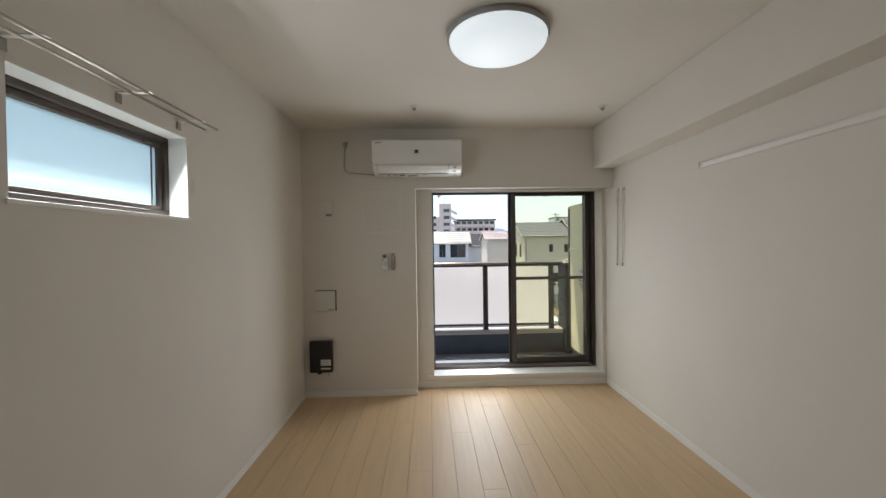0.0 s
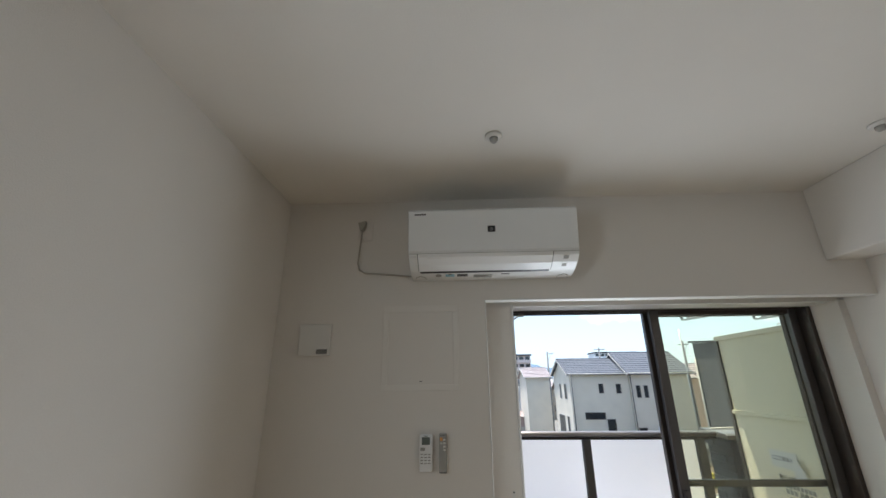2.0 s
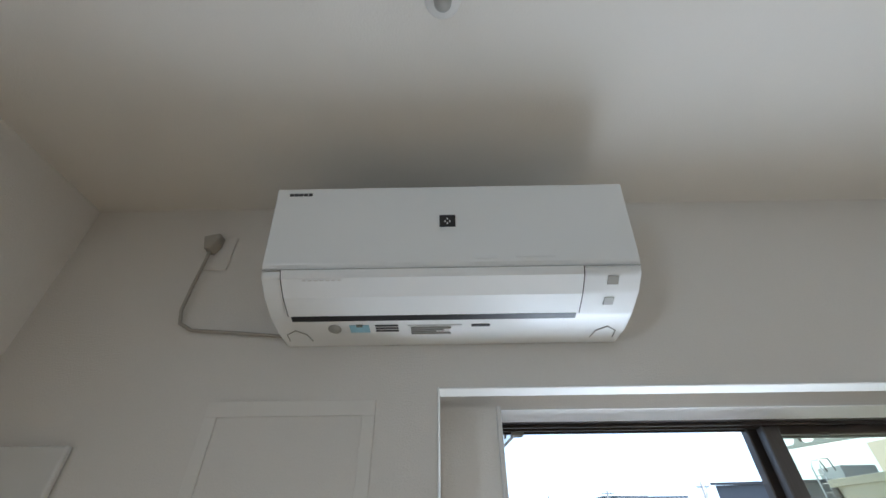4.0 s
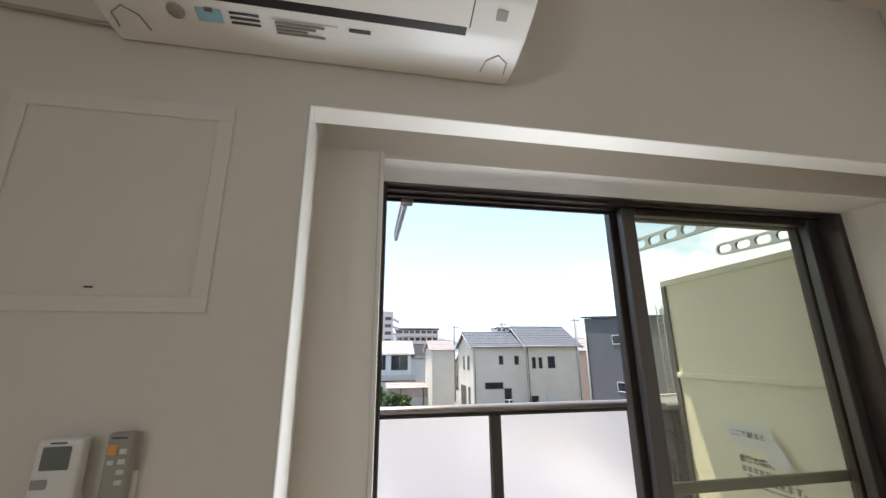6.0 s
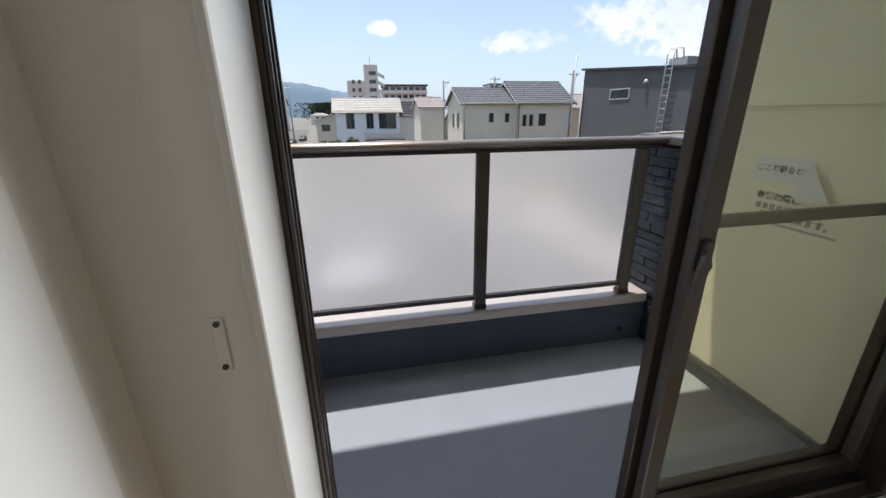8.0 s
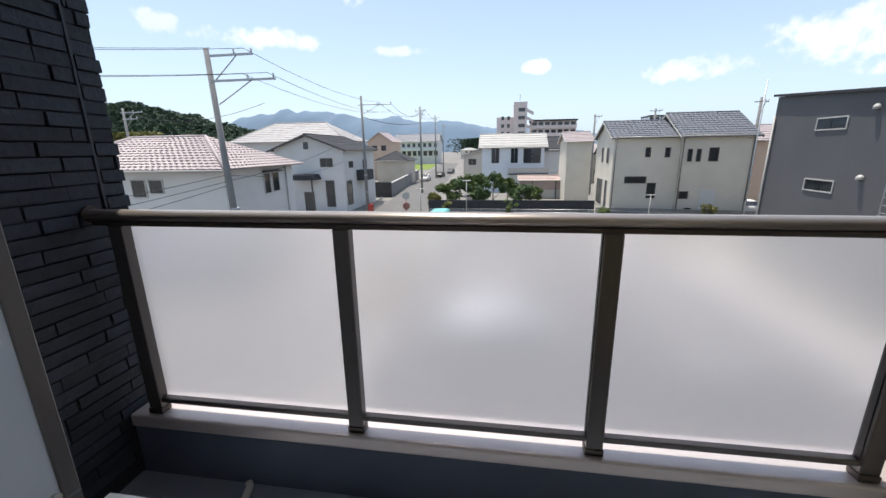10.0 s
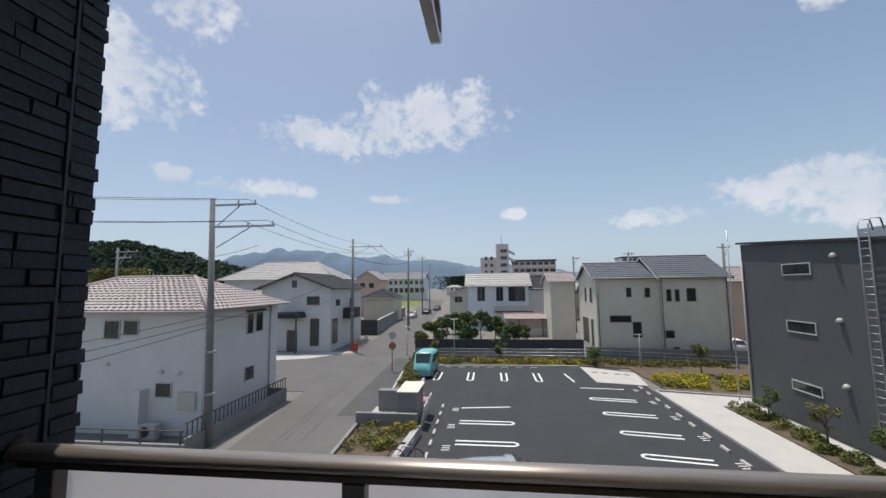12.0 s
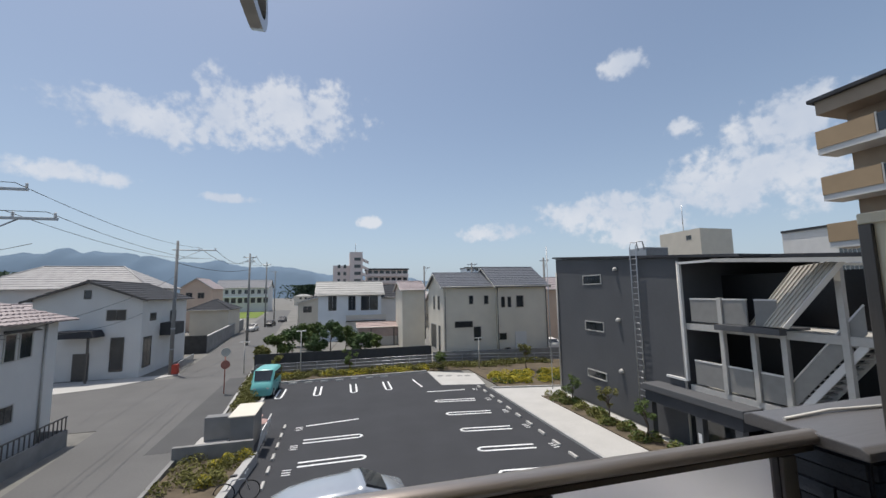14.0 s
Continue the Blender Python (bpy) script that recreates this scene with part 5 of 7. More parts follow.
def house(name, x0, x1, y0, y1, ze, zr, roof, wall, tile, label, ov=0.45, rows=9, cols=0.0, wave=0.0, base=None, eave_mat="frame_light"):
    """roof: 'hip', 'gx' (ridge along x), 'gy' (ridge along y), 'flat'."""
    zb = G if base is None else base
    h = thing(name, ((x0 + x1) / 2, (y0 + y1) / 2, zb), label, "house")
    xm, ym = (x0 + x1) / 2, (y0 + y1) / 2
    X0, X1, Y0_, Y1_ = x0 - ov, x1 + ov, y0 - ov, y1 + ov
    zo = ze - 0.02
    if roof == "gx":
        bm = prism([(y0, zb - 0.02), (y1, zb - 0.02), (y1, ze), (ym, zr - 0.12), (y0, ze)], "x", x0, x1)
    elif roof == "gy":
        bm = prism([(x0, zb - 0.02), (x1, zb - 0.02), (x1, ze), (xm, zr - 0.12), (x0, ze)], "y", y0, y1)
    else:
        bm = bx(x0, x1, y0, y1, zb - 0.02, ze)
    part("wall", bm, wall, h)
    if roof == "hip":
        hl = min(x1 - x0, y1 - y0) / 2 + ov
        if x1 - x0 >= y1 - y0:
            r0, r1 = (X0 + hl, ym, zr), (X1 - hl, ym, zr)
            planes = (((X0, Y0_, zo), (X1, Y0_, zo), r1, r0), ((X1, Y1_, zo), (X0, Y1_, zo), r0, r1), ((X1, Y0_, zo), (X1, Y1_, zo), r1, r1), ((X0, Y1_, zo), (X0, Y0_, zo), r0, r0))
        else:
            r0, r1 = (xm, Y0_ + hl, zr), (xm, Y1_ - hl, zr)
            planes = (((X0, Y0_, zo), (X1, Y0_, zo), r0, r0), ((X1, Y1_, zo), (X0, Y1_, zo), r1, r1), ((X1, Y0_, zo), (X1, Y1_, zo), r1, r0), ((X0, Y1_, zo), (X0, Y0_, zo), r0, r1))
        for p in planes:
            tagged(part("roof_slope", roof_slope(*p, rows, cols=cols, wave=wave), tile, h), kind="stuff")
        for p, q in ((r0, r1), ((X0, Y0_, zo), r0), ((X1, Y0_, zo), r1 if x1 - x0 >= y1 - y0 else r0)):
            v = Vector((0, 0, 0.05))
            if (Vector(p) - Vector(q)).length > 0.3:
                part("ridge_cap", tube([Vector(p) + v, Vector(q) + v], 0.10, 8), tile, h)
    elif roof == "gx":
        k = (zr - ze) / ((y1 - y0) / 2) * ov
        for p in (((X0, Y0_, ze - k), (X1, Y0_, ze - k), (X1, ym, zr), (X0, ym, zr)), ((X1, Y1_, ze - k), (X0, Y1_, ze - k), (X0, ym, zr), (X1, ym, zr))):
            tagged(part("roof_slope", roof_slope(*p, rows, cols=cols, wave=wave), tile, h), kind="stuff")
        part("ridge_cap", tube([(X0, ym, zr + 0.04), (X1, ym, zr + 0.04)], 0.09, 8), tile, h)
        for xx in (X0, X1):
            part("barge_board", prism([(Y0_, ze - k - 0.14), (Y0_, ze - k + 0.02), (ym, zr + 0.02), (Y1_, ze - k + 0.02), (Y1_, ze - k - 0.14), (ym, zr - 0.16)], "x", xx - 0.03, xx + 0.03), eave_mat, h)
    elif roof == "gy":
        k = (zr - ze) / ((x1 - x0) / 2) * ov
        for p in (((X0, Y1_, ze - k), (X0, Y0_, ze - k), (xm, Y0_, zr), (xm, Y1_, zr)), ((X1, Y0_, ze - k), (X1, Y1_, ze - k), (xm, Y1_, zr), (xm, Y0_, zr))):
            tagged(part("roof_slope", roof_slope(*p, rows, cols=cols, wave=wave), tile, h), kind="stuff")
        part("ridge_cap", tube([(xm, Y0_, zr + 0.04), (xm, Y1_, zr + 0.04)], 0.09, 8), tile, h)
        part("barge_board", prism([(X0, ze - k - 0.14), (X0, ze - k + 0.02), (xm, zr + 0.02), (X1, ze - k + 0.02), (X1, ze - k - 0.14), (xm, zr - 0.16)], "y", Y0_ - 0.03, Y0_ + 0.03), eave_mat, h)
    else:
        part("roof", bx(x0 - 0.1, x1 + 0.1, y0 - 0.1, y1 + 0.1, ze + 0.003, ze + 0.25), tile, h)
    if roof in ("hip", "gx"):
        part("gutter", tube([(X0, Y0_ - 0.05, zo - 0.03), (X1, Y0_ - 0.05, zo - 0.03)], 0.06, 6), eave_mat, h)
    return h


# house on the street corner, rose tiled hip roof
h1 = house("corner_house", -25.3, -13.7, 21.5, 28.2, 0.52, 2.25, "hip", "white", "rooftile", "white rendered house with a rose-grey tiled hip roof", 0.55, 13, 0.36, 0.045)
for u0, u1, z0, z1 in ((-21.16, -20.6, -0.73, 0.04), (-19.22, -18.3, -0.94, 0.04), (-18.14, -17.26, -0.74, 0.04), (-16.18, -15.28, -3.73, -3.0)):
    window(h1, "S", u0, u1, z0, z1, 21.5, True)
sw = window(h1, "S", -14.94, -13.95, -4.3, -3.4, 21.5, True)
part("shutter", bx(-14.88, -14.0, 21.42, 21.446, -4.24, -3.46), "beige", h1, "beige closed shutter")
for u0, u1, z0, z1 in ((24.85, 25.54, -1.1, 0.15), (25.7, 26.5, -1.06, 0.15), (24.8, 25.72, -3.75, -2.93)):
    window(h1, "E", u0, u1, z0, z1, -13.7, True)
for y0, y1 in ((24.8, 25.58), (25.66, 26.6)):
    part("window_hood", prism([(-13.698, 0.18), (-13.4, 0.18), (-13.4, 0.22), (-13.698, 0.28)], "y", y0, y1), "frame_dark", h1, "small dark metal window hood")
for x, z in ((-15.9, -2.55), (-14.95, -2.6), (-18.9, -2.2)):
    part("vent_hood", lathe([(0.01, z), (0.14, z), (0.12, z + 0.12), (0.05, z + 0.18), (0.01, z + 0.18)], (x, 21.44), 12), "white", h1)
part("down_pipe", tube([(-13.65, 27.3, 0.45), (-13.65, 27.3, G)], 0.05, 8), "frame_light", h1)
part("porch_box", bx(-17.0, -16.55, 21.0, 21.5, G, -3.3), "white", h1)
u = thing("house_heat_pump", (-15.8, 21.0, G), "white outdoor unit beside the corner house", "outdoor unit")
part("body", bx(-16.3, -15.4, 20.75, 21.1, G + 0.05, G + 0.72, 0.02, 2), "frame_light", u)
part("fan_grille", tube([(-15.95, 20.749, G + 0.4), (-15.95, 20.74, G + 0.4)], 0.24, 20), "darkwall", u)
part("foot", bx(-16.25, -15.45, 20.8, 21.05, G - 0.03, G + 0.05), "kerb", u)
fe = thing("garden_wall", (-12.6, 24, G), "grey block garden wall with railings", "garden wall")
part("wall_run", bx(-12.75, -12.6, 19.3, 27.6, G - 0.05, G + 0.75), "block", fe)
part("wall_run", bx(-26, -12.6, 19.15, 19.3, G - 0.05, G + 0.55), "block", fe)
part("wall_run", bx(-14.2, -12.75, 27.45, 27.6, G - 0.05, G + 0.75), "block", fe)
for i in range(29):
    y = 19.4 + i * 0.29
    part("bar", bx(-12.70, -12.66, y, y + 0.04, G + 0.75, G + 1.35), "frame_dark", fe)
part("top_bar", bx(-12.71, -12.65, 19.3, 27.6, G + 1.35, G + 1.40), "frame_dark", fe)
part("top_bar", bx(-26, -12.7, 19.2, 19.25, G + 1.05, G + 1.10), "frame_dark", fe)
for i in range(8):
    part("bar", bx(-25.8 + i * 1.85, -25.74 + i * 1.85, 19.2, 19.25, G + 0.55, G + 1.05), "frame_dark", fe)

# gabled white house over the side street
h2 = house("gable_house", -25.4, -17.2, 45.4, 56.0, 1.6, 3.15, "gy", "white", "slate", "white gabled house with a slate roof", 0.6, 8, 0, 0, None, "frame_dark")
window(h2, "S", -21.75, -21.2, 1.55, 2.35, 45.4, False, 0)
window(h2, "S", -20.0, -18.4, -0.44, 0.6, 45.4, True, 1)
window(h2, "S", -19.5, -18.45, -4.9, -1.9, 45.4, False, 0)
for a in ((46.9, 48.2, -0.6, 0.15), (45.9, 47.5, -4.8, -2.0), (51.5, 53.0, -0.9, 0.2)):
    window(h2, "E", *a, -17.2, False)
part("balcony_box", bx(-17.19, -16.0, 49.2, 52.0, -2.2, -0.95), "darkwall", h2, "dark balcony front")
part("porch_roof", soft(prism([(-23.1, -1.75), (-22.8, -1.15), (-20.2, -1.15), (-19.9, -1.75)], "y", 43.6, 45.39), 0.03, 1), "slate", h2, "dark porch roof")
for x in (-22.7, -20.4):
    part("porch_post", bx(x - 0.07, x + 0.07, 43.8, 43.94, G, -1.75), "frame_dark", h2)
part("front_door", bx(-22.2, -21.0, 45.34, 45.398, G, -3.2), "frame_dark", h2)
house("low_hip_house", -24.6, -18.6, 80.0, 88.0, -0.75, 0.95, "hip", "beige", "slate", "low beige house with a dark hip roof", 0.5, 6)
bh = house("ochre_gable_house", -31.5, -25.6, 95.0, 103.0, 3.4, 5.4, "gy", "peach", "rooftile", "tall ochre gabled house beyond the street wall", 0.4, 6)
for a in ((-30.4, -29.2, 1.2, 2.4), (-28.2, -27.0, 1.2, 2.4)):
    window(bh, "S", *a, 95.0, False)
gw = thing("street_wall", (-14.6, 52, G), "dark grey street wall with pale railings", "garden wall")
part("wall_run", prism([(LX(60) - 0.7, 60), (LX(60) - 0.45, 60), (LX(98) - 0.45, 98), (LX(98) - 0.7, 98)], "z", G - 0.05, G + 2.0), "block", gw)
part("wall_run", prism([(LX(60) - 5.0, 59.8), (LX(60) - 0.45, 59.8), (LX(60) - 0.45, 60), (LX(60) - 5.0, 60)], "z", G - 0.05, G + 2.2), "darkwall", gw, "dark gate front")
part("wall_cap", prism([(LX(60) - 0.76, 60.01), (LX(60) - 0.39, 60.01), (LX(98) - 0.39, 98), (LX(98) - 0.76, 98)], "z", G + 2.004, G + 2.1), "kerb", gw)
for i in range(14):
    y = 46.0 + i * 0.45
    part("bar", bx(LX(y) - 0.25, LX(y) - 0.2, y, y + 0.05, G, G + 1.0), "galv", gw)
part("top_bar", tube([(LX(46) - 0.22, 46, G + 1.0), (LX(52) - 0.22, 52, G + 1.0)], 0.03, 6), "galv", gw)
solid("red_barrier", bx(-14.7, -14.2, 45.6, 46.0, G, G + 0.9, 0.03, 1), "red", "small red roadside barrier", "barrier")

# pale roofs behind
house("pale_roof_house", -42.0, -24.0, 62.0, 71.0, 2.85, 5.85, "hip", "white", "whitetile", "wide house with a pale tiled hip roof", 0.8, 10)
# white house behind the yard
h3 = house("yard_house", -2.9, 6.6, 66.0, 73.0, 1.65, 3.55, "gx", "bluewhite", "paleroof", "pale blue-white house with a metal roof", 0.5, 6)
for a in ((-1.43, -0.2, -0.9, 1.35), (1.56, 2.65, -0.9, 1.3), (3.47, 6.1, -0.95, 1.28)):
    window(h3, "S", *a, 66.0, False)
part("canopy", bx(1.2, 7.2, 64.6, 65.99, -2.6, -2.45), "pane_dark", h3)
part("balcony_rail", bx(1.2, 7.2, 64.6, 64.66, -2.3, -1.6), "frame_light", h3)
house("yard_house_wing", 6.62, 10.6, 69.0, 76.0, 1.0, 3.0, "gx", "white", "slate", "white wing of the yard house", 0.4, 6)
sh = house("garden_shed", 2.6, 8.0, 56.0, 59.0, -2.75, -2.3, "gx", "frame_light", "rust", "low shed with faded rose cladding", 0.2, 3, 0, 0, ZY - 0.03)
part("front_cladding", bx(2.65, 7.95, 55.93, 55.997, -4.0, -2.85), "rust", sh, "faded rose front cladding")
for x in (4.2, 7.2):
    part("post", bx(x, x + 0.12, 55.8, 55.92, ZY, -2.8), "frame_dark", sh)
house("small_shed", 8.3, 9.2, 54.0, 56.5, -3.0, -2.7, "gx", "kerb", "slate", "small grey garden shed with flat roof", 0.1, 2)

# cream twin house
h4 = house("cream_house", 10.7, 16.55, 43.0, 50.0, 2.2, 3.75, "gx", "cream", "greytile", "cream rendered house with a grey tiled roof", 0.35, 9, 0.45, 0.03)
h5 = house("cream_house", 16.6, 22.4, 42.6, 50.5, 2.25, 4.40, "gx", "cream", "greytile", "cream rendered taller house with a grey tiled roof", 0.4, 11, 0.45, 0.03)
for a in ((13.5, 13.97, 0.32, 1.22), (15.21, 15.69, 0.29, 1.19), (11.88, 13.85, -2.09, -1.44), (13.95, 14.75, -3.5, -2.05)):
    window(h4, "S", *a, 43.0, False, 0)
for a in ((17.0, 17.42, -0.1, 1.04), (17.75, 18.15, -0.1, 1.03), (18.79, 19.6, -0.1, 1.13), (16.7, 17.5, -3.5, -2.8), (17.3, 17.9, -4.95, -4.34)):
    window(h5, "S", *a, 42.6, False, 0)
part("door", bx(18.5, 19.8, 42.54, 42.597, G, -2.7), "white", h5, "white service door")
for x, hh in ((16.56, h5), (22.3, h5), (10.75, h4)):
    part("down_pipe", tube([(x, 42.5, 2.2), (x, 42.5, G)], 0.045, 6), "frame_dark", hh)
for a in ((44.4, 45.4, -0.3, 1.25), (46.6, 47.4, -0.3, 1.25), (44.3, 45.2, -4.6, -1.9), (46.2, 48.6, -4.6, -1.9)):
    window(h4, "W", *a, 10.7, True)
house("cream_back_house", 7.8, 10.6, 52.0, 58.0, 2.0, 3.1, "gx", "cream", "rooftile", "narrow cream house behind", 0.3, 7)
house("peach_house", 25.5, 31.0, 50.0, 57.0, 1.8, 3.4, "gx", "peach", "rooftile", "peach house with a tiled roof", 0.4, 7)

# fences behind the lot
bf = thing("black_fence", (2, 43, G), "long dark mesh fence behind the lot", "fence")
part("screen", bx(-7.2, 9.35, 43.0, 43.08, G + 0.75, G + 1.75), "darkwall", bf)
part("footing", bx(-7.2, 9.35, 42.9, 43.15, G - 0.05, G + 0.75), "block", bf)
rf = thing("pipe_fence", (6, 42.3, G), "low grey pipe fence with three rails", "fence")
for z in (0.35, 0.65, 0.95):
    part("rail", tube([(-6.9, 42.2, G + z), (9.4, 42.2, G + z), (22.5, 38.6, G + z)], 0.03, 6), "galv", rf)
for i in range(18):
    x = -6.9 + i * 1.73
    y = 42.2 if x < 9.4 else 42.2 - (x - 9.4) * 0.275
    part("post", bx(x - 0.03, x + 0.03, y - 0.03, y + 0.03, G, G + 1.0), "galv", rf)
structure("block_wall", prism([(9.4, 42.5), (24, 40.6), (24, 40.8), (9.4, 42.7)], "z", G - 0.05, G + 1.15), "block", "grey block wall behind the planting", "wall")


# ---- dark grey apartment block with an outside stair ----
def grey_block():
    b = thing("grey_apartment_block", (19, 22, G), "three-storey dark grey apartment block with an outside stair", "apartment block")
    X = 15.7
    slope = lambda y: 2.95 + (y - 16.6) * 0.076
    part("wall", prism([(18.4, G), (29.2, G), (29.2, slope(29.2)), (18.4, slope(18.4))], "x", X, 25.0), "greywall", b)
    part("rear_wall", bx(18.2, 25.0, 6.0, 18.39, G, 2.1), "greywall", b)
    part("roof_edge", prism([(15.4, slope(15.4) - 0.02), (29.35, slope(29.35) + 0.02), (29.35, slope(29.35) + 0.14), (15.4, slope(15.4) + 0.10)], "x", X - 0.18, 25.2), "slate", b, "thin dark roof edge")
    part("roof_edge", prism([(9.0, 2.30), (15.4, slope(15.4) - 0.02), (15.4, slope(15.4) + 0.10), (9.0, 2.44)], "x", X + 1.5, 25.2), "slate", b, "thin dark roof edge")
    part("canopy_edge", prism([(9.0, 2.12), (16.0, 2.66), (16.0, 2.80), (9.0, 2.28)], "x", X - 0.9, X - 0.19), "frame_light", b, "pale canopy edge over the stair")
    for z0, z1 in ((1.95, 2.55), (-0.95, -0.35), (-3.85, -3.35)):
        window(b, "W", 24.1, 25.95, z0, z1, X, True, 1)
    for z in (2.7, -0.2, -3.05):
        part("vent_hood", lathe([(0.01, z), (0.15, z), (0.13, z + 0.12), (0.06, z + 0.2), (0.01, z + 0.2)], (X - 0.08, 22.75), 12), "frame_light", b)
    for y in (29.1, 18.45):
        part("down_pipe", tube([(X - 0.08, y, 2.9), (X - 0.08, y, G)], 0.05, 8), "frame_light", b)
    wf = part("white_outline", bx(X - 0.16, X - 0.02, 18.28, 18.38, -2.55, 2.78), "white", b, "white pipe along the stair opening")
    part("white_outline_top", prism([(15.9, 2.72), (18.38, 2.74), (18.38, 2.84), (15.9, 2.82)], "x", X - 0.16, X - 0.02), "white", wf)
    part("white_outline_foot", bx(X - 0.16, X - 0.02, 18.38, 19.5, -2.60, -2.50), "white", wf)
    lad = part("ladder", tube([(X - 0.22, 21.30, -4.3), (X - 0.22, 21.30, 3.85), (X - 0.12, 21.30, 4.15), (X + 0.25, 21.30, 4.15), (X + 0.35, 21.30, 3.7)], 0.03, 8), "galv", b, "steel wall ladder")
    part("ladder_side", tube([(X - 0.22, 20.85, -4.3), (X - 0.22, 20.85, 3.85), (X - 0.12, 20.85, 4.15), (X + 0.25, 20.85, 4.15), (X + 0.35, 20.85, 3.7)], 0.03, 8), "galv", lad)
    for i in range(26):
        part("rung", tube([(X - 0.22, 20.87, -4.2 + i * 0.31), (X - 0.22, 21.28, -4.2 + i * 0.31)], 0.016, 6), "galv", lad)
    # galleries
    for zf, y0, y1 in ((0.02, 9.0, 18.3), (-2.72, 9.0, 18.3)):
        part("gallery_floor", bx(X, 18.19, y0, y1, zf - 0.28, zf), "frame_light", b)
    for zf in (0.02, -2.72):
        for y0, y1 in ((16.7, 18.0), (15.45, 16.45), (14.35, 15.15)):
            p = part("gallery_panel", bx(X + 0.02, X + 0.06, y0, y1, zf + 0.10, zf + 1.08), "meshpanel", b, "grey mesh gallery panel")
            part("panel_rail", bx(X, X + 0.08, y0, y1, zf + 1.08, zf + 1.14), "white", p)
    for y in (16.55, 15.28, 14.2, 12.4, 11.2):
        part("post", bx(X - 0.06, X + 0.12, y - 0.09, y + 0.09, G if y < 14 else -2.72, 2.35 if y < 13 else (1.2 if y > 16 else 0.05)), "frame_light", b, "pale steel post")
    # stair flights seen from the side
    def flight(ya, za, yb, zb_, xa, xb):
        n = 14
        s = part("stair_flight", prism([(ya, za - 0.35), (ya, za), (yb, zb_), (yb, zb_ - 0.35)], "x", xa, xa + 0.06), "white", b, "white stair stringer")
        part("stringer", prism([(ya, za - 0.35), (ya, za), (yb, zb_), (yb, zb_ - 0.35)], "x", xb - 0.06, xb), "white", s)
        for i in range(n):
            t = (i + 0.5) / n
            y, z = ya + (yb - ya) * t, za + (zb_ - za) * t
            part("tread", bx(xa + 0.06, xb - 0.06, y - 0.14, y + 0.14, z - 0.07, z - 0.02), "kerb", s)
        part("side_panel", prism([(ya, za + 0.12), (ya, za + 0.95), (yb, zb_ + 0.95), (yb, zb_ + 0.12)], "x", xa + 0.01, xa + 0.04), "meshpanel", s)
        part("hand_rail", tube([(xa + 0.02, ya, za + 1.0), (xa + 0.02, yb, zb_ + 1.0)], 0.03, 6), "white", s)
    flight(14.1, -2.72, 11.9, 0.02, X + 0.05, X + 1.1)
    flight(14.1, -5.45, 11.9, -2.72, X + 0.05, X + 1.1)
    # ribbed stair roof, pitched towards the lot
    low, side = Vector((16.2, 15.74, 0.08)), Vector((-1.0, -1.95, 0.09))
    up = Vector((0.0, -1.84, 2.22))
    out = up.cross(side).normalized()
    out = out if out.z > 0 else -out

    def slab(o, u, v, h):
        bm = bmesh.new()
        q = [o, o + u, o + u + v, o + v]
        lo, hi = [bm.verts.new(p) for p in q], [bm.verts.new(p + out * h) for p in q]
        bm.faces.new(hi)
        bm.faces.new(lo[::-1])
        for i in range(4):
            bm.faces.new((lo[i], lo[(i + 1) % 4], hi[(i + 1) % 4], hi[i]))
        bmesh.ops.recalc_face_normals(bm, faces=bm.faces)
        return bm
    sr = part("stair_roof", slab(low, side, up, 0.06), "roofcream", b, "cream ribbed stair roof")
    for i in range(9):
        part("roof_rib", slab(low + side * (0.03 + i * 0.115) + out * 0.062, side * 0.02, up, 0.035), "roofcream", sr)
    part("roof_edge_strip", slab(low + side * 1.002 - out * 0.06, side * 0.03, up, 0.16), "white", sr)
    part("landing_slab", bx(X - 0.35, X + 1.2, 14.1, 16.6, -0.12, 0.10), "greywall", b)
    # black sheet added over the rear wall as the galleries' deep shade
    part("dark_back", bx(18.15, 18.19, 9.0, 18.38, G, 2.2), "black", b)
    # entrance porch
    part("porch_roof", soft(prism([(20.2, -3.25), (20.2, -2.95), (15.2, -2.95), (15.2, -3.25)], "x", X - 1.0, X + 0.5), 0.02, 1), "greywall", b)
    part("porch_fascia", bx(X - 0.92, X - 0.02, 15.3, 20.1, -3.75, -3.255), "slate", b)
    for y in (19.9, 17.2, 15.5):
        part("porch_post", bx(X - 0.90, X - 0.62, y - 0.15, y + 0.15, G, -3.75), "greywall", b)
    part("porch_door", bx(X - 0.02, X + 0.02, 16.2, 18.2, G, -3.8), "pane_dark", b)
    part("door_notice", bx(X - 0.91, X - 0.905, 17.12, 17.28, G + 0.7, G + 1.1), "paper", b)
    bmr = bx(19.5, 21.3, 24.5, 26.0, slope(25), slope(25) + 0.75, 0.03, 1)
    part("roof_unit", bmr, "galv", b)


grey_block()
solid("flag_pole", tube([(15.2, 29.6, G), (15.2, 29.6, 4.9)], 0.035, 8), "galv", "thin steel pole beside the dark block", "pole")


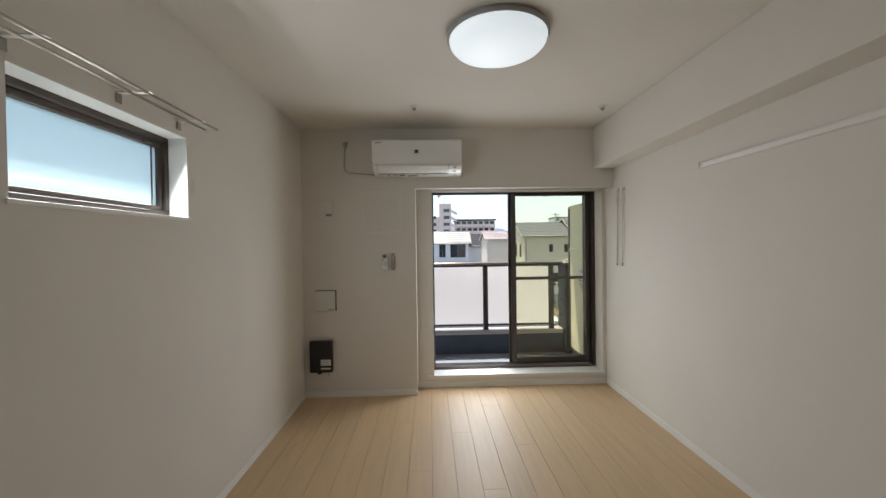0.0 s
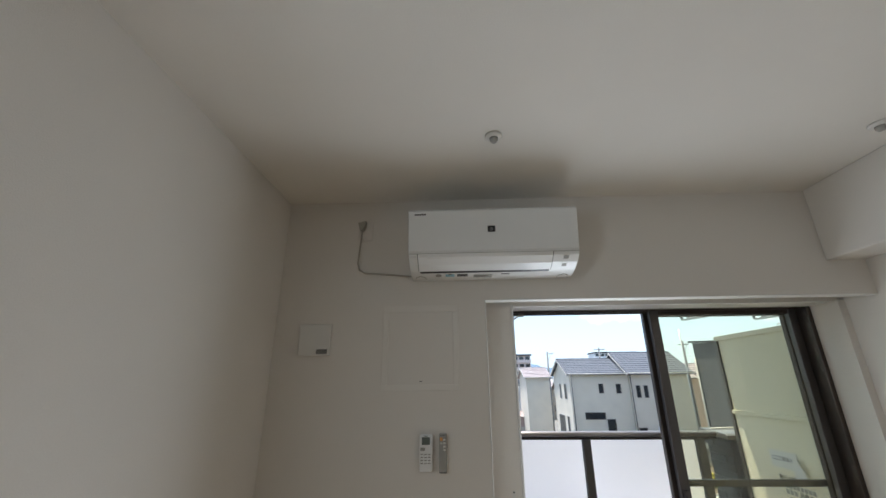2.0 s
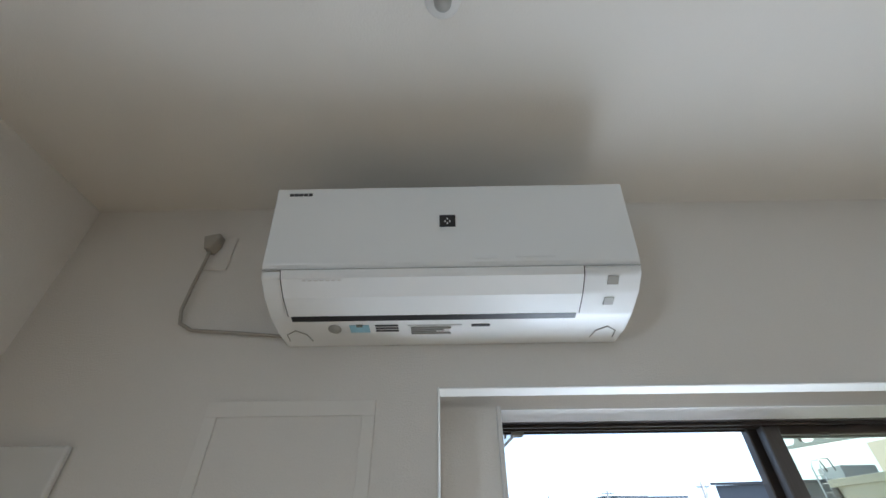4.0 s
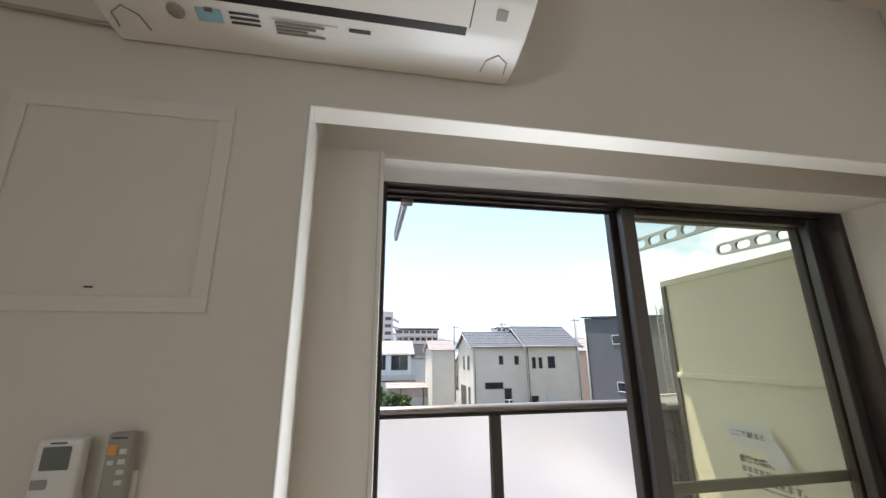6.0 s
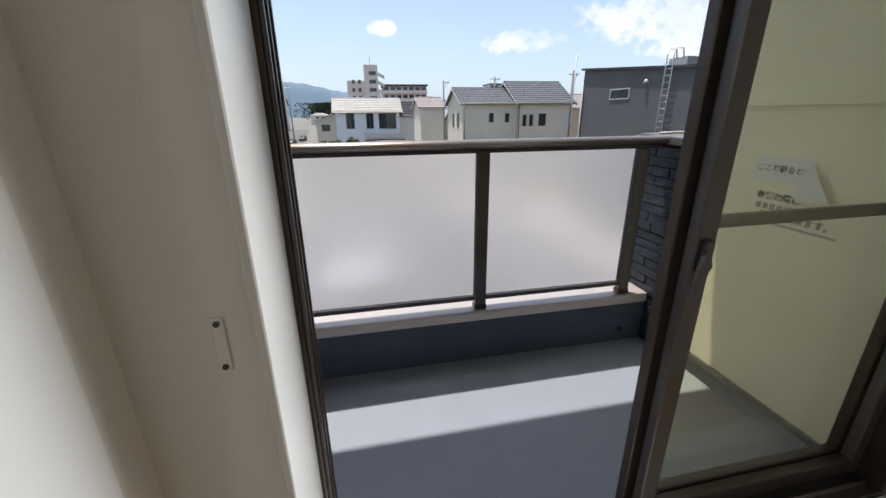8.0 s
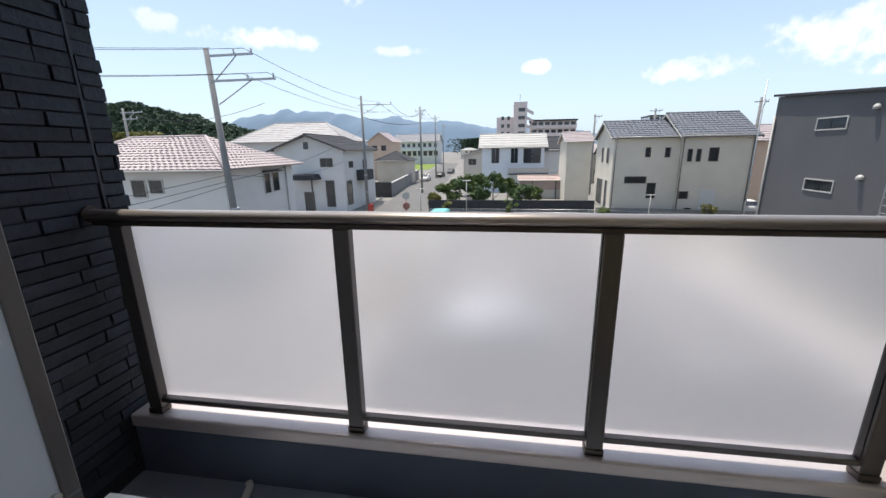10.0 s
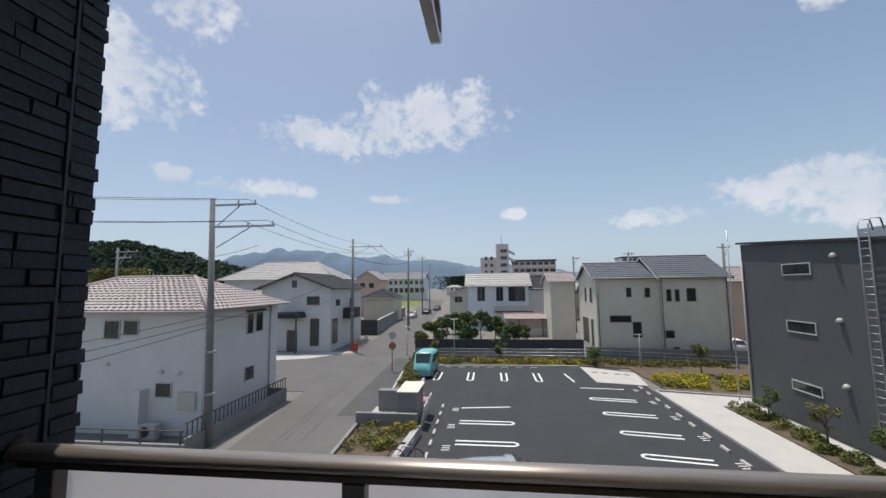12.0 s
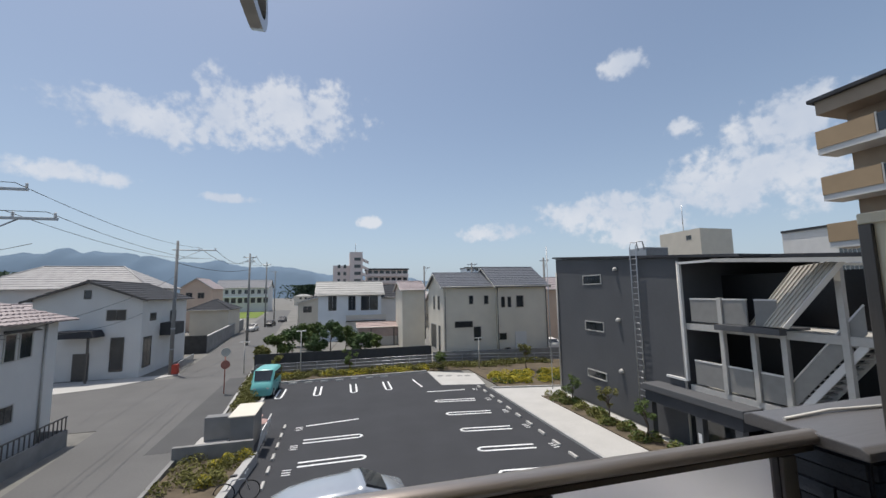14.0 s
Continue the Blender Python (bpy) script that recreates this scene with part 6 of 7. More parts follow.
# ---- taller buildings far off ----
def slab_block(name, x0, x1, y0, y1, z1, wall, label, floors, bays, band):
    b = thing(name, ((x0 + x1) / 2, y0, G), label, "apartment block")
    part("wall", bx(x0, x1, y0, y1, G, z1), wall, b)
    part("roof_edge", bx(x0 - 0.3, x1 + 0.3, y0 - 1.2, y1, z1 + 0.01, z1 + 0.5), "slate", b)
    fh = (z1 - G) / floors
    for f in range(floors):
        z = G + f * fh
        part("balcony", bx(x0, x1, y0 - 1.2, y0 - 0.01, z + 0.1, z + 1.2), band, b)
        for i in range(bays):
            w = (x1 - x0) / bays
            if f > floors - 4:
                part("window", bx(x0 + w * (i + 0.15), x0 + w * (i + 0.85), y0 - 0.05, y0 - 0.005, z + 1.25, z + fh - 0.35), "pane_dark", b)
    return b


slab_block("white_block", 10.5, 26.7, 158.0, 168.0, 10.8, "pinkwhite", "pinkish apartment block with long balconies", 6, 7, "pinkwhite")
tw = thing("stair_tower", (6, 158, G), "pinkish white block with a stair tower and antenna", "apartment block")
part("wing", bx(-2.3, 3.9, 158, 166, G, 12.5), "pinkwhite", tw)
part("tower", bx(3.9, 8.7, 156, 166, G, 17.6), "pinkwhite", tw)
for i in range(6):
    z = 0.5 + i * 2.75
    part("opening", bx(5.6, 8.0, 155.9, 155.99, z, z + 1.2), "pane_dark", tw)
    part("landing", prism([(8.7, z), (11.0, z - 1.2), (11.0, z - 0.2), (8.7, z + 1.0)], "y", 155.8, 157.5), "pinkwhite", tw)
    if i < 5:
        part("opening", bx(-0.6, 0.4, 157.9, 157.99, z, z + 1.3), "pane_dark", tw)
        part("opening", bx(1.6, 2.6, 157.9, 157.99, z, z + 1.3), "pane_dark", tw)
part("antenna", tube([(6.2, 160, 17.6), (6.2, 160, 21.5)], 0.10, 6), "galv", tw)
bb = thing("beige_block", (80, 76, G), "plain beige block behind the dark roof", "apartment block")
part("wall", bx(76, 85, 70, 81.0, G, 14.6), "beige", bb)
window(bb, "W", 72.2, 73.6, 12.3, 13.4, 76, True)
window(bb, "W", 72.0, 75.5, 7.0, 8.8, 76, True)
part("antenna", tube([(78, 76, 14.6), (78, 76, 21)], 0.09, 6), "galv", bb)


def tan_block():
    b = thing("tan_apartment_block", (40, 10, G), "tall tan apartment block with glass balconies", "apartment block")
    X0, Y0t, Y1t = 33.1, -16.0, 20.7
    part("wall", bx(X0, 50, Y0t, Y1t, G, 13.1), "tan", b)
    part("roof_slab", bx(X0 - 1.7, 50.4, Y0t, Y1t + 0.7, 13.11, 14.0), "tan", b)
    part("roof_lip", bx(X0 - 2.0, 50.8, Y0t, Y1t + 1.0, 14.01, 14.25), "slate", b)
    for f in range(8):
        z = 10.80 - f * 3.15
        if z < G:
            break
        part("balcony_slab", bx(X0 - 1.8, X0 - 0.01, Y0t, Y1t + 0.8, z - 0.45, z - 0.05), "white", b)
        part("balcony_end", bx(X0 - 1.8, X0 - 0.01, Y1t + 0.2, Y1t + 0.8, z - 0.049, z + 1.15), "ochre", b)
        part("balcony_front", bx(X0 - 1.85, X0 - 1.7, Y1t - 2.2, Y1t + 0.8, z - 0.049, z + 1.15), "ochre", b, "ochre balcony panel")
        for k in range(6):
            y = Y1t - 2.3 - k * 1.9
            part("balcony_glass", bx(X0 - 1.8, X0 - 1.75, y - 1.8, y, z, z + 1.1), "pane_dark", b, "dark balcony glass")
            part("balcony_post", bx(X0 - 1.84, X0 - 1.72, y, y + 0.08, z - 0.04, z + 1.2), "frame_light", b)
        for k in range(3):
            y = Y1t - 3.2 - k * 5.0
            part("window", bx(X0 - 0.04, X0 - 0.005, y - 3.2, y, z, z + 2.1), "pane_dark", b)


tan_block()
slab_block("grey_far_block", 97.0, 103.5, 58.0, 68.0, 13.5, "white", "white block with long balconies far off", 5, 5, "white")
slab_block("dark_far_block", 62, 80, 190, 200, 13.5, "bluewhite", "grey-blue apartment block far off", 7, 8, "bluewhite")
tr = house("terrace_row", -51.5, -30.5, 192.0, 204.0, 5.2, 8.6, "gx", "white", "greytile", "long pale terrace row beyond the lawn", 0.6, 5)
for i in range(8):
    window(tr, "S", -50.6 + i * 2.6, -49.2 + i * 2.6, 2.4, 4.2, 192.0, False)
    window(tr, "S", -50.6 + i * 2.6, -48.8 + i * 2.6, -1.6, 0.6, 192.0, False, 0)
part("porch_band", bx(-51.3, -30.7, 190.9, 191.99, 0.9, 1.5), "bluewhite", tr)

# roofs of the town
rt = random.Random(77)
walls_ = ("white", "cream", "beige", "bluewhite", "peach")
tiles_ = ("slate", "greytile", "rooftile", "paleroof")
town = []
for ring, (yy, n) in enumerate(((84, 7), (98, 8), (114, 8), (134, 9), (152, 9), (176, 11), (205, 12), (240, 12))):
    for i in range(n):
        x = -75 + ring * -9 + i * (130 + ring * 14) / n + rt.uniform(-3, 3)
        y = yy + rt.uniform(-4, 4)
        if (y > 78 and -0.36 * y < x < -0.089 * y + 2) or LX(y) - 7 < x < RX(y) + 7 or (-20 < x < -10 and 80 < y < 100) or (-36 < x < -10 and 114 < y < 132) or (-6 < x < 30 and 150 < y < 172):
            continue
        town.append((x, y))
for x, y in town:
    w, d = rt.uniform(7, 11), rt.uniform(6, 9)
    ze = G + rt.choice((3.2, 5.4, 5.8, 5.6))
    h = house("town_house", x - w / 2, x + w / 2, y, y + d, ze, ze + rt.uniform(1.2, 1.9), rt.choice(("gx", "hip", "gy")), rt.choice(walls_), rt.choice(tiles_), "small town house with a pitched roof far off", 0.4, 4)
    tagged(h, group="town houses")
    for k in range(2):
        window(h, "S", x - w / 2 + 1 + k * w * 0.45, x - w / 2 + 2.6 + k * w * 0.45, ze - 2.0, ze - 0.8, y, False)
for x, y, w in ((-48, 40, 11), (-40, 34.5, 9), (-44, 52, 10), (-58, 58, 12), (-54, 74, 11), (-68, 68, 12), (-35, 77, 9), (-62, 90, 13), (-33, 50.5, 7), (34, 62, 9), (46, 70, 10), (33, 78, 9), (14, 84, 8), (22, 76, 8), (58, 58, 11)):
    ze = G + (5.6 if x > -30 else 4.9)
    h = house("near_town_house", x - w / 2, x + w / 2, y, y + 7.5, ze, ze + 1.7, "hip" if x < -50 else "gx", "white" if x < 0 else "beige", "greytile" if x < -40 else "rooftile", "two-storey town house with a tiled roof", 0.5, 8)
    tagged(h, group="town houses")
    window(h, "S", x - 2, x - 0.4, ze - 1.9, ze - 0.8, y, False)


for i in range(26):
    y = 212 + (i % 4) * 24 + rt.uniform(-5, 5)
    x = -96 + i * 6.6 + rt.uniform(-2, 2)
    if LX(y) - 5 < x < RX(y) + 5 or -6 < x < 30:
        continue
    w = rt.uniform(8, 12)
    ze = G + rt.choice((5.4, 6.0, 6.4))
    h = house("town_house", x - w / 2, x + w / 2, y, y + 8, ze, ze + rt.uniform(1.3, 2.0), rt.choice(("gx", "hip")), rt.choice(walls_), rt.choice(tiles_), "small town house with a pitched roof far off", 0.4, 3)
    tagged(h, group="town houses")
    window(h, "S", x - 2.4, x - 0.8, ze - 2.0, ze - 0.8, y, False)
    window(h, "S", x + 0.8, x + 2.4, ze - 2.0, ze - 0.8, y, False)


# ---- poles and wires ----
def utility_pole(x, y, top, arms, label, lean=0.0):
    p = thing("utility_pole", (x, y, G), label, "utility pole", "utility poles")
    part("shaft", tube([(x, y, G), (x + lean, y, top)], 0.19, 12, r2=0.115), "pole", p)
    for z, a, b in arms:
        arm = part("cross_arm", bx(x + a, x + b, y - 0.13, y - 0.05, z - 0.05, z + 0.05, 0.01, 1), "galv", p)
        part("brace", tube([(x + b * 0.6, y - 0.09, z - 0.04), (x + 0.05, y - 0.09, z - 1.0)], 0.025, 6), "galv", p)
        for t in (0.97, 0.55):
            xx = x + b * t
            part("insulator", lathe([(0.01, z + 0.05), (0.035, z + 0.06), (0.05, z + 0.12), (0.03, z + 0.16), (0.05, z + 0.2), (0.01, z + 0.24)], (xx, y - 0.09), 10), "white", arm)
    for z in (G + 2.2, G + 4.1):
        part("band", lathe([(0.15, z), (0.20, z), (0.20, z + 0.12), (0.15, z + 0.12)], (x, y), 14), "galv", p)
    return p


utility_pole(-12.6, 20.6, 5.88, ((5.55, -0.1, 2.0), (4.50, -0.25, 2.95)), "tall grey concrete utility pole with two cross arms", -0.3)
utility_pole(-14.9, 46.0, 7.0, ((6.1, -0.4, 3.4),), "grey utility pole with a wide cross arm")
utility_pole(-12.6, 66.0, 7.8, ((7.2, -0.9, 0.9), (6.6, -0.7, 0.7)), "grey utility pole by the street")
utility_pole(-16.0, 100.0, 9.2, ((8.6, -0.8, 0.8),), "far grey utility pole")
utility_pole(-18.6, 130.0, 9.0, ((8.5, -0.8, 0.8),), "far grey utility pole")
utility_pole(-42.5, 44.0, 6.4, ((5.9, -0.3, 2.6), (5.2, -0.2, 1.8)), "grey utility pole behind the roofs")
utility_pole(24.2, 46.0, 5.6, ((5.2, -0.6, 0.6),), "slim utility pole beside the cream house")
utility_pole(20.5, 62.0, 6.2, ((5.9, -0.8, 0.8),), "slim utility pole behind the cream house")
utility_pole(13.2, 64.0, 5.8, ((5.5, -0.2, 0.9),), "slim utility pole behind the cream house")


def wire(a, b, sag, r=0.012):
    a, b = Vector(a), Vector(b)
    pts = [a.lerp(b, i / 14) - Vector((0, 0, sag * 4 * (i / 14) * (1 - i / 14))) for i in range(15)]
    return solid("cable", tube(pts, r, 5), "wire", "thin black overhead cable", "cable", "", "overhead cables")


for x, z in ((-11.0, 5.78), (-10.0, 4.75), (-11.2, 4.75)):
    wire((x, 20.5, z), (x - 1.9, 46.0, z + 0.55 if z < 5 else 6.35), 0.5)
    wire((x, 20.5, z), (x - 22, 12.0, z + 0.5), 0.5)
wire((-12.7, 20.6, 5.9), (-40, 13, 6.9), 0.4)
for dx in (3.2, 2.0):
    wire((-14.9 + dx, 45.9, 6.3), (-12.6 + dx * 0.25, 66.0, 7.4), 1.3, 0.02)
wire((-14.9, 45.9, 4.9), (-12.6, 66.0, 5.4), 0.5, 0.03)
for dx in (-0.8, 0.0, 0.8):
    wire((-12.6 + dx, 66.0, 7.4), (-16.0 + dx, 100.0, 8.8), 0.9, 0.018)
    wire((-16.0 + dx, 100.0, 8.8), (-18.6 + dx, 130.0, 8.8), 0.8, 0.018)
for z, zz in ((0.3, -1.6), (0.0, -2.2), (-0.2, -3.0)):
    wire((-12.8, 20.6, z), (-22.0, 12.5, zz), 0.15, 0.014)
wire((-12.8, 20.6, 0.3), (-17.2, 45.4, 0.2), 0.6, 0.014)
wire((-12.8, 20.6, 0.0), (-14.9, 46.0, 3.6), 0.6, 0.016)
wire((-42.5, 44.0, 5.95), (-20, 36, 5.4), 1.2, 0.02)


# ---- street things ----
def mirror_pole():
    p = thing("road_mirror", (-7.9, 36.2, G), "orange road mirror pole with two round signs", "road mirror")
    part("pole", tube([(-7.9, 36.2, G), (-7.9, 36.2, G + 3.3)], 0.04, 8), "signpink", p)
    for z, mt in ((3.0, "frame_light"), (2.1, "signpink")):
        bm = tube([(-7.85, 36.1, G + z), (-7.83, 36.04, G + z)], 0.31, 22)
        part("disc", bm, mt, p)


mirror_pole()


def lamp_post(x, y, h):
    p = thing("lot_lamp", (x, y, G), "slim pale lot lamp with two heads", "lot lamp", "lot lamps")
    part("post", tube([(x, y, G), (x, y, G + h)], 0.05, 10, r2=0.04), "frame_light", p)
    for s in (-1, 1):
        part("head", bx(x + s * 0.05, x + s * 0.42, y - 0.06, y + 0.06, G + h - 0.12, G + h - 0.02, 0.02, 1), "galv", p)


lamp_post(-3.1, 41.6, 3.9)
lamp_post(12.8, 38.4, 2.9)
lamp_post(-8.2, 43.8, 2.9)


def utility_sheds():
    s = thing("bin_shed", (-4.3, 25.4, G), "grey bin shed with a cream lid", "bin shed")
    part("body", bx(-4.62, -3.62, 24.3, 26.4, G, G + 1.5, 0.02, 1), "cabinet", s)
    part("lid", bx(-4.70, -3.54, 24.2, 26.5, G + 1.505, G + 1.56, 0.01, 1), "cream", s, "flat cream lid")
    c = thing("meter_box", (-5.4, 26.0, G), "grey service cabinet beside the street", "cabinet")
    part("body", bx(-6.0, -4.80, 25.4, 25.9, G, G + 1.30, 0.02, 1), "cabinet", c)
    part("plinth", bx(-6.3, -4.9, 23.9, 26.1, G - 0.02, G + 0.2), "concrete", c)
    for i, y in enumerate((23.2, 24.6)):
        n = thing("notice_board", (-3.1, y, G), "white leaning notice board facing the lot", "notice board", "notice boards")
        part("sheet", prism([(-3.25, G + 0.25), (-3.20, G + 0.25), (-3.02, G + 1.15), (-3.07, G + 1.15)], "y", y, y + 1.1), "white", n)
        part("stand", tube([(-3.25, y + 0.5, G), (-3.24, y + 0.5, G + 0.3)], 0.03, 6), "galv", n)
    p = thing("street_planter", (-4.8, 21, G), "grey block planter beside the street", "planter")
    part("front_wall", bx(-6.35, -3.3, 22.6, 22.8, G, G + 0.95), "block", p)
    part("street_wall", prism([(-6.35, 22.6), (-6.2, 22.6), (-6.0, 18.0), (-6.15, 18.0)], "z", G, G + 0.5), "block", p)
    part("soil", bx(-6.1, -3.4, 18.0, 22.59, G, G + 0.36), "soil", p)
    part("kerb", prism([(-3.4, 22.6), (-3.1, 22.6), (-3.5, 18.0), (-3.8, 18.0)], "z", G, G + 0.45), "kerb", p)
    bk = thing("bicycle", (-3.6, 19.6, G), "dark bicycle parked beside the planter", "bicycle")
    for x in (-3.55, -2.75):
        ring = [(x + 0.33 * math.cos(a), 19.3 + 0.10 * (x + 3.5), G + 0.34 + 0.33 * math.sin(a)) for a in [i * math.pi / 12 for i in range(25)]]
        part("wheel", tube(ring, 0.022, 6), "rubber", bk)
    part("frame", tube([(-3.55, 19.3, G + 0.34), (-3.3, 19.32, G + 0.75), (-2.9, 19.36, G + 0.75), (-2.75, 19.375, G + 0.34)], 0.02, 6), "galv", bk)
    part("handlebar", tube([(-2.86, 19.1, G + 0.98), (-2.90, 19.36, G + 0.96), (-2.86, 19.62, G + 0.98)], 0.014, 6), "galv", bk)
    part("saddle", bx(-3.38, -3.16, 19.26, 19.38, G + 0.86, G + 0.92, 0.02, 2), "black", bk)


utility_sheds()


def guard_rail():
    g = thing("guard_rail", (-13.4, 17.37, G), "white pipe guard rail beside the street", "guard rail")
    for z in (0.9, 0.62, 0.34):
        part("rail", tube([(-16.4, 17.42, G + z), (-12.36, 17.36, G + z)], 0.035, 8), "white", g)
    for x in (-16.35, -14.9, -13.6, -12.36):
        part("post", tube([(x, 17.39, G), (x, 17.39, G + 0.93)], 0.045, 8), "white", g)
    for x, y, h in ((-11.25, 18.05, 0.75), (-11.25, 17.45, 0.62)):
        p = thing("street_post", (x, y, G), "slim red roadside marker post" if h > 0.7 else "slim grey roadside marker post", "marker post", "marker posts")
        part("shaft", tube([(x, y, G), (x, y, G + h)], 0.04, 8), "red" if h > 0.7 else "pole", p)
        part("cap", tube([(x, y, G + h), (x, y, G + h + 0.03)], 0.045, 8), "frame_light", p)


guard_rail()


# ---- vehicles: built along +x, then placed ----
def vehicle(name, label, length, width, side, glass_band, paint, m, top=0.80):
    """side: (x, z, half-width) stations of the body's upper line from tail to nose."""
    v = thing(name, (0, 0, 0), label, "car")
    bm = bmesh.new()
    rings = []
    for x, z, hw in side:
        low = 0.22
        belt = min(z, 0.85)
        ring = [(x, -hw * 0.94, low), (x, -hw, 0.45), (x, -hw * 0.99, belt * 0.98), (x, -hw * (top if z > 1.0 else 0.93), z - 0.06), (x, -hw * 0.62, z), (x, 0, z + 0.025),
                (x, hw * 0.62, z), (x, hw * (top if z > 1.0 else 0.93), z - 0.06), (x, hw * 0.99, belt * 0.98), (x, hw, 0.45), (x, hw * 0.94, low)]
        rings.append([bm.verts.new(p) for p in ring])
    for a, b in zip(rings, rings[1:]):
        for k in range(len(a) - 1):
            f = bm.faces.new((a[k], b[k], b[k + 1], a[k + 1]))
            f.smooth = True
        bm.faces.new((a[-1], b[-1], b[0], a[0]))
    bm.faces.new(rings[0])
    bm.faces.new(list(reversed(rings[-1])))
    bmesh.ops.recalc_face_normals(bm, faces=bm.faces)
    part("body", bm, paint, v)
    for nm, pts, hw in glass_band:
        g = bmesh.new()
        if nm == "side_window":
            for s in (-1, 1):
                p = prism([(q[0], q[1]) for q in pts], "y", s * hw, s * (hw + 0.012))
                part(nm, p, "pane_dark", v)
        else:
            (xa, za), (xb, zb) = pts
            n = Vector((-(zb - za), 0, xb - xa)).normalized() * 0.045
            if n.z < 0:
                n = -n
            q = [Vector((xa, -hw, za)), Vector((xa, hw, za)), Vector((xb, hw * 0.86, zb)), Vector((xb, -hw * 0.86, zb))]
            lo = [g.verts.new(p - n) for p in q]
            hi = [g.verts.new(p + n) for p in q]
            g.faces.new(hi)
            g.faces.new(list(reversed(lo)))
            for i in range(4):
                j = (i + 1) % 4
                g.faces.new((lo[i], lo[j], hi[j], hi[i]))
            bmesh.ops.recalc_face_normals(g, faces=g.faces)
            part(nm, g, "pane_dark", v)
    for x in (length * 0.19, length * 0.81):
        for s in (-1, 1):
            w = part("wheel", tube([(x, s * (width / 2 - 0.18), 0.29), (x, s * (width / 2 + 0.005), 0.29)], 0.29, 20), "rubber", v)
            part("rim", tube([(x, s * (width / 2 + 0.006), 0.29), (x, s * (width / 2 + 0.012), 0.29)], 0.18, 16), "galv", w)
    for s in (-1, 1):
        part("headlight", bx(length - 0.16, length - 0.02, s * (width / 2 - 0.30) - 0.1, s * (width / 2 - 0.30) + 0.1, 0.60, 0.74, 0.03, 2), "frame_light", v)
        part("mirror", bx(length * 0.66, length * 0.66 + 0.12, s * (width / 2 + 0.02), s * (width / 2 + 0.17), 0.92, 1.06, 0.03, 2), paint, v)
    v.matrix_world = m
    return v


vehicle("silver_car", "silver estate car parked in a bay", 4.3, 1.68,
        [(0.0, 0.80, 0.72), (0.10, 1.05, 0.78), (0.45, 1.30, 0.80), (0.9, 1.46, 0.82), (1.6, 1.56, 0.83), (2.7, 1.60, 0.83), (2.74, 1.66, 0.83), (2.95, 1.65, 0.83), (3.62, 1.36, 0.83), (3.68, 1.34, 0.83), (4.25, 1.16, 0.80), (4.32, 0.9, 0.78), (4.34, 0.5, 0.74)],
        [("windscreen", ((2.98, 1.645), (3.60, 1.375)), 0.60), ("rear_window", ((0.12, 1.08), (0.44, 1.30)), 0.58), ("side_window", ((0.6, 0.98), (0.75, 1.32), (2.45, 1.36), (2.95, 1.0)), 0.79)],
        "silver", pose(-2.0, 15.9, G + 0.006, 0, 0, 6), 0.93)
vehicle("teal_van", "small teal van parked beside the shrubs", 3.3, 1.45,
        [(0.0, 1.55, 0.68), (0.06, 1.80, 0.70), (0.5, 1.86, 0.71), (2.2, 1.86, 0.71), (2.5, 1.82, 0.71), (2.95, 1.15, 0.71), (3.0, 1.08, 0.71), (3.2, 0.92, 0.69), (3.3, 0.6, 0.65)],
        [("windscreen", ((2.53, 1.78), (2.94, 1.16)), 0.60), ("side_window", ((0.2, 1.08), (0.25, 1.62), (2.3, 1.66), (2.7, 1.08)), 0.70)],
        "teal", pose(-4.78, 36.9, G + 0.006, 0, 0, -93), 0.94)
for x, y, rz, pc in ((24.6, 45.0, 80, "white"), (-15.0, 104, -95, "black"), (-16.5, 92, -95, "white"), (-14.2, 118, -95, "greywall")):
    vehicle("street_car", "car parked along the street" if y > 80 else "white car parked beside the cream house", 4.0, 1.6,
            [(0.0, 0.75, 0.70), (0.12, 1.0, 0.76), (0.6, 1.38, 0.78), (2.3, 1.42, 0.79), (3.0, 0.98, 0.79), (3.7, 0.84, 0.76), (4.0, 0.55, 0.64)],
            [("windscreen", ((2.34, 1.40), (2.98, 1.01)), 0.62), ("rear_window", ((0.16, 1.04), (0.58, 1.38)), 0.55), ("side_window", ((0.7, 0.98), (0.85, 1.28), (2.25, 1.3), (2.75, 1.0)), 0.75)],
            pc, pose(x, y, G, 0, 0, rz))


# ---- hills ----
def ridge(name, pts_fn, y, depth, base, mat, label, n=220):
    verts, faces = [], []
    rows = 8
    for j in range(rows + 1):
        for i in range(n + 1):
            x, h = pts_fn(i / n)
            t = j / rows
            zz = base + (h - base) * math.sin(t * math.pi / 2) * (1 + 0.06 * noise.noise(Vector((x * 0.03, j * 0.7, 3))))
            verts.append((x, y + depth * t, zz))
    for j in range(rows):
        for i in range(n):
            k = j * (n + 1) + i
            faces.append((k, k + 1, k + n + 2, k + n + 1))
    me = bpy.data.meshes.new(name)
    me.from_pydata(verts, [], faces)
    for p in me.polygons:
        p.use_smooth = True
    me.materials.append(M[mat])
    return tagged(new(name, me), label, "hills", "", "structure")


def far_hills(t):
    x = -1100 + 2200 * t
    h = 62 + 34 * math.exp(-((x + 480) / 170) ** 2) + 26 * math.exp(-((x + 640) / 120) ** 2) + 12 * math.exp(-((x + 230) / 80) ** 2)
    h += 15 * noise.noise(Vector((x * 0.012, 0, 0))) + 9 * noise.noise(Vector((x * 0.030, 4, 0))) + 3 * noise.noise(Vector((x * 0.09, 9, 0)))
    return x, h - (x > -60) * min(26, (x + 60) * 0.13)


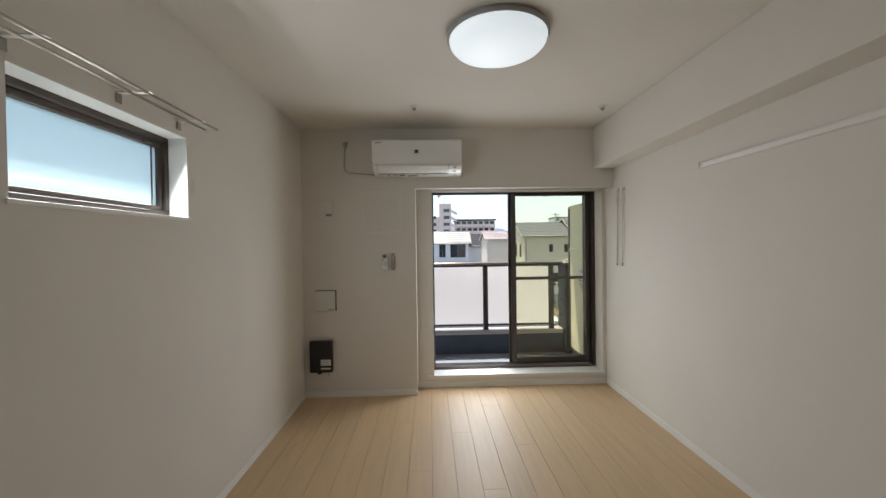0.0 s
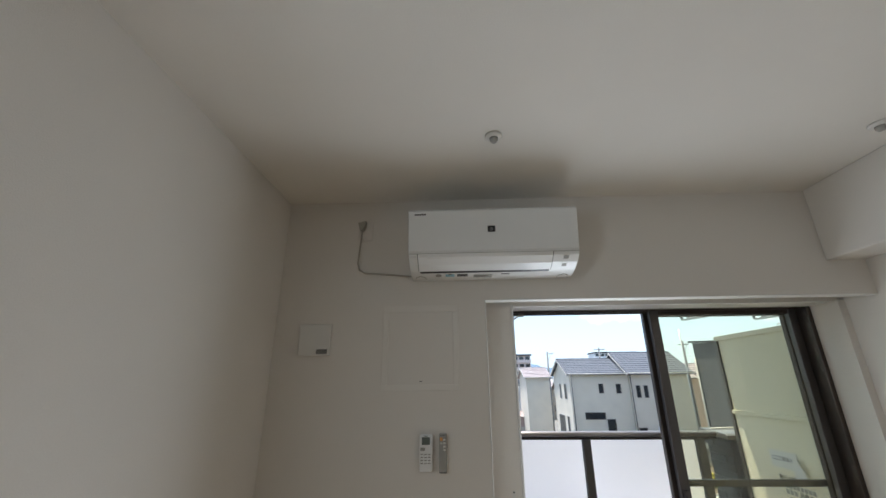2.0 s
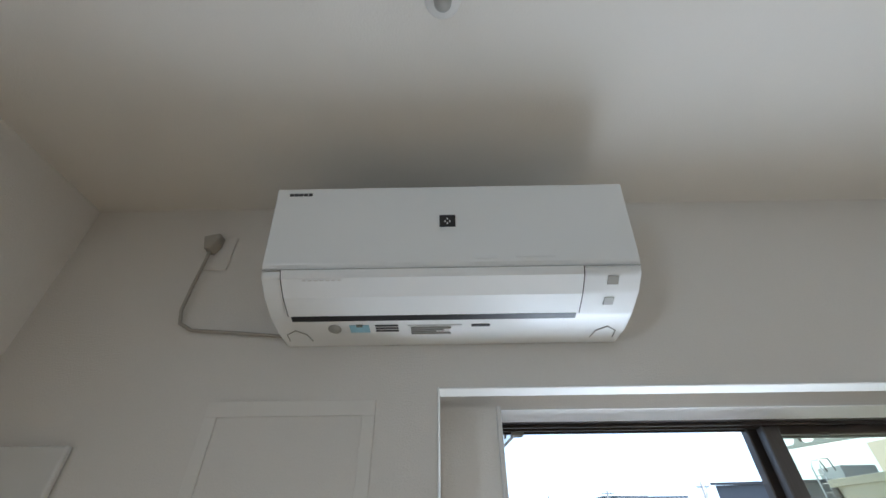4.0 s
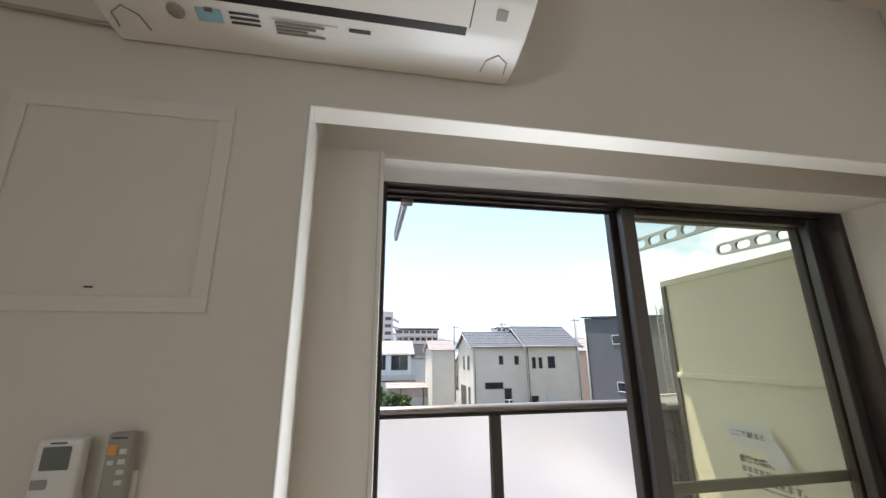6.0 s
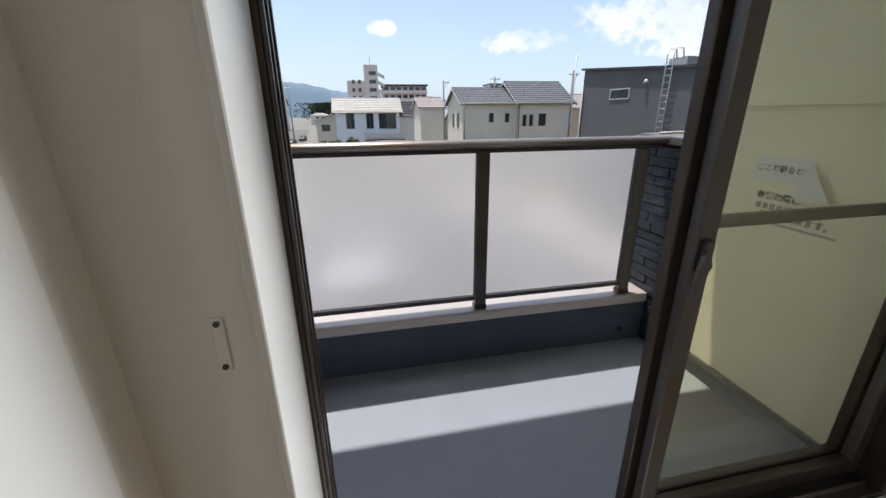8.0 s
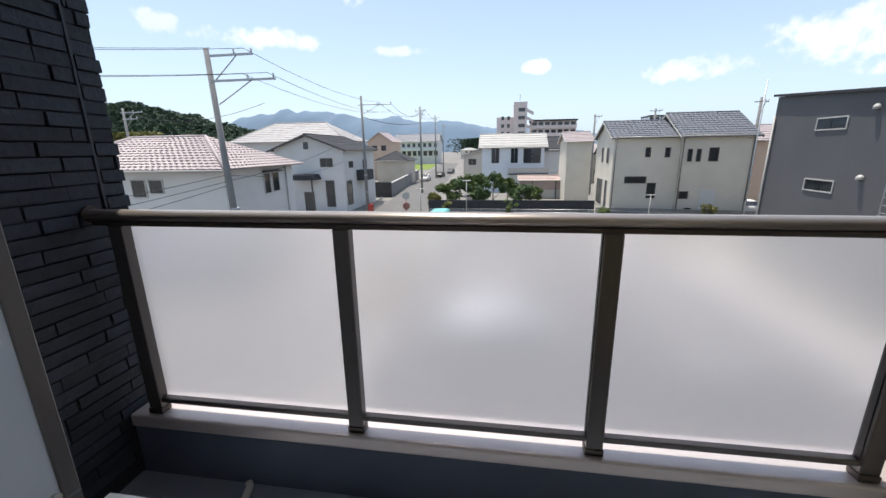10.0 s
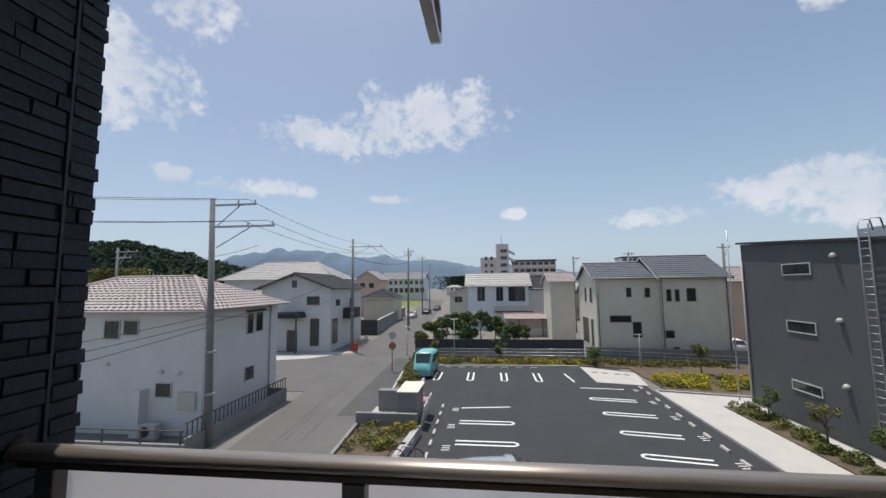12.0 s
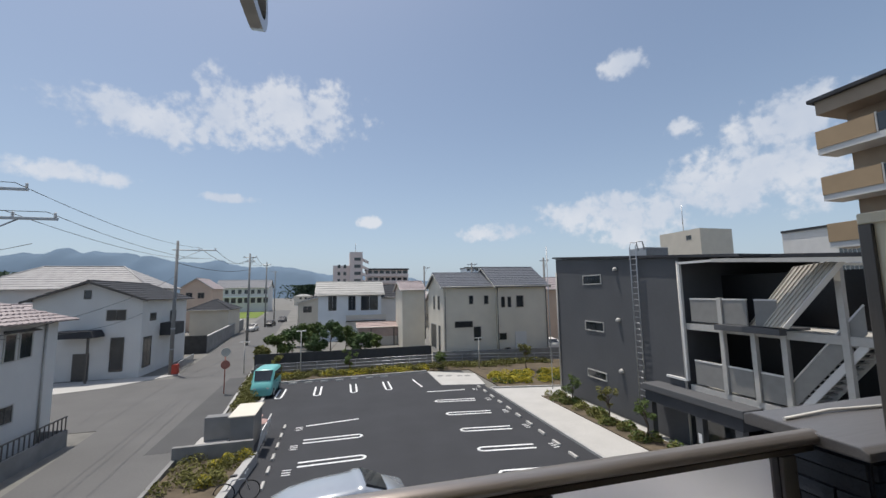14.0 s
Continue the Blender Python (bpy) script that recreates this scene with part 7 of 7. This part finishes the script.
# wooded hills, tinted blue by their material in place of real haze
ridge("backdrop_hills", far_hills, 880, 160, -30, "hills", "distant wooded hills with blue haze painted into their colour")


def wood(t):
    x = -230 + 150 * t
    return x, 24 - 20 * max(0.0, (t - 0.35)) / 0.65 * 1.15 + 1.6 * noise.noise(Vector((x * 0.12, 7, 0)))


ridge("wooded_hill", wood, 138, 45, G, "forest", "dark wooded hill beside the town", 160)
rw = random.Random(3)


def wood_leaf(r):
    t = r.random()
    x, h = wood(t)
    s = r.random()
    return (x, 137 + 45 * s, G + (h - G) * math.sin(s * math.pi / 2) + r.uniform(-0.6, 1.8))


leafy("wood_canopy", 16000, wood_leaf, 1.15, 91, "forest", "dense dark tree canopy of the hill", "woodland")
leafy("grove", 5000, lambda r: (r.gauss(0, 9) - 14, 300 + r.uniform(-4, 4), G + 11 * r.random() ** 0.7 + 3), 1.0, 92, "forest", "dark grove of trees far off", "trees")
leafy("bamboo", 2500, lambda r: (-128 + r.gauss(0, 5), 126 + r.uniform(-3, 3), G + 3 + 11 * r.random() ** 0.8), 0.8, 93, "olive", "yellow-green bamboo clump far off", "bamboo")

# ---- bricks of the balcony's side walls ----
wl = structure("brick_wall", bx(BL - 0.22, BL - 0.012, 3.46, 4.788, -0.30, 3.595), "mortar", "dark blue brick side wall", "wall")
wl.name = "brick_wall_west"
we = structure("brick_wall_east", bx(BR + 0.012, 3.4, 4.475, 4.79, -0.30, 1.10), "mortar", "low dark brick wall with a metal cap", "wall")
structure("brick_cap", soft(prism([(4.45, 1.098), (4.45, 1.125), (4.47, 1.138), (4.80, 1.150), (4.83, 1.138), (4.83, 1.098)], "x", BR - 0.03, 3.4), 0.006, 2), "capmetal", "brown-grey metal wall cap", "coping")
solid("cap_cable", tube([(1.80, 4.70, 1.152), (2.05, 4.715, 1.156), (2.4, 4.69, 1.152), (2.9, 4.66, 1.150), (3.35, 4.66, 1.150)], 0.006, 8), "offwhite", "thin pale cable lying on the wall cap", "cable")

brick_shapes = {}


def brick(parent, loc, length, height, proud, axis):
    key = (round(length, 3), round(proud, 3), axis)
    if key not in brick_shapes:
        bm = bmesh.new()
        if axis == "E":      # faces +x
            vs = box(bm, -0.014, proud, 0.0, length, 0.0, height)
            for v in vs:
                if v.co.x > 0:
                    v.co.y += 0.0022 if v.co.y < length / 2 else -0.0022
                    v.co.z += 0.0022 if v.co.z < height / 2 else -0.0022
                    v.co.x += random.uniform(-0.0022, 0.0022)
        elif axis == "W":    # faces -x
            vs = box(bm, -proud, 0.014, 0.0, length, 0.0, height)
            for v in vs:
                if v.co.x < 0:
                    v.co.y += 0.0022 if v.co.y < length / 2 else -0.0022
                    v.co.z += 0.0022 if v.co.z < height / 2 else -0.0022
                    v.co.x += random.uniform(-0.002, 0.002)
        else:                # faces -y
            vs = box(bm, 0.0, length, -proud, 0.014, 0.0, height)
            for v in vs:
                if v.co.y < 0:
                    v.co.x += 0.0022 if v.co.x < length / 2 else -0.0022
                    v.co.z += 0.0022 if v.co.z < height / 2 else -0.0022
        brick_shapes[key] = mesh_of("brick", bm, "brick")
    ob = new("brick", brick_shapes[key])
    ob.location = loc
    ob.parent = parent


rng = random.Random(5)
H_, J_ = 0.0500, 0.0040


def courses(parent, x, axis, a, b, z0, z1, joint=None):
    row = 0
    z = z0
    while z + H_ <= z1 + 0.002:
        y = a - rng.choice((0.0, 0.055, 0.11, 0.16))
        while y < b - 0.012:
            ln = rng.choice((0.13, 0.20, 0.27, 0.27))
            s, e = max(y, a), min(y + ln, b + (0.004 if row % 2 else -0.004))
            if e - s > 0.012:
                brick(parent, (x, s, z) if axis in "EW" else (s, x, z), round(e - s - J_, 3), H_, rng.choice((0.0, 0.002, 0.005, 0.008)), axis)
            y += ln
        z += H_ + J_
        row += 1


courses(wl, BL - 0.012 + 0.006, "E", 4.13, 4.680, 0.0, 3.58)
courses(wl, BL - 0.012 + 0.006, "E", 4.692, 4.792, 0.0, 3.58)
part("sealant_joint", bx(BL - 0.012, BL - 0.001, 4.681, 4.691, 0.0, 3.59), "seal", wl, "grey sealant joint")
courses(we, BR + 0.012 - 0.006, "W", 4.48, 4.79, -0.05, 1.09)
courses(we, 4.475 - 0.006, "S", BR + 0.02, 2.05, -0.05, 1.09)
wooden_floor()
